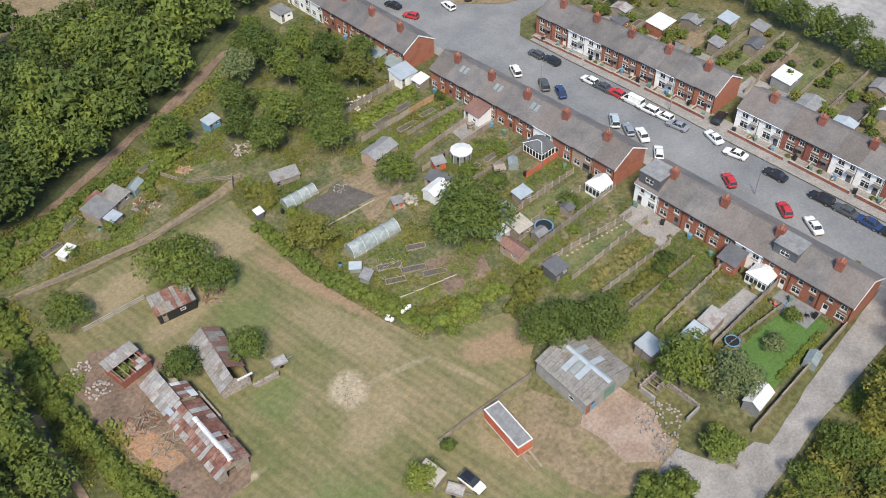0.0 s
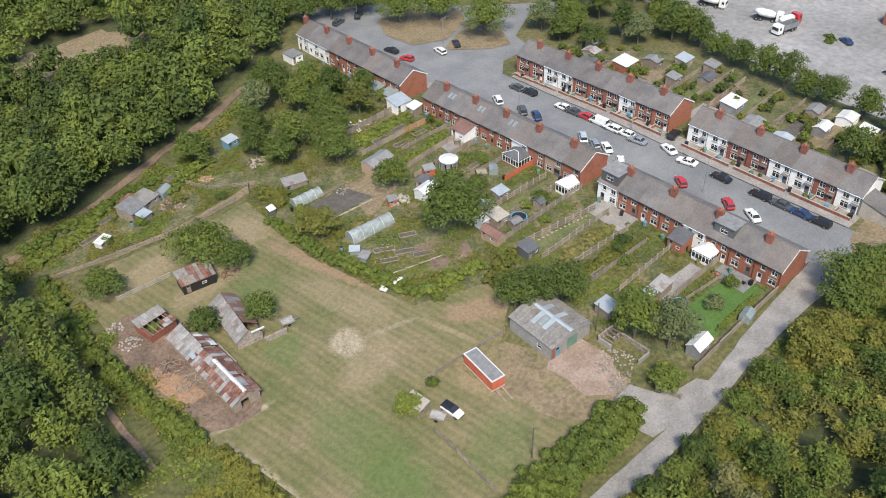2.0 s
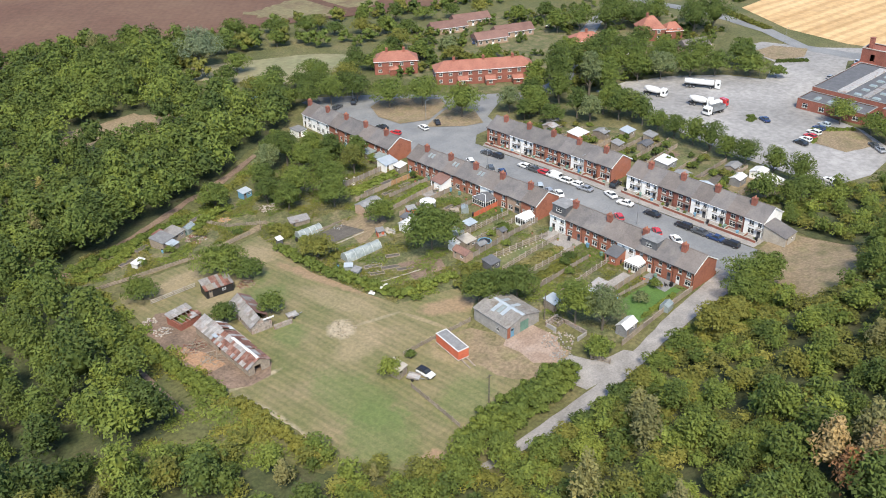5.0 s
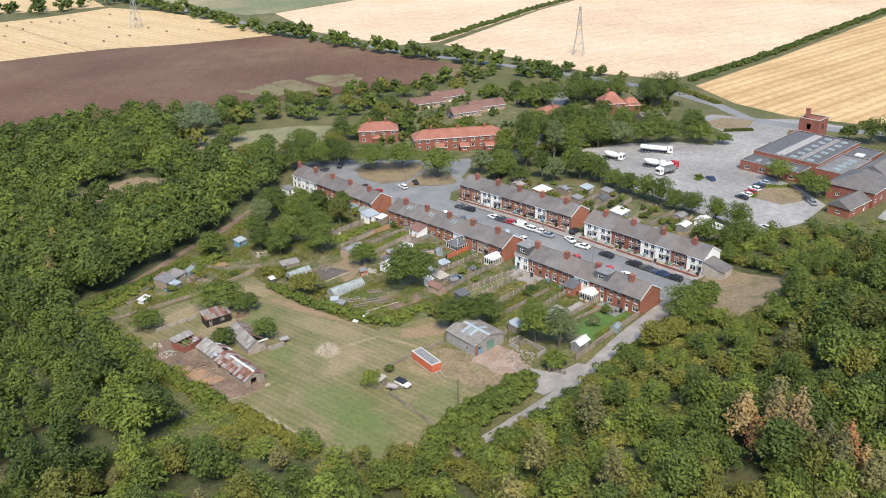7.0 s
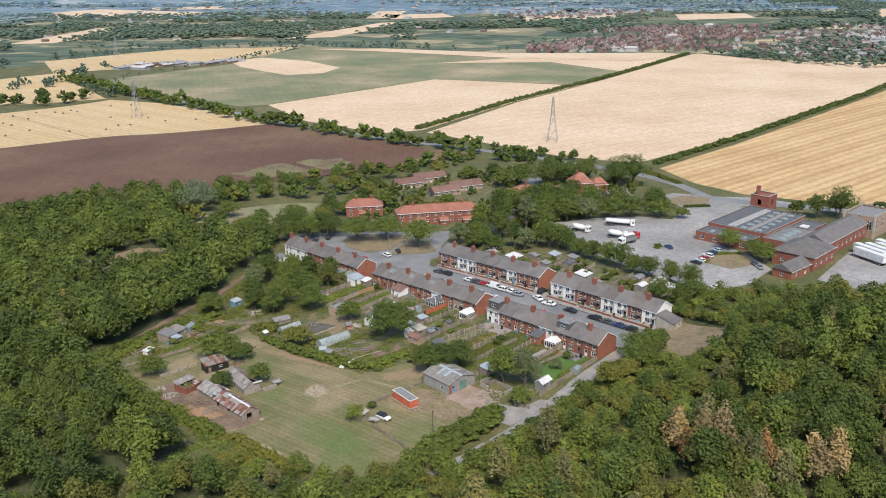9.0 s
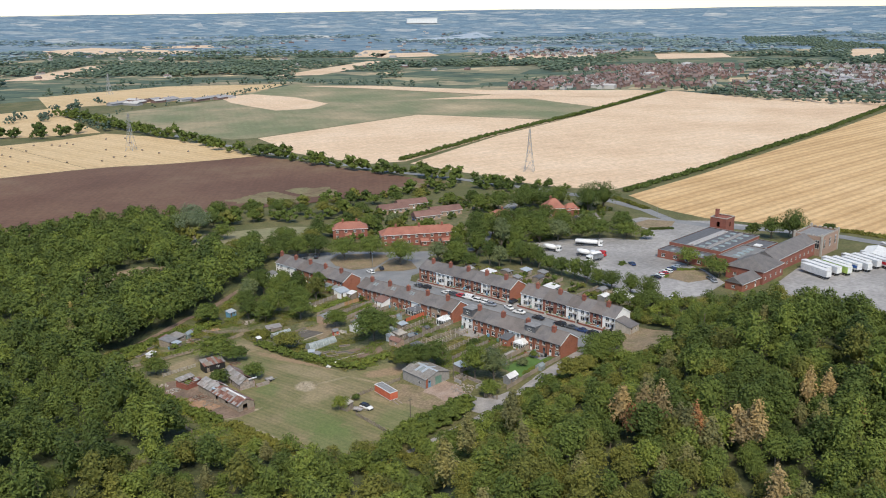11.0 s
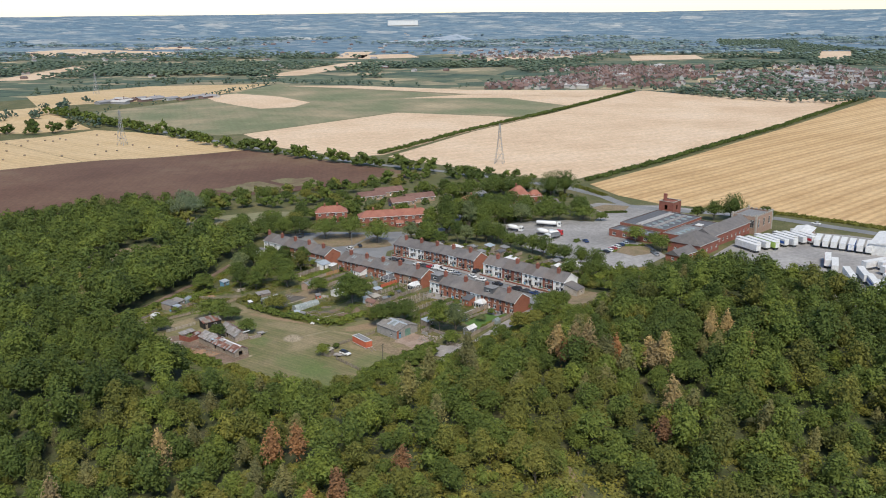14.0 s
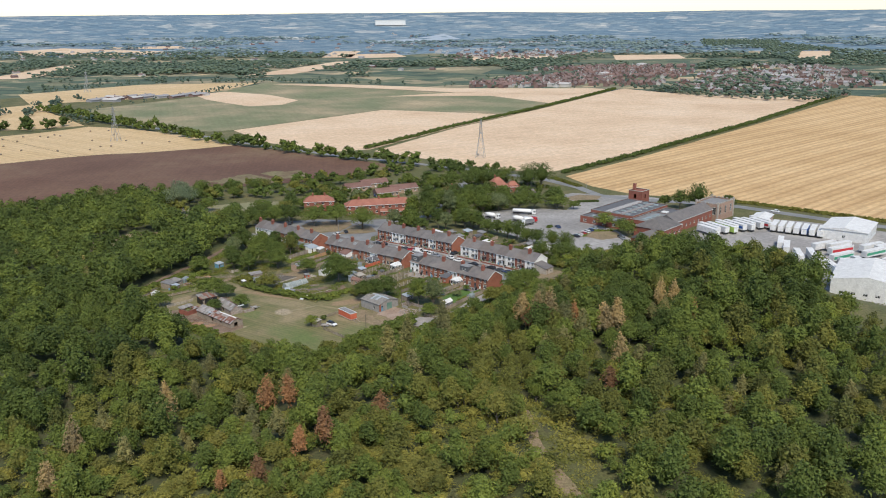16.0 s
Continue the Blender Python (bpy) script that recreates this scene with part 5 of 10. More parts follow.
def build_woods():
    rnd = random.Random(11)
    near_protos = {}
    protos = []
    for i in range(8):
        protos.append(crown_arrays(40 + i, 3.75, 9.0 + 0.6 * i, 0.8, 500, 0.44, 18 + i % 4, 1, 0.36 + 0.12 * (i % 4)))
    west_protos = [crown_arrays(120 + i, 3.75, 9.0 + 0.6 * i, 0.8, 420, 0.46, 18 + i % 4, 1, 0.36 + 0.12 * (i % 4)) for i in range(8)]
    far_protos = [crown_arrays(140 + i, 4.1, 8.2 + 0.5 * i, 0.8, 200, 0.62, 15, 1, 0.3 + 0.1 * (i % 3)) for i in range(5)]
    low_protos = [crown_arrays(160 + i, 4.1, 8.4, 0.4, 130, 0.68, 12, 1, 0.3) for i in range(4)]
    birch = [crown_arrays(60 + i, 2.0, 9.8, 0.6, 520, 0.3, 19, 1, 0.75, 0.1, 2.2) for i in range(4)]
    kinds = list(GREENS)
    stuff = {"west": [], "south": []}
    singles = 0
    for px, py, size, kind in wood_tree_spots():
        z = gz(px, py)
        slim = "birch" in kind
        if not slim and singles < 195 and 5 < px < 95 and -60 < py < 14:
            singles += 1
            i = rnd.randrange(5)
            key = (i, kind)
            if key not in near_protos:
                V, T, Q = crown_arrays(80 + i, 3.9, 8.2 + 0.5 * i, 0.8, 640, 0.38, 19, 1, 0.3 + 0.1 * (i % 3))
                near_protos[key] = (np_mesh("crown", V, T, Q, [M[kind]]), trunk_geo(9, 1.2, 3.7, i).mesh("trunk", M["bark"]))
            cm, tm = near_protos[key]
            words = {"oak": "green", "dark": "dark green", "olive": "olive-green", "lime": "light green", "scrub": "yellowing olive", "grey_green": "grey-green"}[kind]
            root = thing("woodland_tree", px, py, z, 0, words + " broadleaf tree on the wooded hill", "tree", "woodland trees")
            root.matrix_basis = pose(px, py, z, 0, 0, rnd.uniform(0, 360)) @ Matrix.Diagonal((size, size, size * rnd.uniform(0.9, 1.1), 1))
            part("trunk", tm, None, root)
            part("crown", cm, None, root)
            continue
        proto = rnd.choice(birch if slim else far_protos if py > 150 else low_protos if size < 0.69 and (kind in ("scrub", "olive") or py < 72) else west_protos if py > 40 else protos)
        stuff["west" if py > 62 else "south"].append((px, py, z, size * rnd.uniform(0.9, 1.1), rnd.uniform(0, 6.28), kinds.index(kind), proto, 0.6 if kind == "scrub" or (kind == "olive" and size < 0.8) else rnd.uniform(0.76, 1.12), rnd.uniform(-0.26, 0.22)))
    for name, items in stuff.items():
        Vs, Ts, Qs, mt, tints, n = [], [], [], [], [], 0
        for px, py, z, s, a, k, (V, T, Q), tall, shade in items:
            c, sn = math.cos(a) * s, math.sin(a) * s
            Vs.append(np.stack([V[:, 0] * c - V[:, 1] * sn + px, V[:, 0] * sn + V[:, 1] * c + py, V[:, 2] * s * tall + z], axis=1))
            Ts.append(T + n), Qs.append(Q + n)
            mt.append(np.full(len(T), k)), tints.append(np.full(len(T), shade))
            n += len(V)
        me = np_mesh("woodland", np.concatenate(Vs), np.concatenate(Ts), np.concatenate(Qs), [M[k] for k in kinds], np.concatenate(mt), False, np.concatenate(tints))
        tagged(new("woodland", me), "dense mixed broadleaf woodland" if name == "west" else "wooded hill of green and browning trees", "woodland", kind="stuff")


build_woods()


def clipped(poly, a, b, c):
    """The part of an outline where a * x + b * y is c or more."""
    out = []
    for (x0, y0), (x1, y1) in zip(poly, poly[1:] + poly[:1]):
        d0, d1 = a * x0 + b * y0 - c, a * x1 + b * y1 - c
        if d0 >= 0:
            out.append((x0, y0))
        if d0 * d1 < 0:
            k = d0 / (d0 - d1)
            out.append((x0 + (x1 - x0) * k, y0 + (y1 - y0) * k))
    return out


for poly, lift, words in ((WOOD_WEST, 0.12, "dark leaf litter and ivy under the trees"), (WOOD_SOUTH, 0.13, "dark leaf litter and ivy under the hill trees")):
    for line in ((1, -0.373, -90), (-0.278, 1, -148), (0.7, 0.71, -84)):
        poly = clipped(poly, *line)
    sheet("woodland_floor", poly, M["litter"], lift, words, "woodland floor", 6, 1.0)


# ---- fences, walls and hedges ----
SHARED = {}


def shared(key, make, mat, smooth=False):
    if key not in SHARED:
        SHARED[key] = make().mesh(key[0], mat, smooth)
    return SHARED[key]


def panel_geo(L, h):
    """A panel of overlapping boards, one skin of stepped profile."""
    prof = []
    for k in range(5):
        z0, z1 = 0.1 + (h - 0.1) * k / 5, 0.1 + (h - 0.1) * (k + 1) / 5
        prof += [(-0.035, z0), (-0.012, z1)]
    prof += [(0.03, h), (0.03, 0.1)]
    n = len(prof)
    g = Geo()
    g.add([(0.05, y, z) for y, z in prof] + [(L - 0.05, y, z) for y, z in prof], [tuple(range(n)), tuple(reversed(range(n, 2 * n)))] + [(i, n + i, n + (i + 1) % n, (i + 1) % n) for i in range(n)])
    return g


def fence(pts, h, mat, label, post="concrete", gap=2.0, rails=False):
    """A run of posts with panels or rails between them."""
    x0, y0 = pts[0]
    root = thing("fence", x0, y0, gz(x0, y0), 0, label, "fence")
    z0 = gz(x0, y0)
    for (xa, ya), (xb, yb) in zip(pts, pts[1:]):
        L = math.hypot(xb - xa, yb - ya)
        n = max(1, round(L / gap))
        L /= n
        ang = math.degrees(math.atan2(yb - ya, xb - xa))
        q = round(L, 1)
        for i in range(n):
            x, y = xa + (xb - xa) * i / n, ya + (yb - ya) * i / n
            z = gz(x, y)
            if rails:
                me = shared(("rail", q, h, mat), lambda: Geo().box(0, -0.04, h * 0.12, q, 0.04, h * 0.26).box(0, -0.04, h * 0.42, q, 0.04, h * 0.56).box(0, -0.04, h * 0.74, q, 0.04, h * 0.9), M[mat])
            else:
                me = shared(("panel", q, h, mat), lambda: panel_geo(q, h), M[mat])
            p = part("rail" if rails else "panel", me, None, root)
            p.matrix_basis = pose(x - x0, y - y0, z - z0, 0, 0, ang)
            me = shared(("post", h, post), lambda: Geo().box(-0.08, -0.08, -0.3, 0.08, 0.08, h + 0.14), M[post])
            p = part("post", me, None, root)
            p.matrix_basis = pose(x - x0, y - y0, z - z0, 0, 0, ang)
    return root


def garden_wall(pts, h, mat, label, t=0.22, coping="stone"):
    x0, y0 = pts[0]
    z0 = gz(x0, y0)
    root = thing("garden_wall", x0, y0, z0, 0, label, "wall")
    for (xa, ya), (xb, yb) in zip(pts, pts[1:]):
        L = math.hypot(xb - xa, yb - ya)
        n = max(1, round(L / 4))
        for i in range(n):
            a, b = (xa + (xb - xa) * i / n, ya + (yb - ya) * i / n), (xa + (xb - xa) * (i + 1) / n, ya + (yb - ya) * (i + 1) / n)
            z = min(gz(*a), gz(*b)) - z0
            q = round(L / n, 2)
            p = part("wall_bay", Geo().box(0, -t / 2, -0.4, q - 0.005, t / 2, h), M[mat], root)
            p.matrix_basis = pose(a[0] - x0, a[1] - y0, z, 0, 0, math.degrees(math.atan2(yb - ya, xb - xa)))
            c = part("coping", Geo().box(0, -t / 2 - 0.04, h, q - 0.005, t / 2 + 0.04, h + 0.07), M[coping], p)
    return root


def hedge(pts, w, h, kind, label, leaf=0.45, density=1.0, name="hedge"):
    """A run of bushy masses along a line, as one growth."""
    rng = random.Random(int(pts[0][0] * 13 + pts[0][1] * 7))
    x0, y0 = pts[0]
    z0 = gz(x0, y0)
    Vs, Ts, Qs, n = [], [], [], 0
    protos = [crown_arrays(int(900 + h * 10 + k), w * 0.62, h, 0.0, int(150 * density), leaf, 5, 1, 0.2) for k in range(3)]
    for (xa, ya), (xb, yb) in zip(pts, pts[1:]):
        L = math.hypot(xb - xa, yb - ya)
        m = max(1, int(L / (w * (0.62 if w > 4 and h < 3.1 else 0.46))))
        for i in range(m):
            k = (i + rng.random() * 0.6) / m
            x, y = xa + (xb - xa) * k + rng.uniform(-0.2, 0.2) * w, ya + (yb - ya) * k + rng.uniform(-0.2, 0.2) * w
            V, T, Q = rng.choice(protos)
            a, s, sz = rng.uniform(0, 6.28), rng.uniform(0.8, 1.15), rng.uniform(0.75, 1.2)
            Vs.append(np.stack([(V[:, 0] * math.cos(a) - V[:, 1] * math.sin(a)) * s + x - x0, (V[:, 0] * math.sin(a) + V[:, 1] * math.cos(a)) * s + y - y0, V[:, 2] * sz + gz(x, y) - z0 - 0.2], axis=1))
            Ts.append(T + n), Qs.append(Q + n)
            n += len(V)
    ob = new(name, np_mesh(name, np.concatenate(Vs), np.concatenate(Ts), np.concatenate(Qs), [M[kind]]))
    ob.location = (x0, y0, z0)
    return tagged(ob, label, "hedge")


fence([(96.5, 57.4), (77.1, 57.4)], 1.5, "fence", "pale timber rail fence on concrete posts between gardens", "stone", 1.9, True)
fence([(95.5, 59.9), (76.7, 63.0)], 1.5, "fence", "pale timber rail fence on concrete posts between gardens", "stone", 1.9, True)
fence([(94.5, 51.2), (78.4, 52.2)], 1.5, "fence", "pale timber rail fence on concrete posts between gardens", "stone", 1.9, True)
fence([(94, 46.5), (78, 46.7)], 1.2, "wood", "old timber garden fence")
fence([(98.8, 42.3), (78.4, 41.6)], 1.5, "fence", "pale timber rail fence on concrete posts between gardens", "stone", 1.9, True)
fence([(98.8, 34.0), (82, 33.8)], 1.6, "fence", "tall timber garden fence beside the pale patio")
fence([(95.8, 31.0), (82.2, 32.4)], 1.0, "wood", "low timber fence along a lawn")
fence([(98.9, 66.4), (74.6, 66.2)], 1.5, "wood", "weathered close-boarded garden fence")
fence([(98, 70.2), (80, 70.9)], 1.5, "fence", "pale timber rail fence on concrete posts between gardens", "stone", 1.9, True)
fence([(97, 74.5), (78.4, 74.8)], 1.5, "fence", "pale timber rail fence on concrete posts between gardens", "stone", 1.9, True)
fence([(98.8, 79.8), (90, 79.6)], 1.5, "red_paint", "red-brown stained garden fence", "wood")
fence([(96, 86.0), (80, 86.4)], 1.2, "wood", "weathered timber garden fence")
fence([(98.8, 95.6), (78.8, 95.4)], 1.4, "fence", "timber fence with concrete posts between gardens")
fence([(98.8, 100.6), (79, 99.4)], 1.4, "fence", "timber fence with concrete posts between gardens")
fence([(99, 110.9), (89, 111)], 1.6, "orange_fence", "new orange timber fence panels", "wood")
fence([(89, 111), (76.9, 111.2)], 1.5, "fence", "timber fence with concrete posts between gardens")
fence([(98.8, 105.6), (84, 105.8)], 1.2, "wood", "low weathered garden fence")
fence([(99, 121.4), (80, 121)], 1.6, "wood", "grey close-boarded garden fence")
fence([(59.3, 49.5), (49, 50.4), (41.9, 50.6)], 1.1, "wood", "rough post and rail fence across the paddock", "wood", 2.6, True)
fence([(36.6, 42), (36, 34), (35.4, 27.5)], 1.1, "wood", "rough post and rail fence across the paddock", "wood", 2.6, True)
fence([(15.3, 105.6), (26, 105.2)], 1.2, "stone", "pale timber rail fence", "wood", 2.8, True)
fence([(8.5, 121), (22, 119.4), (36, 117.4), (49, 119.2)], 1.0, "wood", "old wire and post fence along the track", "wood", 3.2, True)
fence([(55, 121), (47, 127), (44, 134)], 1.1, "wood", "old post and rail fence in the allotments", "wood", 2.8, True)
fence([(57, 97.5), (68, 96.4)], 0.5, "stone", "low pale board edging round a dug plot", "wood", 2.5)
fence([(57, 106.5), (68, 105.6)], 0.8, "wood", "low board fence round a dug plot", "wood", 2.5)
fence([(53, 75.8), (66, 71.8)], 0.4, "stone", "low pale board edging of allotment beds", "wood", 2.5)
fence([(140, 67), (163, 69)], 1.4, "fence", "timber fence between back gardens")
for k in range(7):
    fence([(139, 72 + 6.3 * k), (165 - 2.2 * k, 73.5 + 6.3 * k)], 1.3, ("fence", "wood")[k % 2], "timber fence between the far back gardens", gap=3.6)
for k in range(6):
    fence([(139, 26 + 6.5 * k), (164, 27.5 + 6.5 * k)], 1.3, ("fence", "wood", "fence")[k % 3], "timber fence between the far back gardens", gap=3.6)
garden_wall([(98.9, 22.2), (88, 22.0), (73.8, 21.6)], 1.3, "wood", "weathered boarded wall along the lane", 0.16, "wood")
for a, b in ((23.5, 36), (37.2, 49), (50.2, 62)):
    garden_wall([(126.9, a), (126.95, b)], 0.8, "dark_brick", "low red brick front garden wall")
for a, b in ((67.6, 82), (83.2, 98), (99, 113)):
    garden_wall([(127.2 + (a - 67) * 0.012, a), (127.2 + (b - 67) * 0.012, b)], 0.8, "dark_brick", "low red brick front garden wall")
for k in range(15):
    y = (27, 32, 41, 46, 54, 58, 71, 76, 80.5, 86, 90, 94.5, 103, 107, 111)[k]
    garden_wall([(127.4, y), (129.4, y)], 0.7, "dark_brick", "low brick wall between front gardens")
garden_wall([(108.4, 22.4), (108.4, 23.2)], 1.0, "brick", "short brick wall at the row end")
hedge([(33, 22.6), (42, 22.4), (52, 22.3), (61, 22.9)], 5.0, 4.0, "oak", "thick leafy hedge beside the lane", 0.36, 3.2)
hedge([(36, 22.9), (47, 23.2), (61, 23.8)], 4.4, 3.9, "oak", "dense leafy hedge beside the lane", 0.36, 2.4)
hedge([(33, 24.5), (46, 25.2), (58, 25.0)], 4.2, 3.2, "oak", "leafy hedge beside the lane", 0.36, 2.4)
hedge([(49.6, 106), (49.4, 96), (50, 88), (52, 78), (54.5, 69), (57, 65.6)], 2.8, 2.4, "oak", "overgrown leafy hedge round the allotments", 0.4, 1.6)
hedge([(57, 66), (63, 65.5), (69, 64)], 2.4, 2.0, "lime", "brambly hedge round the allotments", 0.36, 1.6)
hedge([(52.5, 76), (56, 69.5), (62, 67.5)], 2.6, 1.5, "olive", "overgrown bank of green brambles", 0.36, 1.6)
hedge([(66, 60), (70, 60.5), (75, 62)], 3.2, 2.8, "olive", "browning shrubs behind the gardens", 0.4, 1.8)
hedge([(7.6, 121), (6.6, 108), (5.6, 96), (6.4, 84), (7.2, 74), (9.4, 65)], 3.2, 2.4, "oak", "overgrown hedge beside the path", 0.42, 1.8)
hedge([(11, 61), (11.5, 50), (12, 38)], 3.0, 2.2, "olive", "overgrown hedge along the paddock", 0.42, 1.8)
hedge([(10, 128), (20, 131), (27, 137)], 3.0, 1.8, "lime", "brambles in the allotment strip", 0.38, 1.6)
hedge([(9, 134), (22, 136), (40, 139)], 3.0, 1.7, "oak", "brambles along the wood edge", 0.38, 1.6)
hedge([(40, 131), (46, 136), (54, 136)], 3.0, 2.0, "lime", "nettles and brambles in the allotments", 0.38, 1.6)
hedge([(53, 116), (57, 113), (54, 109)], 2.6, 2.6, "olive", "pale browning shrub at the field corner", 0.38, 1.8)
hedge([(82, 101.6), (96, 104)], 2.2, 1.2, "lime", "overgrown green garden bed", 0.32, 1.5)
hedge([(80, 116), (96, 117)], 3.6, 1.2, "lime", "overgrown garden full of weeds", 0.34, 1.6)
hedge([(80, 54.5), (93, 54.5)], 2.6, 0.7, "straw_birch", "tall dry garden grass", 0.3, 1.5)
hedge([(81, 49), (93, 49)], 2.6, 1.0, "olive", "overgrown green growth in a garden", 0.34, 1.5)
hedge([(84, 24.0), (95, 24.0)], 1.0, 0.9, "lime", "low planting along the boarded wall", 0.3, 1.2)
for x, y, R, H, k in ((90, 69.2, 2.6, 2.6, "dark"), (85, 82, 3.0, 3.4, "oak"), (88, 27.5, 2.3, 2.6, "grey_green"), (94.5, 28.7, 1.7, 2.6, "oak"), (86.5, 45.5, 1.5, 1.8, "lime"), (88.5, 48.6, 1.7, 2.2, "dark"), (91, 49.5, 1.7, 2.0, "dark"), (62, 66.4, 1.7, 2.0, "lime"), (92.5, 88.5, 1.6, 1.6, "lime"), (84, 88.5, 2.2, 2.6, "oak"), (80.5, 83.5, 1.7, 1.8, "lime"), (86, 64.5, 1.4, 1.4, "lime"), (86.5, 70.3, 1.4, 1.7, "lime"), (96.4, 110, 1.2, 2.6, "dark"), (42.5, 49, 1.3, 2.0, "oak"), (110.2, 27, 0.9, 2.8, "lime"), (54, 74.5, 1.8, 2.0, "oak"), (57, 63.9, 1.6, 1.5, "oak"), (22, 124.5, 1.6, 1.8, "oak"), (30, 125.5, 1.8, 2.0, "lime"), (40, 127.5, 2.0, 2.0, "olive"), (47, 122, 1.5, 1.2, "dark"), (93, 141, 2.4, 4, "oak"), (96, 128, 2, 3.4, "lime"), (77, 107, 2.2, 2.6, "oak"), (55.5, 104.5, 1.6, 2.0, "lime"), (64, 89, 1.5, 1.0, "straw_birch"), (60.5, 91, 2.2, 1.0, "straw_birch"), (56.5, 92, 2.2, 1.1, "olive")):
    bush(x, y, R, H, k, "leafy green garden bush" if k != "straw_birch" else "dry browning garden weeds", 330 if R > 2 else 220, 0.32)
for i in range(26):
    rr = random.Random(300 + i)
    bush(rr.uniform(141, 163), 26 + i * 3.3 + rr.uniform(-1, 1), rr.uniform(0.9, 2.0), rr.uniform(1.2, 3.0), rr.choice(["oak", "dark", "lime", "olive"]), "leafy bush in a far back garden", 150, 0.4)
for i in range(10):
    rr = random.Random(400 + i)
    bush(128.4, 25 + i * 8.7 + rr.uniform(-2, 2), 0.5, 0.9, rr.choice(["oak", "lime"]), "small front garden shrub", 80, 0.22)


# loose growth over the gardens and rough edges
def growth(name, poly, count, size, kinds, seed, label, avoid=()):
    rng = np.random.default_rng(seed)
    xs, ys = [p[0] for p in poly], [p[1] for p in poly]
    V, mi = [], []
    made = 0
    while made < count:
        x, y = rng.uniform(min(xs), max(xs)), rng.uniform(min(ys), max(ys))
        made += 1
        if not inside(x, y, poly) or any(a < x < c and b < y < d for a, b, c, d in avoid):
            continue
        dens = noise.noise((x * 0.16, y * 0.16, seed))
        if dens < -0.08:
            continue
        k = len(kinds) * min(0.999, max(0, 0.5 + 0.7 * noise.noise((x * 0.11, y * 0.11, seed + 5))))
        z = gz(x, y) + 0.1
        m = 9
        P = np.stack([x + rng.normal(scale=size, size=m), y + rng.normal(scale=size, size=m), z + np.abs(rng.normal(scale=size * 0.6, size=m)) * (0.5 + dens)], axis=1)
        a = rng.normal(size=(m, 3)) * np.array([1, 1, 0.5])
        a /= np.linalg.norm(a, axis=1)[:, None]
        b = np.cross(a, rng.normal(size=(m, 3)) * 0.4 + np.array([0, 0, 1]))
        b /= np.linalg.norm(b, axis=1)[:, None]
        s = size * rng.uniform(0.35, 0.8, (m, 1))
        V.append(np.stack([P - a * s, P - b * s * 0.6, P + a * s, P + b * s * 0.6], axis=1).reshape(-1, 3))
        mi.append(np.full(m, int(k)))
    V = np.concatenate(V)
    me = np_mesh(name, V, [], np.arange(len(V)).reshape(-1, 4), [M[k] for k in kinds], np.concatenate(mi))
    return tagged(new(name, me), label, "plants", kind="stuff")


CLEAR = [(82, 23, 98, 31), (83, 34, 99, 38), (92, 51, 99, 62), (78, 57, 95, 63), (90, 95, 99, 101), (58, 97.5, 68, 105.5), (66, 92, 79, 105), (55.5, 86.5, 67, 91), (78, 68, 99, 74.5), (86, 80, 99, 86)]
growth("garden_plants", [(50, 117), (56, 123), (70, 140), (98.5, 166), (98.5, 23), (77, 23), (72, 40), (74, 58), (60, 63), (53, 65.5), (51, 73), (48.5, 88)], 24000, 0.3, ["oak", "lime", "olive", "straw_birch"], 21, "weeds, vegetables and long grass in the gardens", CLEAR)
growth("allotment_plants", [(8, 123.5), (20, 121), (34, 119.5), (50, 121.5), (66, 138), (50, 143), (26, 138.5), (8, 140)], 6000, 0.32, ["oak", "lime", "olive", "straw_birch"], 31, "weeds and long grass in the allotment strip", [(27, 126, 41, 134)])
growth("scrub", [(36, 15), (52, 13), (66, 13), (80, 14.5), (92, 14.5), (110, 15), (112, 6), (98, 2), (80, 4), (60, 2), (36, 4)], 9000, 0.6, ["oak", "olive", "lime", "dark"], 41, "low scrub and brambles along the lane bank")
growth("scrub", [(-60, -20), (-10, -70), (30, -110), (60, -90), (40, -50), (10, -30), (-20, -5)], 14000, 0.7, ["scrub", "olive", "scrub", "scrub"], 51, "bracken and low scrub on the hill", [(-9, -92, 1, -76), (3, -72, 12, -64)])
growth("scrub", [(138, 22), (170, 28), (206, 8), (190, -40), (175, -110), (330, -140), (330, -90), (300, -112), (215, -112), (200, -60), (214, -10)], 5000, 0.8, ["olive", "oak", "straw_birch"], 61, "rough grass and scrub beyond the hill")
growth("trailside_plants", [(0, 124), (26, 130), (50, 140), (72, 147), (82, 158), (66, 152.6), (47, 146.6), (28, 138), (12, 132.4), (0, 130.6)], 7000, 0.55, ["oak", "olive", "lime", "olive"], 81, "weeds and brambles beside the wood path")
growth("ride_plants", [(-30, 72), (-14, 56), (-2, 51), (6, 42), (13, 32), (16, 38), (13, 52), (10, 63), (1, 66), (-9, 62)], 4200, 0.5, ["olive", "oak", "lime", "olive"], 91, "nettles and brambles in the wood ride")
growth("clearing_plants", [(18, -57), (14, -72), (13, -80), (6, -88), (0, -100), (-18, -96), (-6, -80), (3, -70)], 2600, 0.42, ["olive", "scrub", "lime"], 93, "tussocks of grass in the hill clearing", [(-2, -80, 6, -70)])
growth("verge_plants", [(6, 122), (10, 122), (11, 64), (14, 37), (10, 37), (3, 62), (3, 110)], 2600, 0.5, ["oak", "olive", "lime"], 71, "weeds beside the paddock hedge")


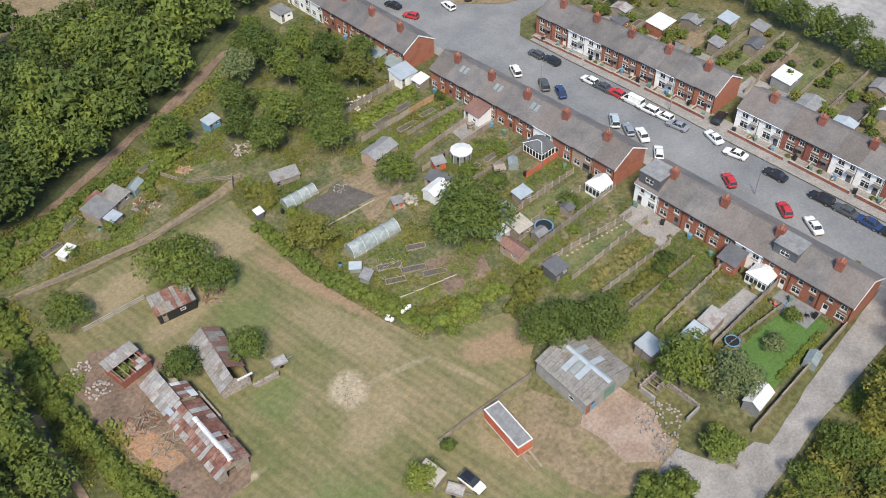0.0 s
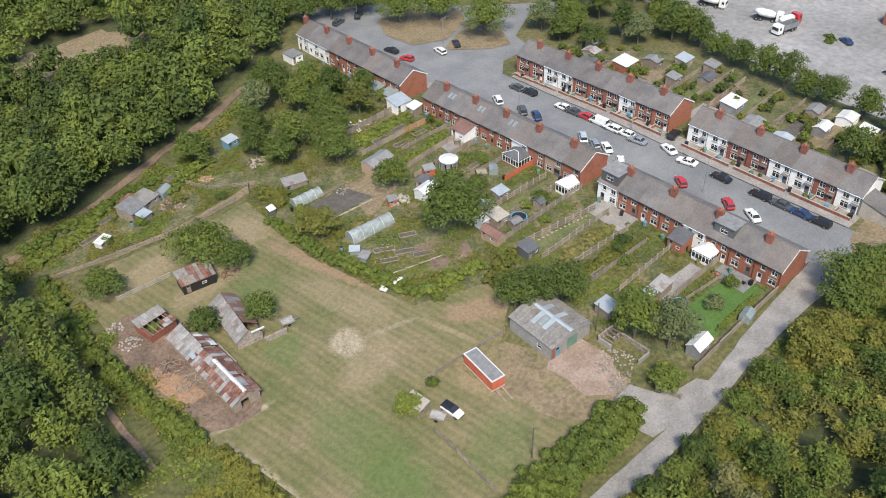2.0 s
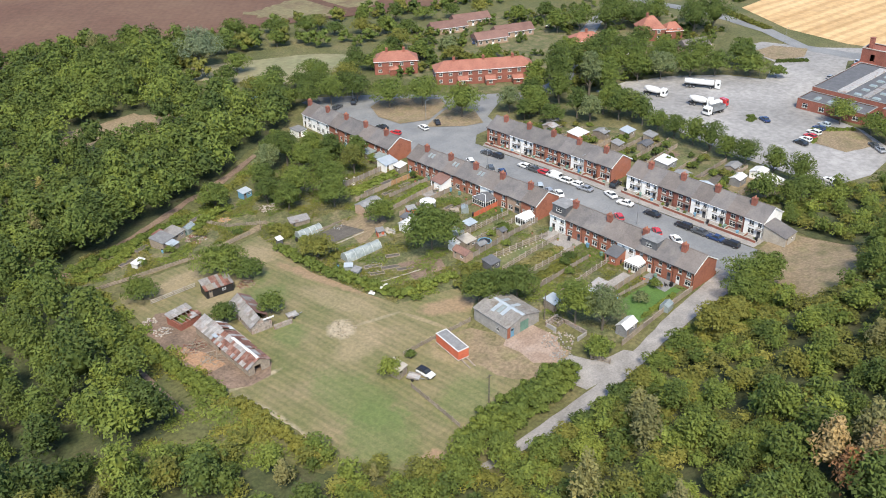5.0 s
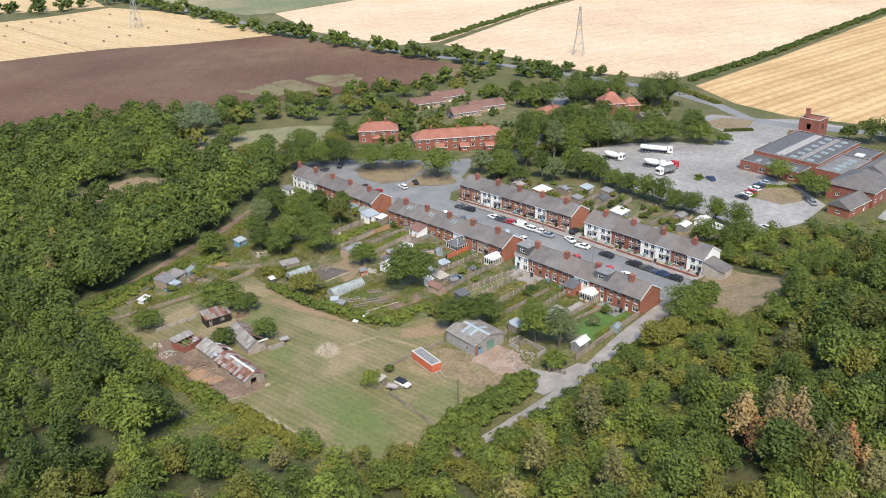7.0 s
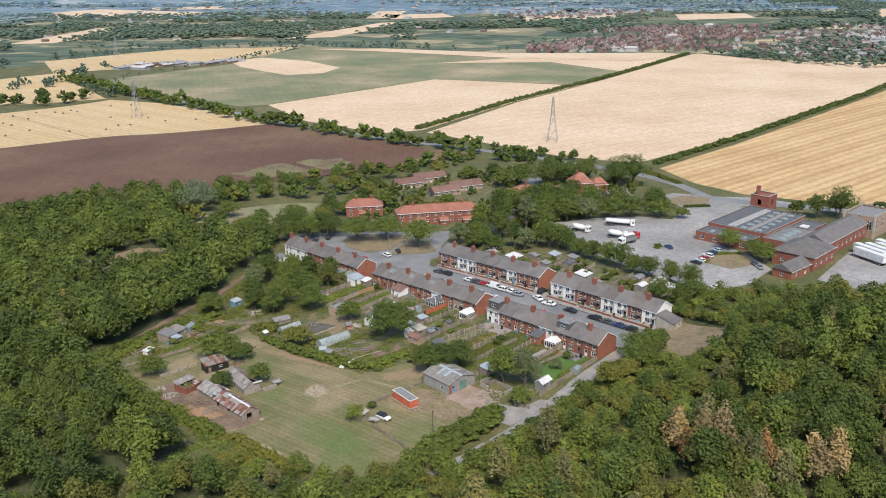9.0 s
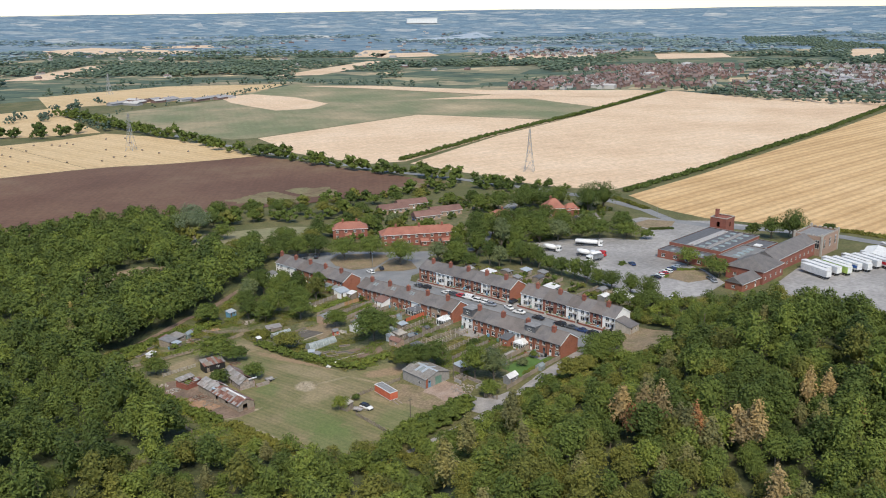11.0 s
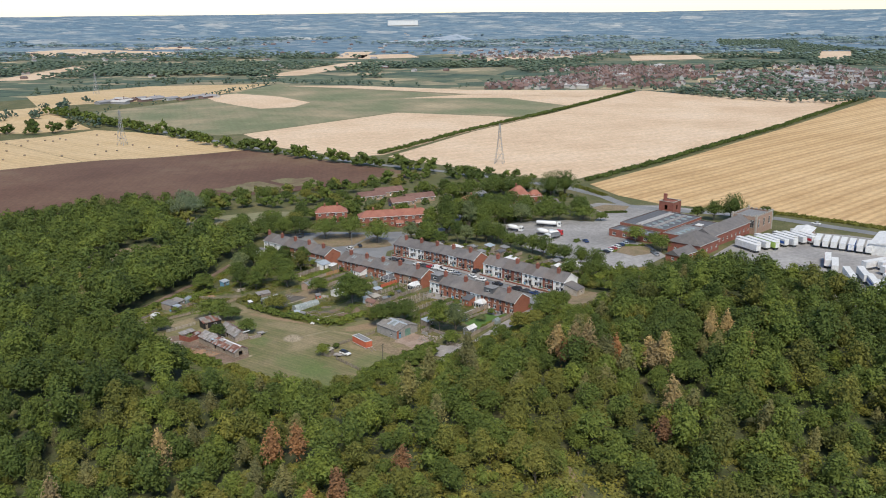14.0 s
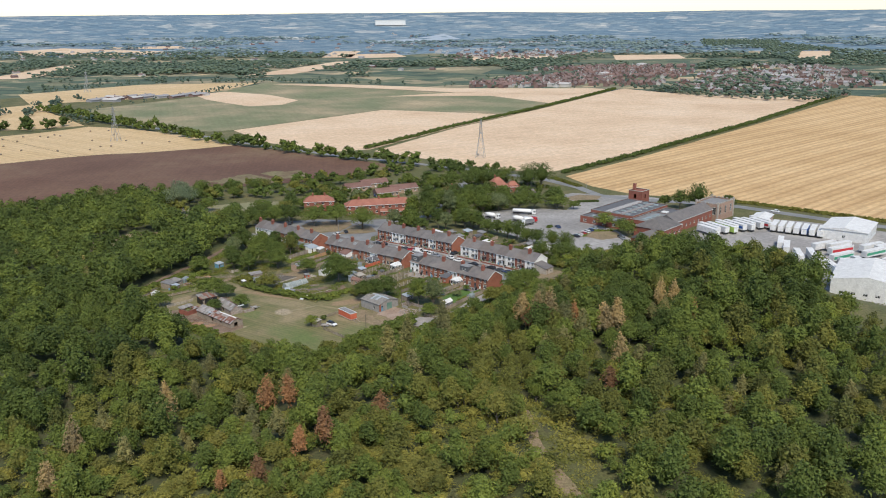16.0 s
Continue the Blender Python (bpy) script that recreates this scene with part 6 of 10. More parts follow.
# ---- sheds, glasshouses and garden things ----
def shed(name, x, y, w, d, h, wall, roof, rz, label, category="shed", pitch="mono", rise=0.5, door="-y", window=True, doormat="wood", z=None):
    """A small timber or block building, w along its x, d along its y."""
    zb = gz(x, y) if z is None else z
    root = thing(name, x, y, zb + 0.1, rz, label, category)
    g = Geo()
    ops = [(w * 0.1, 0.45, w * 0.1 + 0.8, min(2.15, h * 0.95) + 0.35)] if door == "-y" else []
    if window and w > 2.4:
        ops.append((w * 0.58, 1.25, w * 0.58 + min(0.9, w * 0.3), 1.9))
    ops = [o for o in ops if o[3] < h + 0.4]
    wall_face(g, (0, 0, -0.4), (1, 0, 0), w, h + 0.4, ops, 0.06)
    wall_face(g, (w, 0, -0.4), (0, 1, 0), d, h + 0.4, [])
    wall_face(g, (w, d, -0.4), (-1, 0, 0), w, h + 0.4, [])
    wall_face(g, (0, d, -0.4), (0, -1, 0), d, h + 0.4, [])
    g.add([(0.01, 0.01, -0.3), (w - 0.01, 0.01, -0.3), (w - 0.01, d - 0.01, -0.3), (0.01, d - 0.01, -0.3)], [(0, 1, 2, 3)])
    o = 0.18
    rg = Geo()
    if pitch == "mono":
        g.add([(0, 0, h), (0, d, h), (0, d, h + rise)], [(0, 1, 2)])
        g.add([(w, 0, h), (w, d, h), (w, d, h + rise)], [(0, 2, 1)])
        g.add([(0, d, h), (w, d, h), (w, d, h + rise), (0, d, h + rise)], [(0, 1, 2, 3)])
        lo = [(-o, -o, h - 0.03), (w + o, -o, h - 0.03), (w + o, d + o, h + rise + 0.03), (-o, d + o, h + rise + 0.03)]
        rg.hexa(lo, [(a, b, c + 0.09) for a, b, c in lo])
    elif pitch == "flat":
        rg.box(-o, -o, h, w + o, d + o, h + 0.12)
    else:
        for ya, yb in ((-o, d / 2), (d + o, d / 2)):
            za = h - rise * o / (d / 2)
            lo = [(-o, ya, za), (w + o, ya, za), (w + o, yb, h + rise), (-o, yb, h + rise)]
            if ya > yb:
                lo.reverse()
            rg.hexa(lo, [(a, b, c + 0.08) for a, b, c in lo])
        for xx in (0, w):
            g.add([(xx, 0, h), (xx, d, h), (xx, d / 2, h + rise)], [(0, 1, 2)])
    part("wall", g, M[wall], root)
    part("roof", rg, M[roof], root)
    for a, b, c, e in ops:
        if b < 0.5:
            door_part(root, (a, 0, b - 0.4), (1, 0, 0), c - a, e - b, doormat, False)
        else:
            window_part(root, (a, 0, b - 0.4), (1, 0, 0), c - a, e - b, "", 0, False)
    return root


def bars(g, pts, r=0.035):
    for a, b in pts:
        g.tube(a, b, r, r, 4)


def greenhouse(x, y, w, d, rz, label, h=1.5, rise=0.7, frame="steel", mat="clear"):
    root = thing("greenhouse", x, y, gz(x, y) + 0.1, rz, label, "greenhouse")
    g = Geo()
    n = max(2, round(d / 0.7))
    for i in range(n + 1):
        yy = d * i / n
        bars(g, [((0, yy, 0), (0, yy, h)), ((w, yy, 0), (w, yy, h)), ((0, yy, h), (w / 2, yy, h + rise)), ((w, yy, h), (w / 2, yy, h + rise))], 0.03)
    bars(g, [((0, 0, h), (0, d, h)), ((w, 0, h), (w, d, h)), ((w / 2, 0, h + rise), (w / 2, d, h + rise)), ((0, 0, 0.05), (0, d, 0.05)), ((w, 0, 0.05), (w, d, 0.05))], 0.04)
    part("frame", g, M[frame], root)
    for i in range(n):
        a, b = d * i / n + 0.03, d * (i + 1) / n - 0.03
        for quad in ([(0, a, 0.05), (0, b, 0.05), (0, b, h), (0, a, h)], [(w, a, 0.05), (w, b, 0.05), (w, b, h), (w, a, h)], [(0, a, h), (0, b, h), (w / 2, b, h + rise), (w / 2, a, h + rise)], [(w, a, h), (w, b, h), (w / 2, b, h + rise), (w / 2, a, h + rise)]):
            part("pane", Geo().hexa(quad, [(p + 0.012, q, r + 0.012) for p, q, r in quad]), M[mat], root)
    for yy in (0.0, d):
        end = [(0, yy, 0.05), (w, yy, 0.05), (w, yy, h), (w / 2, yy, h + rise), (0, yy, h)]
        part("end_pane", Geo().hexa(end, [(p, q + 0.012, r) for p, q, r in end]), M[mat], root)
    return root


def polytunnel(x, y, L, w, h, rz, label):
    """A hooped tunnel of cloudy polythene, its length along its x."""
    root = thing("polytunnel", x, y, gz(x, y) + 0.08, rz, label, "polytunnel")
    m = 12
    arc = [(math.cos(math.pi * i / m) * w / 2, math.sin(math.pi * i / m) * h) for i in range(m + 1)]
    g = Geo()
    n = 8
    rows = [[(L * k / n, a * (1 + 0.015 * (k % 2)), b * (1 - 0.03 * (k % 2))) for a, b in arc] for k in range(n + 1)]
    V = [p for r in rows for p in r]
    g.add(V, [(k * (m + 1) + i, (k + 1) * (m + 1) + i, (k + 1) * (m + 1) + i + 1, k * (m + 1) + i + 1) for k in range(n) for i in range(m)])
    part("cover", g, M["poly"], root, smooth=True)
    for xx in (0.0, L):
        part("end_sheet", Geo().hexa([(xx, a, b) for a, b in arc], [(xx + 0.02, a, b) for a, b in arc]), M["poly"], root)
    for k in range(0, n + 1, 2):
        hg = Geo()
        for (a, b), (c, d) in zip(arc, arc[1:]):
            hg.tube((L * k / n, a * 1.02, b * 1.02), (L * k / n, c * 1.02, d * 1.02), 0.035, 0.035, 4)
        part("hoop", hg, M["white"], root)
    return root


def conservatory(x, y, w, d, rz, label, roof="white", h=2.1, rise=0.9):
    """Glazed room against a house wall at its +y side, with a hipped roof."""
    root = thing("conservatory", x, y, gz(x, y) + 0.1, rz, label, "conservatory")
    part("base_wall", Geo().box(0, 0, -0.5, w, d, 0.45), M["brick" if roof != "white" else "render"], root)
    g = Geo()
    n, m = max(3, round(w / 0.75)), max(2, round(d / 0.8))
    cols = [(w * i / n, 0) for i in range(n + 1)] + [(0, d * j / m) for j in range(1, m + 1)] + [(w, d * j / m) for j in range(1, m + 1)]
    for a, b in cols:
        g.box(a - 0.05, b - 0.05, 0.45, a + 0.05, b + 0.05, h)
    for z in (0.45, h - 0.4, h - 0.08):
        g.box(-0.06, -0.06, z, w + 0.06, 0.06, z + 0.08).box(-0.06, 0.06, z, 0.06, d, z + 0.08).box(w - 0.06, 0.06, z, w + 0.06, d, z + 0.08)
    part("frame", g, M["upvc"], root)
    for i in range(n):
        part("pane", Geo().box(w * i / n + 0.05, 0, 0.53, w * (i + 1) / n - 0.05, 0.02, h), M["glass"], root)
    for j in range(m):
        for xx in (0, w - 0.02):
            part("pane", Geo().box(xx, d * j / m + 0.05, 0.53, xx + 0.02, d * (j + 1) / m - 0.05, h), M["glass"], root)
    o = 0.15
    A = [(-o, -o, h), (w + o, -o, h), (w + o, d, h), (-o, d, h)]
    t1, t2 = (w * 0.5 - w * 0.12, d * 0.5, h + rise), (w * 0.5 + w * 0.12, d * 0.5, h + rise)
    e1, e2 = (w * 0.38, d, h + rise), (w * 0.62, d, h + rise)
    rg = Geo()
    rg.add(A + [t1, t2, e1, e2], [(0, 1, 5, 4), (1, 2, 7, 5), (3, 0, 4, 6), (4, 5, 7, 6), (2, 3, 6, 7), (3, 2, 1, 0)])
    part("roof", rg, M[roof], root)
    for a, b in ((A[0], t1), (A[1], t2), (t1, t2)):
        part("roof_bar", Geo().tube(a, b, 0.06, 0.06, 5), M["upvc"], root)
    return root


def gazebo(x, y, r, label):
    root = thing("gazebo", x, y, gz(x, y) + 0.1, 0, label, "gazebo")
    n = 10
    ring = lambda rr, z: [(rr * math.cos(6.283 * i / n), rr * math.sin(6.283 * i / n), z) for i in range(n)]
    g = Geo()
    g.hexa(ring(r, 2.0), ring(r * 1.03, 2.25))
    g.hexa(ring(r * 1.03, 2.25), ring(0.25, 2.75))
    part("canopy", g, M["white"], root)
    for i in range(n):
        a = 6.283 * i / n
        p = (r * 0.95 * math.cos(a), r * 0.95 * math.sin(a))
        part("post", Geo().tube((*p, 0), (*p, 2.05), 0.04, 0.04, 5), M["white"], root)
        q = (r * 0.96 * math.cos(a + 0.4), r * 0.96 * math.sin(a + 0.4))
        part("curtain", Geo().hexa([(*p, 0.1), (*q, 0.1), (q[0] * 0.98, q[1] * 0.98, 0.1), (p[0] * 0.98, p[1] * 0.98, 0.1)], [(*p, 2.0), (*q, 2.0), (q[0] * 0.98, q[1] * 0.98, 2.0), (p[0] * 0.98, p[1] * 0.98, 2.0)]), M["felt"], root)
    return root


def trampoline(x, y, r, label):
    root = thing("trampoline", x, y, gz(x, y) + 0.1, 0, label, "trampoline")
    n = 16
    ring = lambda rr, z: [(rr * math.cos(6.283 * i / n), rr * math.sin(6.283 * i / n), z) for i in range(n)]
    part("mat", Geo().hexa(ring(r * 0.86, 0.72), ring(r * 0.86, 0.75)), M["black"], root)
    g = Geo()
    a, b, c, d = ring(r * 0.85, 0.76), ring(r, 0.76), ring(r, 0.82), ring(r * 0.85, 0.82)
    g.add(a + b + c + d, [f for i in range(n) for j in [(i + 1) % n] for f in ((n + i, n + j, 2 * n + j, 2 * n + i), (2 * n + i, 2 * n + j, 3 * n + j, 3 * n + i), (3 * n + i, 3 * n + j, j, i), (i, j, n + j, n + i))])
    part("pad", g, M["blue_paint"], root)
    for i in range(0, n, 4):
        p = ring(r, 0)[i]
        part("leg", Geo().tube(p, (p[0], p[1], 0.78), 0.04, 0.04, 5), M["steel"], root)
    for i in range(0, n, 3):
        p = ring(r, 0.8)[i]
        part("net_pole", Geo().tube(p, (p[0], p[1], 2.5), 0.03, 0.03, 5), M["black"], root)
    return root


# near terrace gardens
conservatory(96.2, 38.0, 3.6, 3.0, -90, "white conservatory with a pale roof on the house back", "white")
shed("extension", 95.6, 43.0, 3.2, 3.3, 2.3, "brick", "dark_felt", -90, "brick lean-to extension with a dark felt roof", "extension", rise=0.9)
conservatory(94.6, 69.6, 3.2, 3.4, -90, "white octagonal conservatory with a pale roof", "white", 2.2, 1.0)
conservatory(95.4, 85.4, 4.6, 3.5, -90, "conservatory with white frames and a grey roof", "dark_felt", 2.2, 0.8)
shed("extension", 95.4, 101.6, 4.2, 3.5, 2.3, "render", "pantile", -90, "white extension with a reddish pitched roof", "extension", rise=1.1)
shed("garden_shed", 83.2, 37.7, 2.4, 3.4, 1.9, "wood", "zinc", -90, "garden shed with a grey corrugated roof", pitch="mono")
shed("garden_shed", 79.3, 38.0, 2.3, 3.4, 1.8, "wood", "pale_sheet", -90, "garden shed with a pale blue sheet roof", pitch="mono", rise=0.3)
shed("garden_shed", 73.2, 38.6, 3.0, 2.9, 1.9, "wood", "pale_sheet", 0, "garden shed with a pale flat roof", pitch="mono", rise=0.3)
greenhouse(88.0, 22.9, 1.9, 2.6, -80, "small glass greenhouse on the lawn edge", 1.3, 0.6)
shed("summer_house", 76.2, 22.5, 4.0, 2.4, 2.0, "felt", "white", 4, "pale summer house with a white sheet roof", "summer house", "gable", 0.8)
shed("garden_shed", 75.2, 59.0, 3.0, 2.8, 1.9, "dark_felt", "dark_felt", 0, "dark shed with a blue-grey felt roof", pitch="mono", rise=0.3)
shed("brick_outbuilding", 74.0, 70.3, 4.4, 2.4, 2.0, "pale_brick", "pantile", -90, "small brick outbuilding with a red tiled roof", "outbuilding", "gable", 0.8)
shed("garden_shed", 77.8, 69.6, 3.2, 3.0, 2.0, "wood", "stone", 0, "timber shed with a pale board roof", pitch="mono", rise=0.4)
shed("garden_shed", 79.6, 66.8, 2.2, 1.8, 1.6, "wood", "felt", 0, "small timber shed with a grey felt roof", pitch="gable", rise=0.4)
shed("garden_shed", 75.6, 71.6, 2.0, 2.0, 1.8, "white", "white", 0, "small plain white shed", pitch="mono", rise=0.3)
shed("garden_shed", 84.0, 75.2, 2.8, 2.2, 1.9, "wood", "pale_sheet", 0, "timber shed with a pale blue felt roof", pitch="mono", rise=0.3)
greenhouse(80.6, 75.4, 2.0, 2.4, 0, "small glass greenhouse among the gardens", 1.3, 0.6)
shed("garden_shed", 87.6, 67.4, 1.6, 2.0, 1.6, "wood", "dark_felt", 0, "small grey felted shed", pitch="gable", rise=0.4)
trampoline(82.8, 68.6, 1.7, "round trampoline with a blue pad and black mat")
trampoline(84.4, 32.2, 1.2, "small round trampoline with a blue pad")
gazebo(86.2, 92.6, 2.1, "round white garden gazebo with open curtains")
shed("marquee", 74.4, 87.0, 4.2, 2.8, 2.0, "white", "white", 8, "white sheeted storage tent", "tent", "gable", 0.6, window=False, doormat="upvc")
shed("garage", 76.4, 92.0, 4.4, 2.8, 2.0, "pale_brick", "dark_felt", -70, "low block garage with a flat grey roof", "garage", "flat")
shed("garage", 73.8, 102.8, 6.2, 3.8, 2.1, "pale_brick", "felt", 8, "block garage with a pale cement roof", "garage", "gable", 0.7)
shed("garden_shed", 86.6, 84.0, 1.8, 2.0, 1.7, "wood", "wood", -30, "small old weathered timber shed", pitch="gable", rise=0.4)
greenhouse(89.6, 83.6, 1.8, 2.4, -40, "small leaning glass greenhouse", 1.2, 0.5)
shed("garden_shed", 80.4, 93.5, 2.2, 1.8, 1.7, "red_paint", "felt", -20, "small red-brown timber shed", pitch="mono", rise=0.3)
shed("playhouse", 68.6, 91.4, 1.7, 1.5, 1.5, "red_paint", "felt", -20, "small red painted timber hut", "hut", "mono", 0.3)
polytunnel(56.4, 89.0, 9.8, 3.2, 2.1, -4, "long polytunnel of cloudy polythene")
polytunnel(55.8, 107.6, 6.6, 2.8, 1.8, -2, "polytunnel of greenish cloudy polythene")
shed("rusty_shed", 57.8, 113.4, 5.0, 2.6, 1.4, "wood", "zinc", -16, "low patched shed with a rusty sheet roof", pitch="mono", rise=0.4)
shed("garden_shed", 58.6, 138.0, 3.0, 2.2, 1.8, "blue_paint", "pale_sheet", 10, "old shed with a blue-grey sheet roof", pitch="mono", rise=0.4)
shed("allotment_shed", 29.4, 127.6, 4.2, 4.4, 1.9, "wood", "felt", 20, "old allotment shed with a grey felt roof", pitch="mono", rise=0.5)
shed("allotment_shed", 33.6, 129.4, 3.6, 4.0, 1.8, "wood", "asbestos", 20, "old allotment shed with a grey sheet roof", pitch="mono", rise=0.4)
shed("allotment_shed", 30.4, 132.6, 3.0, 1.8, 1.6, "wood", "rust", 20, "lean-to shed with a rusty sheet roof", pitch="mono", rise=0.3)
shed("allotment_shed", 30.8, 125.6, 2.4, 2.0, 1.3, "wood", "pale_sheet", 20, "low lean-to with a pale sheet roof", pitch="mono", rise=0.3)
greenhouse(36.8, 132.6, 2.2, 3.4, -60, "glass greenhouse in the allotments", 1.4, 0.7)
shed("cold_frame", 54.2, 81.0, 2.2, 1.5, 0.9, "clear", "felt", 30, "low grey sheeted cold frame", "cold frame", "mono", 0.3, "", False)
shed("cold_frame", 53.6, 85.2, 1.8, 1.2, 1.0, "clear", "pale_sheet", -40, "pale glazed cold frame", "cold frame", "mono", 0.3, "", False)
shed("garden_box", 53.4, 71.6, 1.4, 1.1, 1.1, "felt", "white", -35, "small pale storage box", "box", "mono", 0.2, "", False)
shed("garden_box", 50.4, 108.0, 1.3, 1.2, 1.4, "dark_felt", "white", 0, "small hut with a white roof", "hut", "mono", 0.3, "", False)
for x, y, w, d, m, r in ((146, 61, 5, 4, "felt", "white"), (153, 88, 3, 4, "wood", "felt"), (158, 83, 4, 3, "wood", "pale_sheet"), (146, 92, 5.2, 4.2, "brick", "white"), (151, 42, 4, 3, "felt", "white"), (157, 47, 4, 3, "wood", "felt"), (141, 53, 5, 4, "brick", "felt"), (153, 73, 4, 3, "wood", "dark_felt"), (160, 76, 3.4, 3, "wood", "felt"), (147, 103, 3, 4, "wood", "zinc"), (152, 107, 3, 3, "wood", "felt"), (156, 34, 4, 3.4, "felt", "white"), (159, 40, 4, 3.6, "render", "white"), (148, 79, 3, 2.6, "wood", "felt"), (142, 100, 3, 3, "brick", "dark_felt"), (139.5, 45, 4.4, 4, "brick", "pale_sheet")):
    shed("garden_shed", x, y, w, d, 2.0, m, r, 4, {"white": "back garden shed with a white sheet roof", "pale_sheet": "back garden shed with a pale sheet roof", "zinc": "back garden shed with a grey iron roof"}.get(r, "back garden shed with a grey felt roof"), pitch=("mono", "gable")[int(x) % 2], rise=0.5)
shed("garage", 129.4, 17.6, 5.0, 5.6, 2.3, "stone", "slate", 0, "lean-to garage at the row end", "garage", "mono", 1.4)
shed("extension", 94.0, 119.2, 4.6, 3.8, 2.2, "render", "pale_sheet", 0, "lean-to with a grey glazed roof", "extension", "mono", 0.7)
shed("extension", 96.2, 128.0, 3.6, 2.6, 2.1, "wood", "clear", -90, "timber lean-to with a clear sheet roof", "lean-to", rise=0.5)
shed("extension", 96.2, 133.5, 4.0, 2.6, 2.1, "wood", "clear", -90, "timber lean-to with a clear sheet roof", "lean-to", rise=0.5)
shed("extension", 96.0, 118.0, 2.6, 2.6, 2.0, "wood", "white", -90, "small timber white-roofed lean-to", "lean-to", rise=0.5)
shed("outbuilding", 92, 160, 3.4, 4.4, 2.1, "render", "felt", 0, "small white outbuilding with a flat grey roof", "outbuilding", "flat")


def patio_set(x, y, label):
    root = thing("garden_table", x, y, gz(x, y) + 0.14, 0, label, "table")
    part("tabletop", Geo().box(-0.7, -0.45, 0.68, 0.7, 0.45, 0.74), M["wood"], root)
    for a in (-0.6, 0.6):
        for b in (-0.36, 0.36):
            part("leg", Geo().box(a - 0.04, b - 0.04, 0, a + 0.04, b + 0.04, 0.68), M["wood"], root)


def garden_chair(x, y, rz, mat, label):
    root = thing("garden_chair", x, y, gz(x, y) + 0.14, rz, label, "chair", "garden chairs")
    part("seat", Geo().box(-0.25, -0.25, 0.4, 0.25, 0.25, 0.45), M[mat], root)
    part("backrest", Geo().hexa([(-0.25, 0.22, 0.45), (0.25, 0.22, 0.45), (0.25, 0.27, 0.45), (-0.25, 0.27, 0.45)], [(-0.22, 0.34, 0.95), (0.22, 0.34, 0.95), (0.22, 0.38, 0.95), (-0.22, 0.38, 0.95)]), M[mat], root)
    for a in (-0.22, 0.22):
        for b in (-0.22, 0.22):
            part("leg", Geo().box(a - 0.03, b - 0.03, 0, a + 0.03, b + 0.03, 0.4), M[mat], root)


patio_set(94.5, 98.6, "dark timber garden table on the patio")
for a, b, r in ((93.6, 98.2, 80), (95.4, 98.9, -90), (94.5, 99.5, 0)):
    garden_chair(a, b, r, "wood", "timber garden chair at the patio table")
garden_chair(95.2, 31.8, 40, "red_paint", "bright red plastic garden chair")
garden_chair(96.2, 30.9, 200, "blue_paint", "turquoise plastic garden chair")
garden_chair(96.6, 27.2, 60, "black", "black metal garden chair")
garden_chair(97.2, 26.4, 150, "black", "black metal garden chair")
for a, b in ((77.4, 61.6), (78.4, 61.2), (77.9, 60.6)):
    garden_chair(a, b, a * 77, "black", "black garden chair beside the dark shed")
for i in range(12):
    x, y = 81 + i * 1.05, 61.6 - i * 0.17
    st = thing("stepping_stone", x, y, gz(x, y) + 0.13, 8 * i, "pale concrete stepping stone in a lawn", "stepping stone", "stepping stones")
    part("slab", shared(("slab",), lambda: Geo().hexa([(0.22 * math.cos(k), 0.22 * math.sin(k), 0) for k in range(6)], [(0.2 * math.cos(k), 0.2 * math.sin(k), 0.05) for k in range(6)]), M["stone"]), None, st)


def water_butt(x, y, mat, label):
    root = thing("water_butt", x, y, gz(x, y) + 0.1, 0, label, "water butt")
    g = Geo()
    g.tube((0, 0, 0), (0, 0, 0.5), 0.28, 0.36, 10)
    g.tube((0, 0, 0.5), (0, 0, 0.95), 0.36, 0.3, 10)
    part("barrel", g, M[mat], root)
    part("lid", Geo().tube((0, 0, 0.95), (0, 0, 1.0), 0.32, 0.3, 10), M["black"], root)


def wheelie_bin(x, y, rz, mat):
    root = thing("wheelie_bin", x, y, gz(x, y) + 0.14, rz, {"black": "black", "green_paint": "green", "blue_paint": "blue"}[mat] + " plastic wheeled bin beside a house", "bin", "wheeled bins")
    part("body", Geo().hexa([(-0.22, -0.25, 0.05), (0.22, -0.25, 0.05), (0.22, 0.25, 0.05), (-0.22, 0.25, 0.05)], [(-0.29, -0.33, 0.98), (0.29, -0.33, 0.98), (0.29, 0.35, 0.98), (-0.29, 0.35, 0.98)]), M[mat], root)
    part("lid", Geo().hexa([(-0.31, -0.36, 0.98), (0.31, -0.36, 0.98), (0.31, 0.38, 0.98), (-0.31, 0.38, 0.98)], [(-0.27, -0.3, 1.04), (0.27, -0.3, 1.04), (0.27, 0.36, 1.1), (-0.27, 0.36, 1.1)]), M[mat], root)
    for a in (-0.24, 0.24):
        part("wheel", Geo().tube((a - 0.03, 0.32, 0.1), (a + 0.03, 0.32, 0.1), 0.1, 0.1, 8), M["tyre"], root)


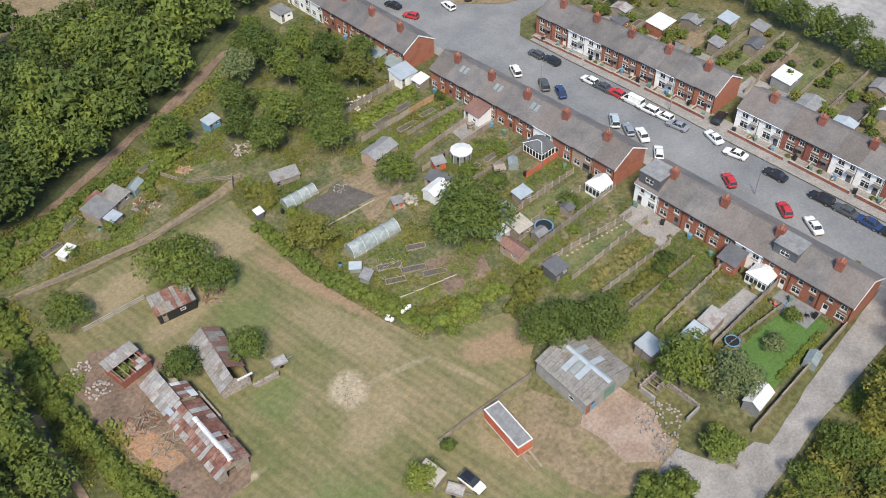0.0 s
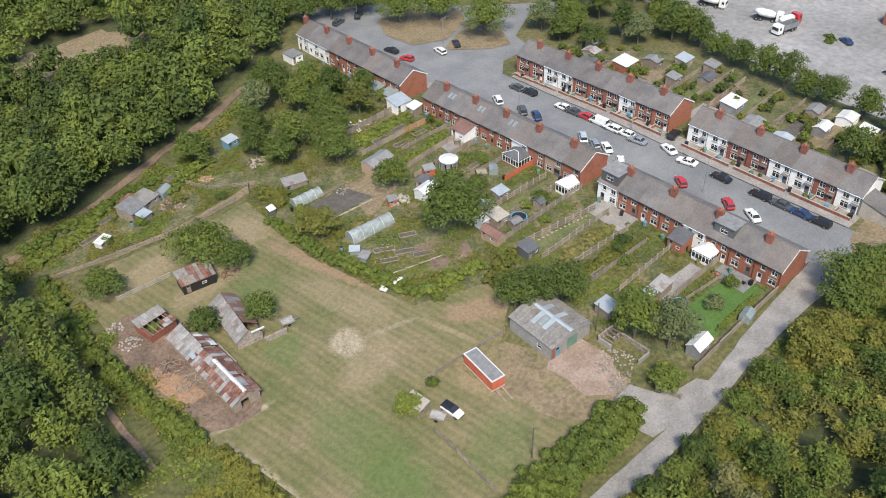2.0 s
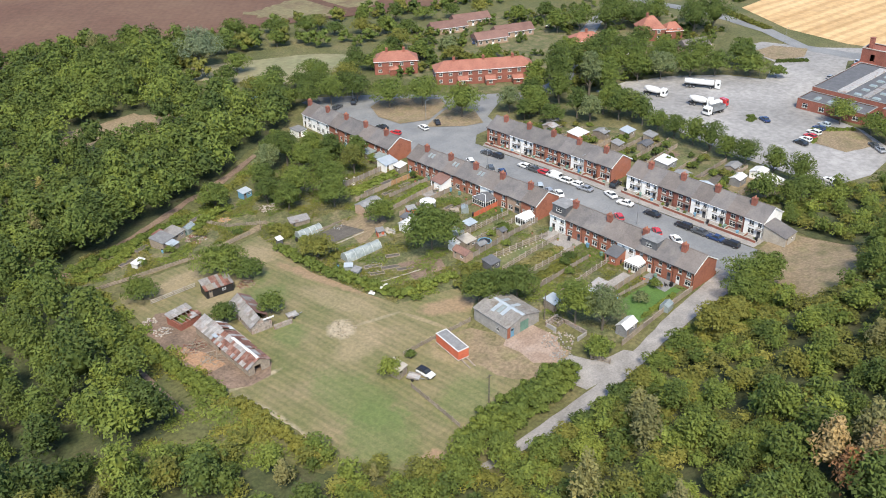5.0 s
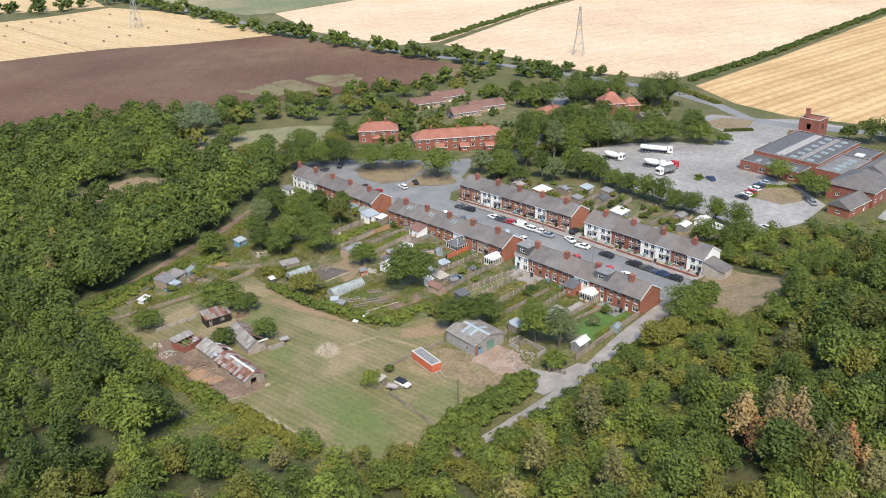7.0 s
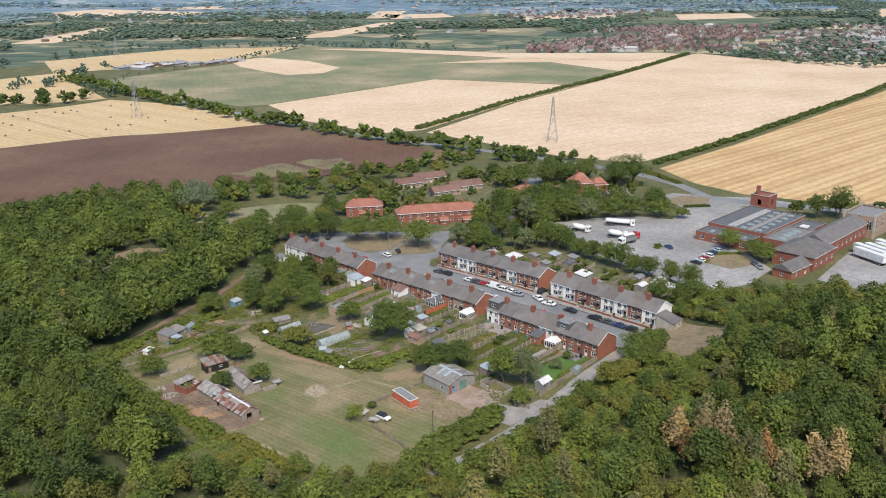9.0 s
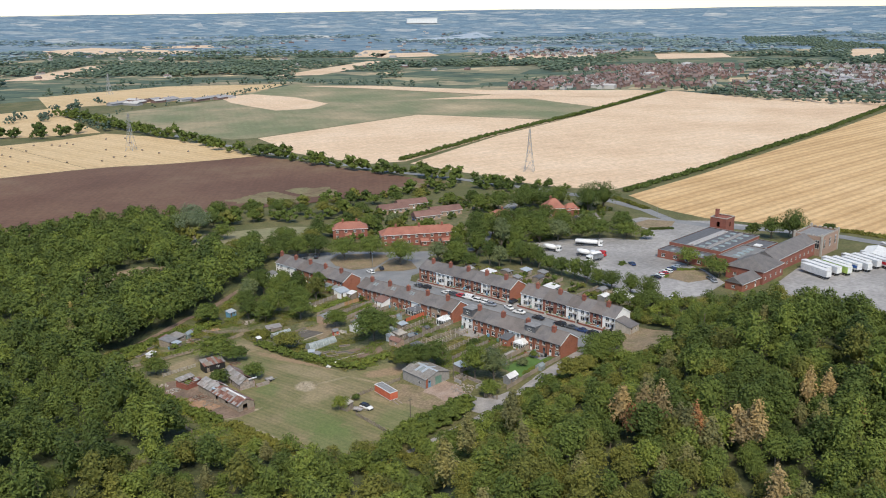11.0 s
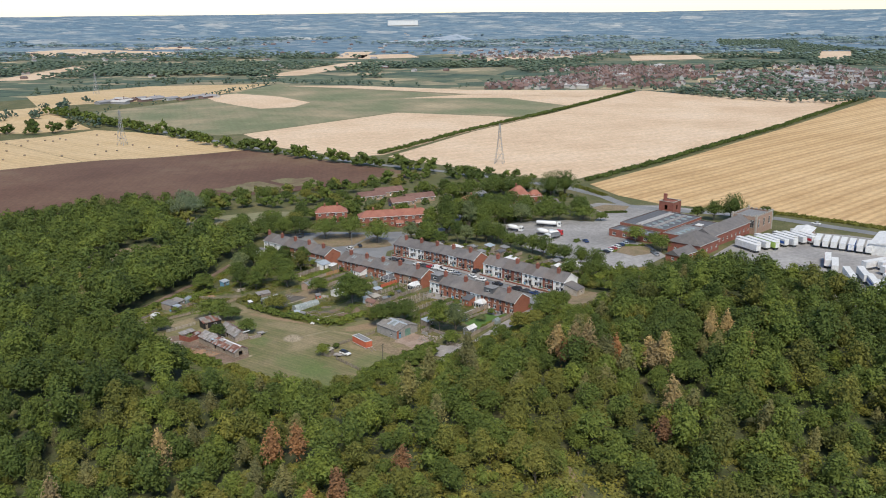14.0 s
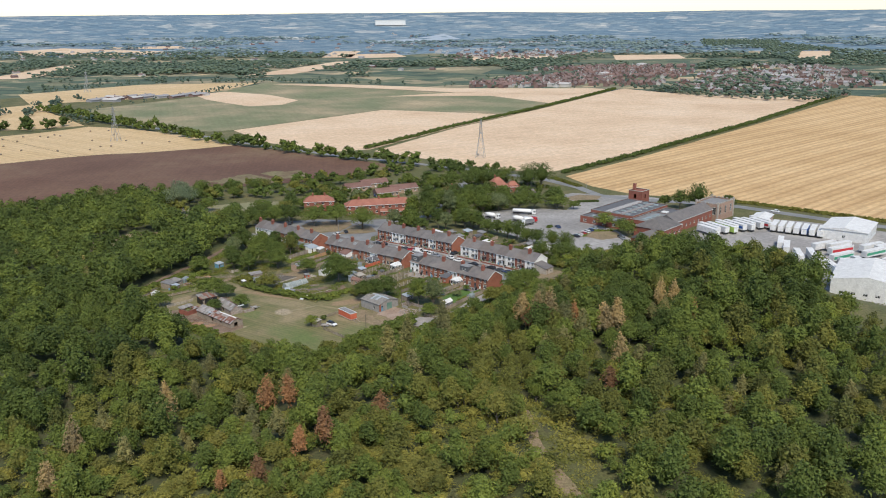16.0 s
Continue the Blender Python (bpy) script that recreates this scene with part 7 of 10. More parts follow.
def raised_bed(x, y, w, d, rz):
    root = thing("raised_bed", x, y, gz(x, y) + 0.1, rz, "timber-edged raised bed of dark soil", "raised bed", "raised beds")
    for a, b, c, e in ((0, 0, w, 0.08), (0, d - 0.08, w, d), (0, 0.08, 0.08, d - 0.08), (w - 0.08, 0.08, w, d - 0.08)):
        part("board", Geo().box(a, b, 0, c, e, 0.34), M["fence"], root)
    part("soil", Geo().hexa([(0.08, 0.08, 0), (w - 0.08, 0.08, 0), (w - 0.08, d - 0.08, 0), (0.08, d - 0.08, 0)], [(0.1, 0.1, 0.25), (w - 0.1, 0.1, 0.28), (w - 0.1, d - 0.1, 0.24), (0.1, d - 0.1, 0.28)]), M["soil"], root)


def plant_pot(x, y, r, kind):
    root = thing("plant_pot", x, y, gz(x, y) + 0.13, 0, "clay pot with a leafy plant on a patio", "plant pot", "plant pots")
    part("pot", Geo().tube((0, 0, 0), (0, 0, r * 1.5), r * 0.7, r, 8), M["pot"], root)
    V, T, Q = crown_arrays(int(x * 10), r * 1.4, r * 3.4, r * 1.4, 24, 0.2, 5)
    part("plant", np_mesh("plant", V, T, Q, [M[kind]]), None, root)


rc = random.Random(77)
for i in range(26):
    y = 25.5 + i * 5.1 + rc.uniform(-1.4, 1.4)
    wheelie_bin(rc.uniform(96.9, 98.2), y, rc.uniform(0, 360), ("black", "green_paint", "blue_paint")[i % 3])
    plant_pot(rc.uniform(93.5, 96.2), y + rc.uniform(1.2, 2.4), rc.uniform(0.2, 0.34), ("lime", "oak", "grey_green")[i % 3])
for i in range(22):
    wheelie_bin(rc.uniform(127.6, 129.2), 24 + i * 4.1 + rc.uniform(-0.8, 0.8), rc.uniform(0, 360), ("black", "green_paint", "blue_paint")[(i * 5) % 3])
for x, y, w, d, rz in ((84, 88.2, 3.4, 1.3, 4), (88.5, 88, 3.0, 1.2, 4), (57, 82, 4.2, 1.3, -28), (59.4, 78.6, 4.2, 1.3, -28), (61.4, 75.4, 4.0, 1.3, -28), (56, 78.6, 3.4, 1.2, -28), (63.4, 82, 3.4, 1.3, -28), (82, 112.6, 4, 1.4, 2), (88, 113, 4, 1.4, 2), (84, 107.6, 4, 1.3, 0), (90, 107.8, 3.6, 1.3, 0), (80, 46.8, 3.6, 1.2, 0), (24, 131, 4, 1.4, 20), (42, 136, 4, 1.4, 20), (18, 127, 4, 1.3, 10), (150, 52, 3.4, 1.4, 5), (154, 84, 3.4, 1.4, 5), (146, 99, 3.2, 1.3, 5)):
    raised_bed(x, y, w, d, rz)
for x, y, m in ((80.2, 74.4, "blue_paint"), (77.0, 69.2, "green_paint"), (90.6, 80.4, "black"), (53.4, 87.6, "blue_paint"), (54.6, 106.4, "black"), (69.8, 93.4, "blue_paint"), (28.6, 126.6, "blue_paint"), (37.2, 131.0, "green_paint"), (84.4, 95.6, "black"), (95.4, 106.4, "green_paint"), (86.2, 37.2, "black"), (58.2, 112.8, "blue_paint"), (147, 44, "blue_paint"), (151, 66, "green_paint"), (145, 88, "black")):
    water_butt(x, y, m, {"blue_paint": "blue plastic water butt beside a shed", "green_paint": "green plastic water butt beside a shed", "black": "black plastic water butt beside a shed"}[m])
# plots of the far back gardens, each laid out in its own way
for i in range(14):
    y0 = 25.5 + i * 6.4
    x1 = 164 - (0 if y0 < 70 else (y0 - 70) * 0.36)
    xm = rc.uniform(146, 151)
    sheet("patio", [(138.4, y0 + 0.5), (xm - 3, y0 + 0.6), (xm - 3, y0 + 5.6), (138.4, y0 + 5.4)], M[("paving", "felt", "paving", "scuffed")[i % 4]], 0.12, "paved yard behind a far terrace house", "patio", 6)
    sheet("lawn", [(xm - 2.6, y0 + 0.9), (x1 - 5, y0 + 1.4), (x1 - 5, y0 + 6.2), (xm - 2.6, y0 + 5.4)], M[("dull_lawn", "garden", "scuffed", "soil", "garden", "dull_lawn", "earth")[i % 7]], 0.12, ("worn lawn in a far back garden", "weedy grass in a far back garden", "dry worn grass in a far back garden", "dug soil in a far back garden", "overgrown far back garden", "worn lawn in a far back garden", "bare sandy plot in a far back garden")[i % 7], "lawn", 6)
    for k in range(4):
        bush(rc.uniform(143, x1 - 1), y0 + rc.choice((0.4, 5.9)) + rc.uniform(-0.4, 0.6), rc.uniform(0.9, 2.1), rc.uniform(1.2, 3.4), rc.choice(["oak", "dark", "lime", "olive"]), "leafy shrub beside a far garden fence", 130, 0.42)


# ---- paddock: barns, huts, container ----
def sheet_slope(parent, a, b, c, d, n, mats, seed, name="roof_sheet", miss=0.0, thick=0.05, tiers=2):
    """A roof slope as separate corrugated sheets, tier over tier: eaves from a to b, ridge from d to c."""
    rnd = random.Random(seed)
    a, b, c, d = map(Vector, (a, b, c, d))
    nrm = (b - a).cross(d - a).normalized()
    if nrm.z < 0:
        nrm = -nrm
    for i in range(n):
        for tier in range(tiers):
            if rnd.random() < miss:
                continue
            s0, s1 = tier / tiers - (0.04 if tier else 0), (tier + 1) / tiers
            t0, t1 = i / n, (i + 1) / n - 0.004
            up = nrm * (rnd.uniform(0.0, 0.05) + 0.05 * tier)
            g = Geo()
            m = 4
            lo = []
            for k in range(m + 1):
                t = t0 + (t1 - t0) * k / m
                w = nrm * (0.03 if k % 2 else 0.0) + up
                p, q = a.lerp(b, t), d.lerp(c, t)
                lo.append((p.lerp(q, s0) + w, p.lerp(q, s1) + w))
            for k in range(m):
                p, q = lo[k], lo[k + 1]
                quad = [p[0], q[0], q[1], p[1]]
                g.hexa(quad, [v + nrm * thick for v in quad])
            part(name, g, M[rnd.choice(mats)], parent)


def barn():
    z = gz(18, 76)
    root = thing("barn", 16.3, 66.2, z, 0, "long derelict barn with patched rusty iron roof sheets", "barn")
    W, L1, L2, h, r = 4.8, 13.6, 21.0, 2.0, 3.2
    g = Geo()
    wall_face(g, (0, L1, -0.4), (0, -1, 0), L1, h + 0.4, [(2, 0.4, 3.2, 2.2), (7, 1.2, 8.2, 2.0)], 0.15)
    wall_face(g, (0, 0, -0.4), (1, 0, 0), W, h + 0.4, [(1.4, 0.4, 2.8, 2.3)], 0.15)
    wall_face(g, (W, 0, -0.4), (0, 1, 0), L1, h + 0.4, [(4, 0.4, 5.2, 2.2)], 0.15)
    g.add([(0, 0, h), (W, 0, h), (W / 2, 0, r)], [(0, 1, 2)])
    g.add([(0, L1, -0.4), (W, L1, -0.4), (W, L1, h), (W / 2, L1, r), (0, L1, h)], [(4, 3, 2, 1, 0)])
    part("wall", g, M["wood"], root, "grey weathered board walls")
    sheet_slope(root, (-0.3, -0.2, h - 0.15), (-0.3, L1, h - 0.15), (W / 2 + 0.2, L1, r), (W / 2 + 0.2, -0.2, r), 17, ["rust", "rust", "zinc", "rust", "zinc", "rust"], 3, tiers=3)
    sheet_slope(root, (W + 0.3, -0.2, h - 0.15), (W + 0.3, 4.0, h - 0.15), (W / 2 + 0.2, 4.0, r), (W / 2 + 0.2, -0.2, r), 5, ["rust", "rust", "zinc"], 4)
    sheet_slope(root, (W + 0.4, 4.0, h - 0.3), (W + 0.4, L1 - 0.4, h - 0.3), (W / 2 + 0.2, L1 - 0.4, r - 0.1), (W / 2 + 0.2, 4.0, r - 0.1), 10, ["rust", "rust", "rust", "zinc"], 14, miss=0.12)
    for k in range(9):
        q = 0.2 + k * 1.05
        part("ridge_cap", Geo().hexa([(W / 2 - 0.2, q, r + 0.02), (W / 2 + 0.5, q, r + 0.02), (W / 2 + 0.5, q + 1, r + 0.02), (W / 2 - 0.2, q + 1, r + 0.02)], [(W / 2 + 0.05, q, r + 0.2), (W / 2 + 0.25, q, r + 0.2), (W / 2 + 0.25, q + 1, r + 0.2), (W / 2 + 0.05, q + 1, r + 0.2)]), M["white"], root)
    part("wing_wall", Geo().box(0.1, L1 + 0.1, -0.4, W - 0.4, L2 - 0.2, h - 0.1), M["wood"], root, "grey board walls of the older end")
    sheet_slope(root, (-0.25, L1 + 0.05, h - 0.05), (-0.25, L2, h - 0.05), (W / 2 + 0.4, L2, r + 0.15), (W / 2 + 0.4, L1 + 0.05, r + 0.15), 9, ["zinc", "zinc", "asbestos", "zinc"], 6)
    sheet_slope(root, (W + 0.5, L1 + 0.05, h - 0.2), (W + 0.5, L1 + 3.6, h - 0.2), (W / 2 + 0.45, L1 + 3.6, r + 0.1), (W / 2 + 0.45, L1 + 0.05, r + 0.1), 5, ["rust", "zinc", "white"], 7)
    part("porch_sheet", Geo().box(0.2, L1 - 1.2, r - 0.4, 1.0, L1 + 0.3, r - 0.3), M["pale_sheet"], root)
    part("yard_wall", Geo().box(W + 0.9, 9.0, -0.4, W + 1.2, 15.0, 0.9), M["rubble"], root)


barn()


def stone_shed():
    z = gz(28, 83)
    root = thing("stone_shed", 24.3, 78.0, z, -8, "old stone shed with a grey slate and red tile roof", "shed")
    W, L, h, r = 4.6, 11.6, 2.0, 3.5
    g = Geo()
    wall_face(g, (0, L, -0.4), (0, -1, 0), L, h + 0.4, [(5, 0.4, 6.1, 2.2)], 0.2)
    wall_face(g, (0, 0, -0.4), (1, 0, 0), W, h + 0.4, [], 0.2)
    wall_face(g, (W, 0, -0.4), (0, 1, 0), L, h + 0.4, [], 0.2)
    wall_face(g, (W, L, -0.4), (-1, 0, 0), W, h + 0.4, [], 0.2)
    for yy in (0, L):
        g.add([(0, yy, h), (W, yy, h), (W / 2, yy, r)], [(0, 1, 2)])
    part("wall", g, M["rubble"], root, "rough stone walls")
    sheet_slope(root, (-0.25, -0.2, h - 0.1), (-0.25, L + 0.2, h - 0.1), (W / 2, L + 0.2, r), (W / 2, -0.2, r), 10, ["asbestos", "asbestos", "zinc"], 12, thick=0.07)
    sheet_slope(root, (W + 0.25, 2.4, h - 0.1), (W + 0.25, L + 0.2, h - 0.1), (W / 2, L + 0.2, r), (W / 2, 2.4, r), 8, ["pantile", "asbestos", "pantile"], 13, thick=0.07)
    for k in range(6):
        part("ridge_cap", Geo().tube((W / 2, 5.2 + k, r + 0.04), (W / 2, 6.1 + k, r + 0.04), 0.16, 0.16, 6), M["pantile"], root)
    part("yard_wall", Geo().box(W - 0.1, -1.2, -0.4, W + 4.0, -0.8, 1.3), M["rubble"], root)
    part("gable_board", Geo().box(W / 2 + 0.3, -0.5, r - 0.5, W + 0.4, -0.3, r - 0.2), M["white"], root)


stone_shed()
hut = shed("tarred_hut", 25.0, 98.0, 6.3, 3.8, 2.0, "black", "rust", -9, "black tarred timber hut with a rusty sheet roof", "hut", "mono", 0.7, window=True)
sheet_slope(hut, (-0.25, -0.25, 2.1), (6.5, -0.25, 2.1), (6.5, 4.0, 2.92), (-0.25, 4.0, 2.92), 9, ["rust", "wood", "rust", "asbestos"], 21)


def ruin():
    z = gz(17, 93)
    root = thing("ruined_pigsty", 14.6, 90.2, z, 8, "roofless ruined sty with plants growing inside", "ruin")
    for a in ((0, 0, 5.2, 0.3), (0, 4.6, 5.2, 4.9), (0, 0.3, 0.3, 4.6), (4.9, 0.3, 5.2, 4.6), (2.4, 0.3, 2.6, 4.6)):
        part("wall", Geo().box(a[0], a[1], -0.4, a[2], a[3], 1.7), M["dark_brick"], root)
    for k in range(5):
        part("beam", Geo().box(0.4 + k * 1.0, -0.2, 1.72, 0.55 + k * 1.0, 5.1, 1.86), M["wood"], root)
    sheet_slope(root, (-0.2, 3.0, 1.95), (5.4, 3.0, 1.95), (5.4, 5.2, 2.4), (-0.2, 5.2, 2.4), 6, ["zinc", "asbestos"], 31)
    sheet_slope(root, (2.8, -0.2, 1.95), (5.4, -0.2, 1.95), (5.4, 1.5, 2.1), (2.8, 1.5, 2.1), 3, ["rust", "zinc"], 32)


ruin()
bush(16.4, 92.6, 1.5, 2.2, "oak", "leafy bush growing inside the ruin", 220, 0.3)


def brick_shed():
    z = gz(65, 44) + 0.05
    root = thing("brick_shed", 60.0, 39.5, z, -3, "grey block workshop with a patched cement sheet roof", "workshop")
    W, L, h, r = 9.0, 10.0, 2.7, 3.9
    g = Geo()
    wall_face(g, (0, L, -0.4), (0, -1, 0), L, h + 0.4, [(6.6, 0.9, 7.6, 1.9)], 0.2)
    wall_face(g, (0, 0, -0.4), (1, 0, 0), W, h + 0.4, [(0.9, 0.4, 1.9, 2.4), (3.6, 0.4, 6.0, 2.9)], 0.2)
    wall_face(g, (W, 0, -0.4), (0, 1, 0), L, h + 0.4, [], 0.2)
    wall_face(g, (W, L, -0.4), (-1, 0, 0), W, h + 0.4, [], 0.2)
    for yy in (0, L):
        g.add([(0, yy, h), (W, yy, h), (W / 2, yy, r)], [(0, 1, 2)])
    part("wall", g, M["concrete"], root, "stained grey block walls")
    part("gable_brick", Geo().box(0.0, -0.03, 0, 0.85, -0.003, 2.7), M["brick"], root)
    door_part(root, (0.9, 0, 0), (1, 0, 0), 1.0, 2.0, "blue_paint", False)
    for k in (0, 1):
        part("door_leaf", Geo().box(3.6 + k * 1.2, 0.05, 0, 4.78 + k * 1.2, 0.12, 2.5), M["green_paint"], root)
    window_part(root, (0, 3.4, 0.5), (0, -1, 0), 1.0, 1.0, "", 0, False)
    sheet_slope(root, (-0.25, -0.25, h - 0.08), (-0.25, L + 0.25, h - 0.08), (W / 2, L + 0.25, r), (W / 2, -0.25, r), 12, ["asbestos"], 41)
    sheet_slope(root, (W + 0.25, -0.25, h - 0.08), (W + 0.25, L + 0.25, h - 0.08), (W / 2, L + 0.25, r), (W / 2, -0.25, r), 12, ["asbestos"], 42)
    slope = lambda s, t, up: (W / 2 + s * (W / 2) * t, r - (r - h) * t + up)
    for s, y0, t0, t1, m in ((-1, 3.2, 0.04, 0.62, "pale_sheet"), (-1, 5.6, 0.04, 0.7, "pale_sheet"), (1, 3.4, 0.04, 0.6, "pale_sheet"), (1, 6.2, 0.04, 0.55, "pale_sheet"), (-1, 4.4, 0.1, 0.6, "clear")):
        (xa, za), (xb, zb) = slope(s, t0, 0.16), slope(s, t1, 0.16)
        q = [(xa, y0, za), (xa, y0 + 0.95, za), (xb, y0 + 0.95, zb), (xb, y0, zb)]
        if s > 0:
            q.reverse()
        part("light_sheet", Geo().hexa(q, [(a, b, c + 0.05) for a, b, c in q]), M[m], root, "pale translucent roof sheet")
    part("ridge_flashing", Geo().hexa([(W / 2 - 0.5, -0.2, r - 0.02), (W / 2 + 0.5, -0.2, r - 0.02), (W / 2 + 0.5, L - 1.6, r - 0.02), (W / 2 - 0.5, L - 1.6, r - 0.02)], [(W / 2 - 0.1, -0.2, r + 0.22), (W / 2 + 0.1, -0.2, r + 0.22), (W / 2 + 0.1, L - 1.6, r + 0.22), (W / 2 - 0.1, L - 1.6, r + 0.22)]), M["pale_sheet"], root)


brick_shed()


def trailer_store():
    z = gz(50.5, 45)
    root = thing("storage_trailer", 48.3, 41.5, z, -8, "orange-red storage trailer body with a grey felt roof", "trailer")
    W, L, h = 2.5, 7.6, 2.5
    part("body", Geo().box(0, 0, 0.45, W, L, h), M["red_paint"], root)
    for k in range(7):
        part("rib", Geo().box(-0.04, 0.4 + k * 1.1, 0.5, -0.003, 0.48 + k * 1.1, h - 0.1), M["red_paint"], root)
    part("roof", Geo().box(0.12, 0.12, h + 0.003, W - 0.12, L - 0.12, h + 0.05), M["felt"], root)
    for a in ((-0.06, -0.06, W + 0.06, 0.12), (-0.06, L - 0.12, W + 0.06, L + 0.06), (-0.06, 0.12, 0.12, L - 0.12), (W - 0.12, 0.12, W + 0.06, L - 0.12)):
        part("roof_rim", Geo().box(a[0], a[1], h - 0.08, a[2], a[3], h + 0.1), M["white"], root)
    part("skirt", Geo().box(-0.03, -0.03, 0.3, W + 0.03, L + 0.03, 0.44), M["white"], root)
    part("door", Geo().box(0.3, -0.05, 0.5, W - 0.3, -0.003, h - 0.15), M["red_paint"], root)
    for yy in (1.6, 5.6):
        for xx in (0.1, W - 0.35):
            w = part("wheel", Geo().tube((xx, yy, 0.3), (xx + 0.25, yy, 0.3), 0.3, 0.3, 12), M["tyre"], root)
    for xx in (0.5, 1.7):
        part("ramp", Geo().hexa([(xx, -3.0, 0.02), (xx + 0.35, -3.0, 0.02), (xx + 0.35, -0.05, 0.3), (xx, -0.05, 0.3)], [(xx, -3.0, 0.1), (xx + 0.35, -3.0, 0.1), (xx + 0.35, -0.05, 0.42), (xx, -0.05, 0.42)]), M["wood"], root)


trailer_store()
shed("stable_hut", 36.4, 45.2, 2.4, 3.0, 2.0, "wood", "stone", 12, "small timber hut with a pale board roof", "hut", "mono", 0.5)


def utility_trailer(x, y, rz):
    root = thing("utility_trailer", x, y, gz(x, y) + 0.05, rz, "small grey flatbed trailer beside the hut", "trailer")
    part("bed", Geo().box(-0.8, -1.2, 0.5, 0.8, 1.2, 0.6), M["zinc"], root)
    for a in ((-0.85, -1.2, -0.8, 1.2), (0.8, -1.2, 0.85, 1.2), (-0.8, 1.15, 0.8, 1.2)):
        part("side", Geo().box(a[0], a[1], 0.6, a[2], a[3], 0.9), M["zinc"], root)
    for s in (-0.95, 0.86):
        part("wheel", Geo().tube((s, 0, 0.3), (s + 0.12, 0, 0.3), 0.3, 0.3, 12), M["tyre"], root)
    part("drawbar", Geo().box(-0.06, -2.3, 0.4, 0.06, -1.2, 0.48), M["steel"], root)


utility_trailer(38.6, 43.6, 30)
utility_trailer(34.0, 77.6, 80)


def pile(name, x, y, R, n, size, mats, label, category, seed, flat=0.35, long=1.0):
    """A heap of broken pieces, each of them a separate lump or stick."""
    rnd = random.Random(seed)
    root = thing(name, x, y, gz(x, y) + 0.1, 0, label, category)
    for i in range(n):
        a, d = rnd.uniform(0, 6.283), R * math.sqrt(rnd.random())
        key = ("lump", i % 5, size, long, mats[i % len(mats)])

        def make(i=i):
            r2 = random.Random(i % 5)
            j = lambda: r2.uniform(0.75, 1.15)
            s, l = size / 2, size / 2 * long
            return Geo().hexa([(-l * j(), -s * j(), 0), (l * j(), -s * j(), 0), (l * j(), s * j(), 0), (-l * j(), s * j(), 0)], [(-l * 0.8 * j(), -s * 0.8 * j(), s * j()), (l * 0.8 * j(), -s * 0.8 * j(), s * j()), (l * 0.8 * j(), s * 0.8 * j(), s * 1.2 * j()), (-l * 0.8 * j(), s * 0.8 * j(), s * j())])

        p = part("piece", shared(key, make, M[mats[i % len(mats)]]), None, root)
        p.matrix_basis = pose(d * math.cos(a), d * math.sin(a), flat * max(0, 1 - d / R) * rnd.uniform(0, 1.2) * R * 0.3, rnd.uniform(-14, 14), rnd.uniform(-14, 14), rnd.uniform(0, 360))


pile("rubble_heap", 66.6, 31.6, 3.4, 90, 0.34, ["rubble", "rubble", "concrete"], "broken brick and concrete rubble beside the pad", "rubble", 5)
pile("rubble_heap", 63.4, 28.2, 2.2, 60, 0.28, ["concrete", "felt"], "grey gravel and concrete heap", "rubble", 6)
pile("rubble_heap", 11.8, 93, 2.0, 50, 0.34, ["stone", "concrete", "rubble"], "pale broken rubble and sheets", "rubble", 7)
pile("rubble_heap", 11.6, 98.4, 1.6, 34, 0.34, ["stone", "rubble"], "pale broken stone rubble", "rubble", 8)
pile("brushwood_heap", 13.6, 82.6, 2.6, 70, 0.16, ["straw", "rust", "wood"], "heap of cut reddish brushwood", "brushwood", 9, 0.7, 8.0)
pile("brushwood_heap", 14.2, 76.6, 2.6, 44, 0.18, ["straw", "wood"], "scattered cut timber and branches", "brushwood", 10, 0.4, 7.0)
pile("bonfire_remains", 38.6, 66.4, 3.4, 110, 0.07, ["straw", "scuffed", "straw"], "flattened bonfire patch of dead stalks and ash", "bonfire", 11, 0.25, 6.0)
pile("brushwood_heap", 34.4, 97.0, 2.0, 44, 0.15, ["rust", "straw"], "heap of dead reddish brushwood by the hut", "brushwood", 12, 0.6, 8.0)
pile("slab_heap", 71.6, 91.4, 2.0, 40, 0.6, ["concrete", "stone"], "heap of broken paving slabs", "rubble", 13, 0.4)
pile("timber_heap", 38.0, 127.0, 2.6, 46, 0.3, ["rust", "straw", "rubble"], "scattered timber and rubbish in the allotment", "timber", 14, 0.3, 3.0)
pile("timber_heap", 48.4, 131.4, 1.6, 40, 0.3, ["straw", "orange_fence"], "stack of sawn pale logs", "logs", 15, 0.6, 3.0)
pile("timber_heap", 66.0, 104.0, 1.6, 40, 0.1, ["pale_sheet", "wood", "wood"], "pile of pale frames and boards", "timber", 16, 0.4, 7.0)
pile("timber_heap", 60.4, 128.4, 2.4, 36, 0.3, ["straw", "wood", "stone"], "scattered planks beside the track end", "timber", 17, 0.3, 5.0)
pile("white_sheets", 52.0, 73.0, 0.8, 6, 0.6, ["white"], "small pile of white sheets", "sheets", 18)
pile("bean_frames", 59, 80, 4.2, 46, 0.06, ["stone", "wood", "pale_sheet"], "canes and pale boards among allotment beds", "canes", 19, 0.3, 14.0)
pile("rubbish_heap", 84.8, 122.5, 3.0, 40, 0.4, ["stone", "wood", "white"], "scattered pale garden rubbish", "rubbish", 20, 0.3, 2.0)


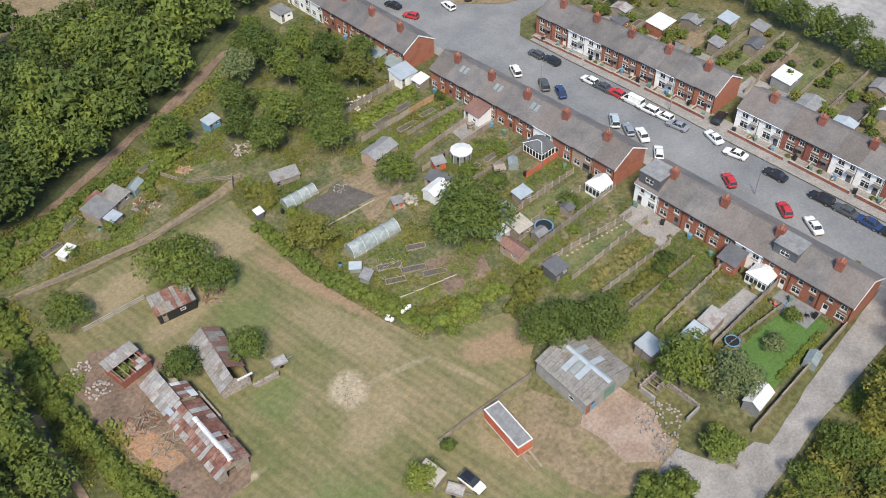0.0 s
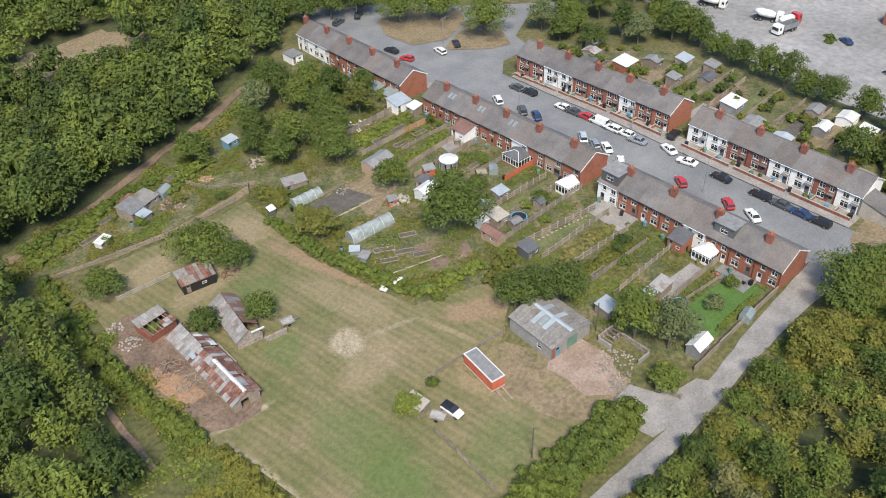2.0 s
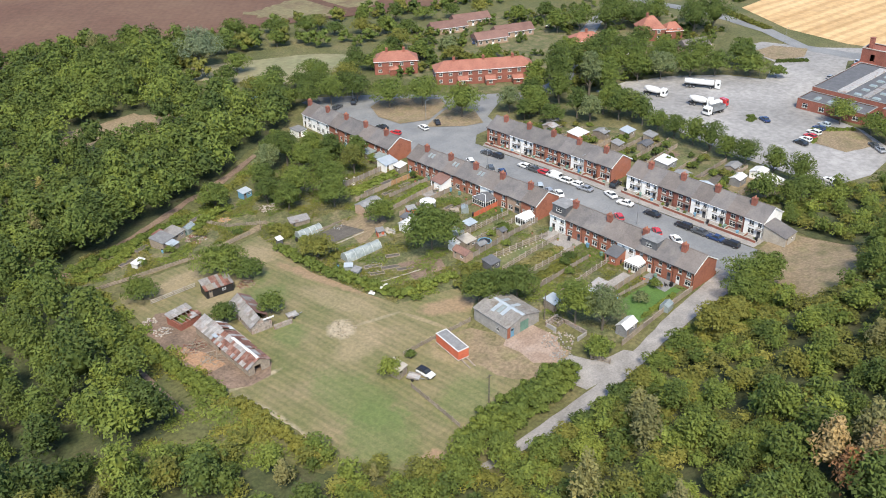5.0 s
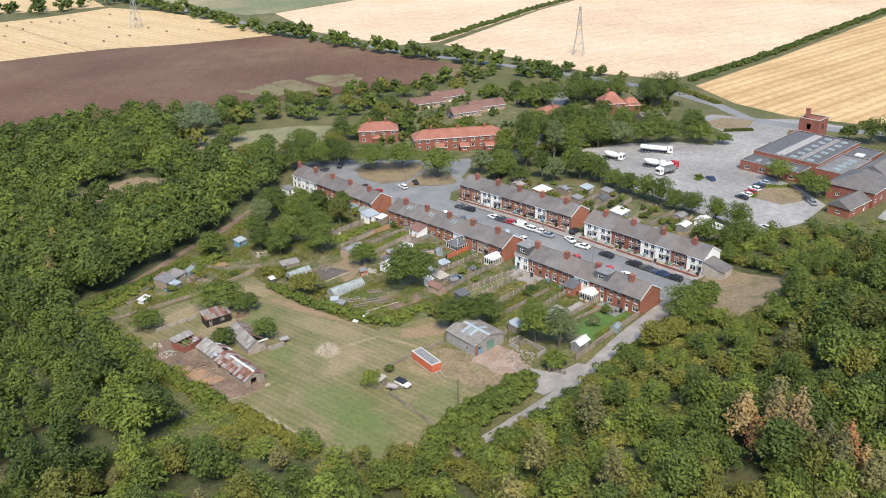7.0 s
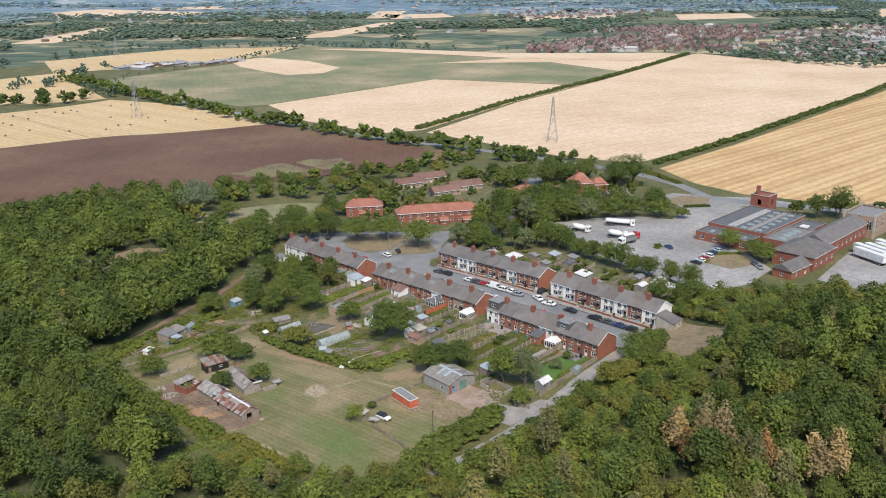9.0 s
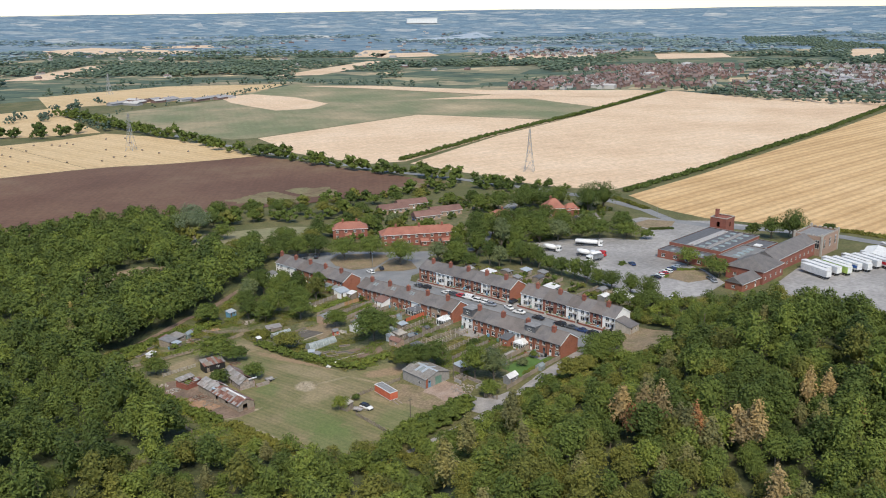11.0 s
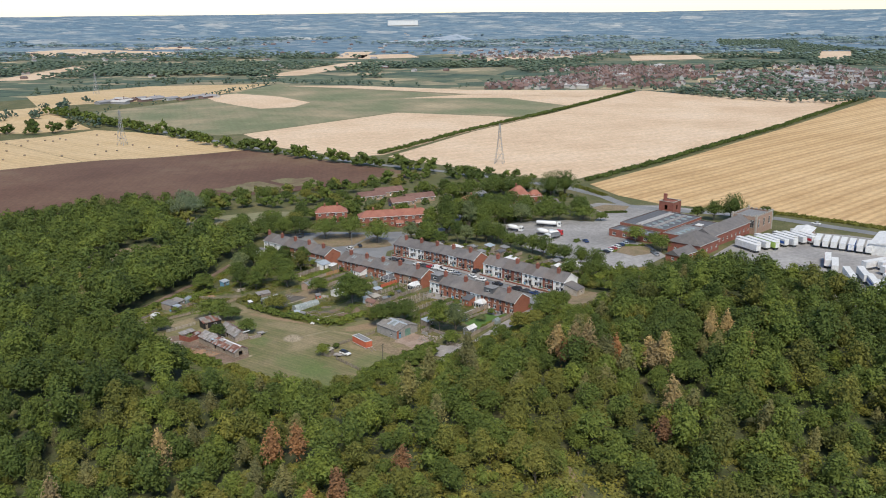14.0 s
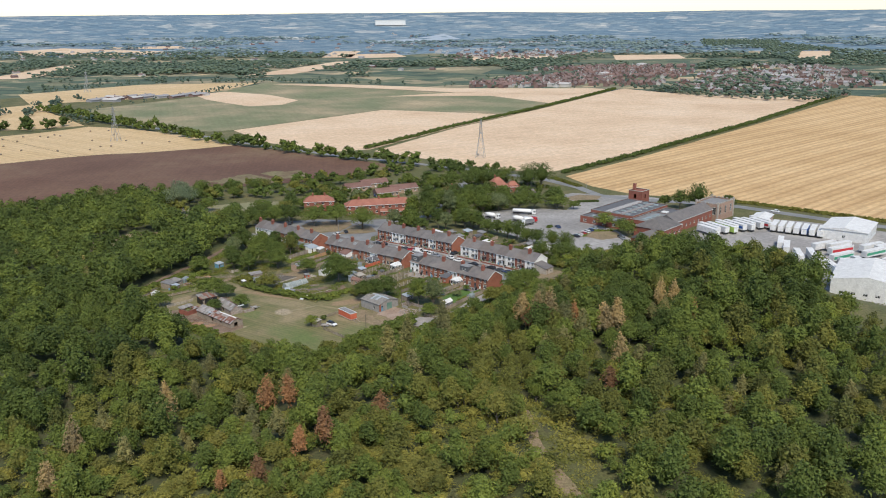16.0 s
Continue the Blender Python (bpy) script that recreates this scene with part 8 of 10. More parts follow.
def ruined_bays():
    root = thing("ruined_wall", 68.6, 33.0, gz(69, 34), 0, "broken brick walls of a demolished shed", "ruin")
    for a in ((0, 3.6, 3.6, 3.9, 1.4), (0, 1.2, 0.3, 3.6, 0.9), (1.6, 1.8, 3.4, 2.1, 1.2), (3.3, -4.0, 3.6, 1.6, 1.2), (0.6, -4.2, 3.3, -3.9, 1.0)):
        part("wall", Geo().box(a[0], a[1], -0.3, a[2], a[3], a[4]), M["rubble" if a[4] > 1.1 else "concrete"], root)
    for k in range(4):
        part("beam", Geo().box(0.2 + k * 0.9, 1.0, 1.42, 0.32 + k * 0.9, 4.2, 1.54), M["wood"], root)


ruined_bays()


def gate(x, y, rz, L, label):
    root = thing("field_gate", x, y, gz(x, y) + 0.05, rz, label, "gate")
    for k in range(5):
        part("bar", Geo().box(0, -0.03, 0.25 + k * 0.24, L, 0.03, 0.33 + k * 0.24), M["wood"], root)
    for a in (0, L * 0.5, L - 0.08):
        part("stile", Geo().box(a, -0.055, 0.15, a + 0.08, -0.031, 1.35), M["wood"], root)
    for a in (-0.2, L + 0.05):
        part("post", Geo().box(a, -0.08, -0.3, a + 0.16, 0.08, 1.5), M["wood"], root)


gate(66.6, 23.4, -70, 3.6, "weathered timber gate from the lane")
gate(52, 119.0, 60, 3.0, "old timber gate to the track")


def pole(x, y, h, label, arms=True, lamp=False):
    root = thing("street_lamp" if lamp else "telegraph_pole", x, y, gz(x, y), 0, label, "street lamp" if lamp else "pole")
    part("pole", Geo().tube((0, 0, -0.3), (0, 0, h), 0.13 if not lamp else 0.09, 0.09 if not lamp else 0.05, 8), M["bark" if not lamp else "steel"], root)
    if lamp:
        part("arm", Geo().tube((0, 0, h), (0.9, 0, h + 0.15), 0.04, 0.04, 6), M["steel"], root)
        part("lantern", Geo().hexa([(0.8, -0.12, h + 0.1), (1.4, -0.08, h + 0.13), (1.4, 0.08, h + 0.13), (0.8, 0.12, h + 0.1)], [(0.8, -0.1, h + 0.25), (1.4, -0.06, h + 0.24), (1.4, 0.06, h + 0.24), (0.8, 0.1, h + 0.25)]), M["felt"], root)
    elif arms:
        part("crossarm", Geo().box(-0.6, -0.05, h - 0.5, 0.6, 0.05, h - 0.38), M["bark"], root)


pole(43.6, 28.5, 6.8, "dark timber telegraph pole in the paddock")
pole(70.2, 38.6, 6.4, "pale timber pole beside the workshop", False)
for x, y in ((115.4, 48.6), (123, 172), (128.6, 140.8), (111.4, 96), (125, 74), (243, 88), (283, 100)):
    pole(x, y, 7.4, "grey steel street lamp", lamp=True)
pole(132, -6, 6.5, "dark timber telegraph pole at the field edge")


def climbing_frame(x, y):
    root = thing("climbing_frame", x, y, gz(x, y) + 0.14, 30, "blue climbing frame with a slide in the playground", "climbing frame")
    for a in (-0.8, 0.8):
        for b in (-0.8, 0.8):
            part("post", Geo().box(a - 0.08, b - 0.08, 0, a + 0.08, b + 0.08, 2.6), M["blue_paint"], root)
    part("deck", Geo().box(-0.9, -0.9, 1.2, 0.9, 0.9, 1.3), M["wood"], root)
    part("canopy", Geo().add([(-1.1, -1.1, 2.5), (1.1, -1.1, 2.5), (1.1, 1.1, 2.5), (-1.1, 1.1, 2.5), (0, 0, 3.4)], [(0, 1, 4), (1, 2, 4), (2, 3, 4), (3, 0, 4), (3, 2, 1, 0)]), M["blue_paint"], root)
    part("slide", Geo().hexa([(0.9, -0.3, 1.2), (3.2, -0.3, 0.1), (3.2, 0.3, 0.1), (0.9, 0.3, 1.2)], [(0.9, -0.3, 1.3), (3.2, -0.3, 0.2), (3.2, 0.3, 0.2), (0.9, 0.3, 1.3)]), M["pale_sheet"], root)


def swing(x, y):
    root = thing("swing_frame", x, y, gz(x, y) + 0.1, 40, "pale steel swing frame on the grass", "swing")
    for a in (-1.6, 1.6):
        part("leg", Geo().tube((a, -1.0, 0), (a, 0, 2.4), 0.07, 0.07, 6), M["white"], root)
        part("leg", Geo().tube((a, 1.0, 0), (a, 0, 2.4), 0.07, 0.07, 6), M["white"], root)
    part("top_bar", Geo().tube((-1.6, 0, 2.4), (1.6, 0, 2.4), 0.07, 0.07, 6), M["white"], root)
    for a in (-0.7, 0.7):
        part("seat", Geo().box(a - 0.22, -0.1, 0.5, a + 0.22, 0.1, 0.55), M["black"], root)
        for d in (-0.2, 0.2):
            part("chain", Geo().tube((a + d, 0, 0.55), (a + d, 0, 2.4), 0.015, 0.015, 4), M["steel"], root)


climbing_frame(98.5, 196)
swing(103, 237.5)


# ---- vehicles ----
PAINT = {
    "white": gloss("white_car_paint", (0.78, 0.78, 0.77), 0.25, 0, 0.5), "black": gloss("black_car_paint", (0.018, 0.018, 0.022), 0.2, 0, 0.5),
    "silver": gloss("silver_car_paint", (0.45, 0.46, 0.48), 0.25, 0.5, 0.5), "grey": gloss("dark_grey_car_paint", (0.1, 0.105, 0.11), 0.25, 0.3, 0.5),
    "red": gloss("red_car_paint", (0.5, 0.03, 0.035), 0.25, 0, 0.5), "blue": gloss("blue_car_paint", (0.03, 0.06, 0.16), 0.25, 0.2, 0.5),
    "pale": gloss("pale_blue_car_paint", (0.5, 0.56, 0.6), 0.25, 0.2, 0.5),
}


def loft(g, secs, mi=0):
    """Skin over cross-sections with the same number of points, closed at both ends."""
    n = len(secs[0])
    V = [p for s in secs for p in s]
    F = [tuple(reversed(range(n))), tuple(range(len(V) - n, len(V)))]
    for k in range(len(secs) - 1):
        F += [(k * n + i, k * n + (i + 1) % n, (k + 1) * n + (i + 1) % n, (k + 1) * n + i) for i in range(n)]
    g.add(V, F, mi)


CAR_PROTO = {}


def car_meshes(kind, colour):
    key = (kind, colour)
    if key in CAR_PROTO:
        return CAR_PROTO[key]
    L, W, H = {"hatch": (3.95, 1.72, 1.46), "saloon": (4.5, 1.78, 1.45), "estate": (4.5, 1.8, 1.55), "van": (4.9, 1.9, 1.95), "suv": (4.5, 1.85, 1.68)}[kind]
    w, belt = W / 2, 0.92 if kind != "van" else 1.1
    prof = [(-L / 2, 0.42, 0.72, 0.8), (-L / 2 + 0.12, 0.28, 0.86, 0.93), (-L / 2 + 0.6, 0.22, belt, 1.0), (L / 2 - 1.5, 0.22, belt, 1.0), (L / 2 - 1.2, 0.22, belt - 0.06, 0.99), (L / 2 - 0.35, 0.24, 0.78, 0.94), (L / 2 - 0.06, 0.3, 0.68, 0.86), (L / 2, 0.42, 0.6, 0.78)]
    secs = []
    for x, zb, zt, k in prof:
        a = w * k
        secs.append([(x, -a * 0.9, zb), (x, a * 0.9, zb), (x, a, zb + 0.18), (x, a, zt - 0.14), (x, a * 0.9, zt), (x, -a * 0.9, zt), (x, -a, zt - 0.14), (x, -a, zb + 0.18)])
    body = Geo()
    loft(body, secs)
    rear, front, tr, tf = {"hatch": (-L / 2 + 0.1, L / 2 - 1.15, -L / 2 + 0.45, L / 2 - 1.95), "saloon": (-L / 2 + 0.75, L / 2 - 1.3, -L / 2 + 1.35, L / 2 - 2.05), "estate": (-L / 2 + 0.08, L / 2 - 1.3, -L / 2 + 0.35, L / 2 - 2.0), "van": (-L / 2 + 0.05, L / 2 - 0.75, -L / 2 + 0.12, L / 2 - 1.45), "suv": (-L / 2 + 0.1, L / 2 - 1.2, -L / 2 + 0.4, L / 2 - 1.9)}[kind]
    cab = Geo()
    a, b = w * 0.88, w * 0.7
    cab.hexa([(rear, -a, belt - 0.03), (front, -a, belt - 0.03), (front, a, belt - 0.03), (rear, a, belt - 0.03)], [(tr, -b, H - 0.06), (tf, -b, H - 0.06), (tf, b, H - 0.06), (tr, b, H - 0.06)])
    roof = Geo()
    roof.hexa([(tr - 0.08, -b - 0.03, H - 0.1), (tf + 0.1, -b - 0.03, H - 0.1), (tf + 0.1, b + 0.03, H - 0.1), (tr - 0.08, b + 0.03, H - 0.1)], [(tr + 0.1, -b + 0.1, H), (tf - 0.1, -b + 0.1, H), (tf - 0.1, b - 0.1, H), (tr + 0.1, b - 0.1, H)])
    for s in (-1, 1):
        for xa, xb in ((rear, tr), (front, tf), ((rear + front) / 2 - 0.05, (tr + tf) / 2)):
            roof.tube((xa, s * a * 1.005, belt - 0.05), (xb, s * (b + 0.01), H - 0.07), 0.05, 0.045, 4)
        if kind == "van":
            roof.hexa([(rear, s * a * 1.01 - 0.015, belt), (0.6, s * a * 1.01 - 0.015, belt), (0.6, s * a * 1.01 + 0.015, belt), (rear, s * a * 1.01 + 0.015, belt)], [(tr, s * (b + 0.02) - 0.015, H - 0.08), (0.6, s * (b + 0.02) - 0.015, H - 0.08), (0.6, s * (b + 0.02) + 0.015, H - 0.08), (tr, s * (b + 0.02) + 0.015, H - 0.08)])
    wheel = Geo().tube((0, -0.1, 0), (0, 0.1, 0), 0.31, 0.31, 14)
    rim = Geo().tube((0, -0.115, 0), (0, 0.115, 0), 0.19, 0.19, 10)
    lamp = Geo().hexa([(-0.1, -0.17, -0.06), (0.06, -0.17, -0.06), (0.06, 0.17, -0.06), (-0.1, 0.17, -0.06)], [(-0.14, -0.15, 0.07), (0.0, -0.15, 0.07), (0.0, 0.15, 0.07), (-0.14, 0.15, 0.07)])
    bump = Geo().box(-0.05, -w * 0.7, -0.08, 0.05, w * 0.7, 0.06)
    top = "black" if colour == "white_black_roof" else None
    paint = PAINT["white" if top else colour]
    CAR_PROTO[key] = (L, w, body.mesh("body", paint, False), cab.mesh("glazing", M["glass"]), roof.mesh("roof", PAINT["black"] if top else paint), wheel.mesh("tyre", M["tyre"]), rim.mesh("rim", M["alloy"]), lamp.mesh("headlight", M["lamp_white"]), lamp.mesh("tail_light", M["lamp_red"]), bump.mesh("bumper", M["black"]))
    return CAR_PROTO[key]


CARS = {}


def car(x, y, rz, kind, colour, where):
    words = {"hatch": "hatchback", "saloon": "saloon car", "estate": "estate car", "van": "panel van", "suv": "tall estate car"}[kind]
    col = {"pale": "pale blue", "white_black_roof": "white", "grey": "dark grey"}.get(colour, colour)
    m = pose(x, y, gz(x, y) + 0.1, 0, 0, rz)
    key = (kind, colour)
    if key in CARS:
        ob = copy_thing(CARS[key], m)
        return tagged(ob, f"{col} {words} {where}", "car" if kind != "van" else "van")
    L, w, body, glass, roof, tyre, rim, lamp, tail, bump = car_meshes(kind, colour)
    root = thing("van" if kind == "van" else "car", x, y, 0, rz, f"{col} {words} {where}", "car" if kind != "van" else "van", "parked cars")
    root.matrix_basis = m
    b = part("body", body, None, root)
    part("glazing", glass, None, root, "dark windows")
    part("roof", roof, None, root, "black roof" if colour == "white_black_roof" else "")
    for xx in (-L * 0.31, L * 0.32):
        for s in (-1, 1):
            wh = part("wheel", tyre, None, root)
            wh.location = (xx, s * (w - 0.1), 0.31)
            part("rim", rim, None, wh)
    for s in (-1, 1):
        part("headlight", lamp, None, root).location = (L / 2 - 0.04, s * w * 0.56, 0.62)
        t = part("tail_light", tail, None, root)
        t.matrix_basis = pose(-L / 2 + 0.06, s * w * 0.62, 0.72, 0, 0, 180)
    for xx in (-L / 2 + 0.02, L / 2 - 0.02):
        part("bumper", bump, None, root).location = (xx, 0, 0.42)
    CARS[key] = root
    return root


ST = "parked in the terrace street"
for x, y, rz, kind, col in ((115.4, 147.1, 100, "saloon", "black"), (115.2, 140.4, 110, "hatch", "red"), (122.4, 107.2, 88, "hatch", "grey"), (122.6, 103.0, 88, "estate", "black"), (114.5, 105.8, 60, "suv", "white"), (114.5, 97.7, 55, "suv", "grey"), (114.8, 93.4, 56, "saloon", "blue"),
                        (122, 91.9, 90, "hatch", "white"), (121.9, 88.3, 90, "saloon", "grey"), (122, 84.9, 90, "hatch", "red"), (122, 80.9, 90, "van", "white"), (121.8, 76.9, 92, "estate", "white"), (122, 73.2, 92, "hatch", "white"), (121.4, 69.6, 98, "saloon", "silver"), (114.3, 79.1, 46, "suv", "pale"), (113.9, 75.4, 55, "hatch", "silver"), (114.4, 72.5, 56, "saloon", "white"),
                        (129, 65.4, 10, "suv", "black"), (123.2, 62.6, 70, "saloon", "white"), (121.9, 57.0, 100, "saloon", "white"), (112.2, 67, 40, "hatch", "white"), (114.8, 53.5, 54, "hatch", "red"), (115.0, 42.5, 51, "hatch", "red"), (121.9, 48.7, 90, "saloon", "black"), (122, 39.7, 90, "estate", "black"), (122, 35.2, 90, "saloon", "grey"), (122, 31.0, 90, "saloon", "blue"), (122, 27.0, 90, "estate", "black"), (114.9, 37.0, 57, "saloon", "white"), (124.4, 137.4, 80, "estate", "white"), (130.5, 137.6, 60, "saloon", "black"), (116.4, 172.2, 20, "estate", "grey"), (123.4, 171.9, 40, "suv", "black")):
    car(x, y, rz, kind, col, ST)
car(41.0, 42.9, -84, "hatch", "white_black_roof", "with a black roof parked on the paddock")
LP = "parked in the lorry park"
for x, y, rz, kind, col in ((202.4, 63.3, 60, "saloon", "blue"), (192.4, 46.1, 80, "saloon", "black"), (196.0, 46.4, 80, "hatch", "white"), (199.4, 46.7, 80, "hatch", "red"), (203.2, 47.4, 80, "estate", "white"), (207.4, 47.9, 80, "hatch", "blue"), (211.4, 48.2, 80, "hatch", "pale"), (229, 32.6, 20, "hatch", "white"), (206, 30.6, 50, "hatch", "grey"), (204, 27.8, 50, "saloon", "silver"), (233, 64.4, 10, "hatch", "white"), (172, 27.6, 70, "hatch", "white"), (268, 31, 0, "hatch", "red"), (282, 70, 10, "saloon", "white"), (256.4, 68.0, 0, "hatch", "silver")):
    car(x, y, rz, kind, col, LP)
car(311.4, 0, 88, "saloon", "white", "standing on the country road")
for x, y, c in ((205, 196, "blue"), (209, 199, "white"), (213, 198, "silver"), (203, 203, "pale"), (200, 206, "grey"), (244, 190, "grey")):
    car(x, y, 40, "hatch", c, "parked by the estate houses")


def wheels(root, spots, w, r=0.5):
    me = shared(("tyre", r), lambda: Geo().tube((0, -0.14, 0), (0, 0.14, 0), r, r, 14), M["tyre"])
    rm = shared(("rim", r), lambda: Geo().tube((0, -0.15, 0), (0, 0.15, 0), r * 0.55, r * 0.55, 10), M["alloy"])
    for x in spots:
        for s in (-1, 1):
            p = part("wheel", me, None, root)
            p.location = (x, s * (w - 0.15), r)
            part("rim", rm, None, p)


def cab_part(root, x, colour, h=2.9):
    g = Geo()
    loft(g, [[(x, -1.22, 0.6), (x, 1.22, 0.6), (x, 1.22, h), (x, -1.22, h)], [(x + 1.5, -1.22, 0.6), (x + 1.5, 1.22, 0.6), (x + 1.5, 1.2, h - 0.05), (x + 1.5, -1.2, h - 0.05)], [(x + 1.95, -1.15, 0.6), (x + 1.95, 1.15, 0.6), (x + 1.8, 1.1, h - 0.5), (x + 1.8, -1.1, h - 0.5)]])
    c = part("cab", g, PAINT[colour], root)
    part("windscreen", Geo().hexa([(x + 1.9, -1.05, 1.5), (x + 1.96, -1.05, 1.5), (x + 1.96, 1.05, 1.5), (x + 1.9, 1.05, 1.5)], [(x + 1.8, -1.0, 2.3), (x + 1.88, -1.0, 2.3), (x + 1.88, 1.0, 2.3), (x + 1.8, 1.0, 2.3)]), M["glass"], c)
    for s in (-1.24, 1.225):
        part("side_window", Geo().box(x + 0.8, s, 1.6, x + 1.5, s + 0.015, 2.3), M["glass"], c)


def tanker(x, y, rz, label):
    root = thing("tanker_lorry", x, y, gz(x, y) + 0.1, rz, label, "lorry")
    part("chassis", Geo().box(-6.4, -0.5, 0.75, 6.0, 0.5, 1.0), M["black"], root)
    n = 16
    ring = lambda xx, a, b: [(xx, a * math.cos(6.283 * i / n), 2.0 + b * math.sin(6.283 * i / n)) for i in range(n)]
    g = Geo()
    loft(g, [ring(-6.5, 0.8, 0.6), ring(-6.3, 1.15, 0.95), ring(3.4, 1.15, 0.95), ring(3.6, 0.8, 0.6)])
    part("tank", g, PAINT["white"], root, "white rounded tank", True)
    for k in range(5):
        part("manhole", Geo().tube((-5.2 + k * 1.9, 0, 2.9), (-5.2 + k * 1.9, 0, 3.1), 0.3, 0.3, 10), M["steel"], root)
    part("walkway", Geo().box(-6.0, 0.35, 2.93, 3.0, 0.8, 3.0), M["steel"], root)
    cab_part(root, 4.0, "white")
    wheels(root, (-5.4, -4.2, -3.0, 2.6, 5.2), 1.2)


def mixer(x, y, rz, colour, body, label):
    root = thing("tipper_lorry", x, y, gz(x, y) + 0.1, rz, label, "lorry")
    part("chassis", Geo().box(-4.4, -0.5, 0.75, 3.6, 0.5, 1.0), M["black"], root)
    if body == "drum":
        n = 14
        ring = lambda xx, r, zc: [(xx, r * math.cos(6.283 * i / n), zc + r * math.sin(6.283 * i / n)) for i in range(n)]
        g = Geo()
        loft(g, [ring(-4.2, 0.6, 2.5), ring(-2.6, 1.1, 2.2), ring(0.2, 1.1, 2.0), ring(1.4, 0.7, 1.9)])
        part("drum", g, PAINT["white"], root, "white mixing drum", True)
        part("chute", Geo().hexa([(-4.9, -0.3, 1.3), (-4.2, -0.3, 2.0), (-4.2, 0.3, 2.0), (-4.9, 0.3, 1.3)], [(-4.9, -0.3, 1.4), (-4.2, -0.3, 2.1), (-4.2, 0.3, 2.1), (-4.9, 0.3, 1.4)]), M["steel"], root)
    else:
        for a in ((-4.4, -1.22, 1.4, -1.14), (-4.4, 1.14, 1.4, 1.22), (1.32, -1.14, 1.4, 1.14), (-4.4, -1.14, -4.32, 1.14)):
            part("side", Geo().box(a[0], a[1], 1.15, a[2], a[3], 2.5), M["steel"], root)
        part("bed", Geo().box(-4.4, -1.2, 1.02, 1.4, 1.2, 1.14), M["dark_felt"], root)
    cab_part(root, 1.8, colour)
    wheels(root, (-3.4, -2.2, 1.0, 2.9), 1.2)


def trailer(x, y, rz, colour, label, L=13.0, stripe=None, tractor=False):
    root = thing("box_trailer", x, y, gz(x, y) + 0.1, rz, label, "trailer", "box trailers")
    part("chassis", Geo().box(-L / 2, -0.5, 0.8, L / 2, 0.5, 1.1), M["black"], root)
    part("box", Geo().box(-L / 2, -1.27, 1.12, L / 2, 1.27, 3.7), colour, root)
    part("roof", Geo().box(-L / 2 - 0.02, -1.29, 3.703, L / 2 + 0.02, 1.29, 3.76), M["white"], root)
    for s in (-1.3, 1.275):
        part("side_band", Geo().box(-L / 2 + 0.3, s, 1.8, L / 2 - 0.3, s + 0.02, 2.9), stripe or M["white"], root)
    for k in (-1, 1):
        part("rear_door", Geo().box(-L / 2 - 0.04, min(0, k * 1.2) + 0.03, 1.2, -L / 2 - 0.003, max(0, k * 1.2) - 0.03, 3.6), M["white"], root)
    wheels(root, (-L / 2 + 1.2, -L / 2 + 2.4, -L / 2 + 3.6), 1.2)
    part("landing_leg", Geo().box(L / 2 - 2.6, -0.9, 0, L / 2 - 2.4, -0.7, 1.1), M["steel"], root)
    part("landing_leg", Geo().box(L / 2 - 2.6, 0.7, 0, L / 2 - 2.4, 0.9, 1.1), M["steel"], root)
    if tractor:
        cab_part(root, L / 2 + 0.3, tractor, 3.4)
        wheels(root, (L / 2 - 0.6, L / 2 + 1.4), 1.2)


tanker(218.4, 95.6, -64, "long white tanker lorry parked on the concrete")
mixer(201.6, 85.4, -70, "white", "drum", "white concrete mixer lorry")
mixer(202.6, 80.0, -10, "red", "drum", "concrete mixer lorry with a red cab")
mixer(197.0, 78.4, 170, "white", "tip", "parked steel-bodied tipper lorry")
mixer(201.0, 103.0, -75, "white", "drum", "white concrete mixer lorry by the trees")
lime_band, red_band, blue_band, green_band = gloss("lime_green_paint", (0.45, 0.6, 0.15), 0.4), gloss("trailer_red_paint", (0.55, 0.04, 0.05), 0.4), gloss("trailer_blue_paint", (0.04, 0.12, 0.4), 0.4), gloss("trailer_green_paint", (0.05, 0.3, 0.18), 0.4)
for i in range(11):
    trailer(239 + i * 3.7 + (i * 5 % 3 - 1) * 0.6, 4.2 - i * 1.25 + (i * 5 % 3 - 1) * 1.6, 68, {3: lime_band, 7: M["concrete"]}.get(i, M["white"]), "white box trailer parked in the yard" if i not in (3, 9) else ("lime green box trailer in the yard" if i == 3 else "red banded box trailer"), stripe={3: lime_band, 9: red_band, 5: blue_band}.get(i))
for i in range(7):
    trailer(271 + i * 0.5, -16 - i * 3.5, 14, M["white"] if i != 4 else blue_band, "white box trailer parked in the yard" if i != 4 else "blue sided box trailer", stripe=blue_band if i == 4 else None)
for x, y, rz, b, t in ((238, -32, 20, red_band, "red"), (232, -37, 20, None, None), (246, -48, -22, None, None), (250, -53, -22, None, None), (243, -56, -22, red_band, None), (232, -60, -18, green_band, None), (222, -46, 30, None, None), (226, -50, 30, None, None), (218, -56, 30, blue_band, None), (213, -63, 40, None, "white"), (219, -67, 40, None, "white"), (226, -70, 40, None, "white"), (258, -64, -20, None, None), (262, -69, -20, None, None), (248, -68, -18, green_band, None), (240, -78, -18, red_band, None)):
    words = {None: "white box trailer", }.get(b, "red banded box trailer" if b is red_band else "green banded box trailer" if b is green_band else "blue banded box trailer")
    trailer(x, y, rz, M["white"], words + (" with its tractor unit in the yard" if t else " parked in the yard"), stripe=b, tractor=t or False)
shed("parked_caravan", 20.4, 123.4, 3.0, 1.6, 1.2, "white", "white", 25, "small white covered caravan on the allotment", "caravan", "mono", 0.1)


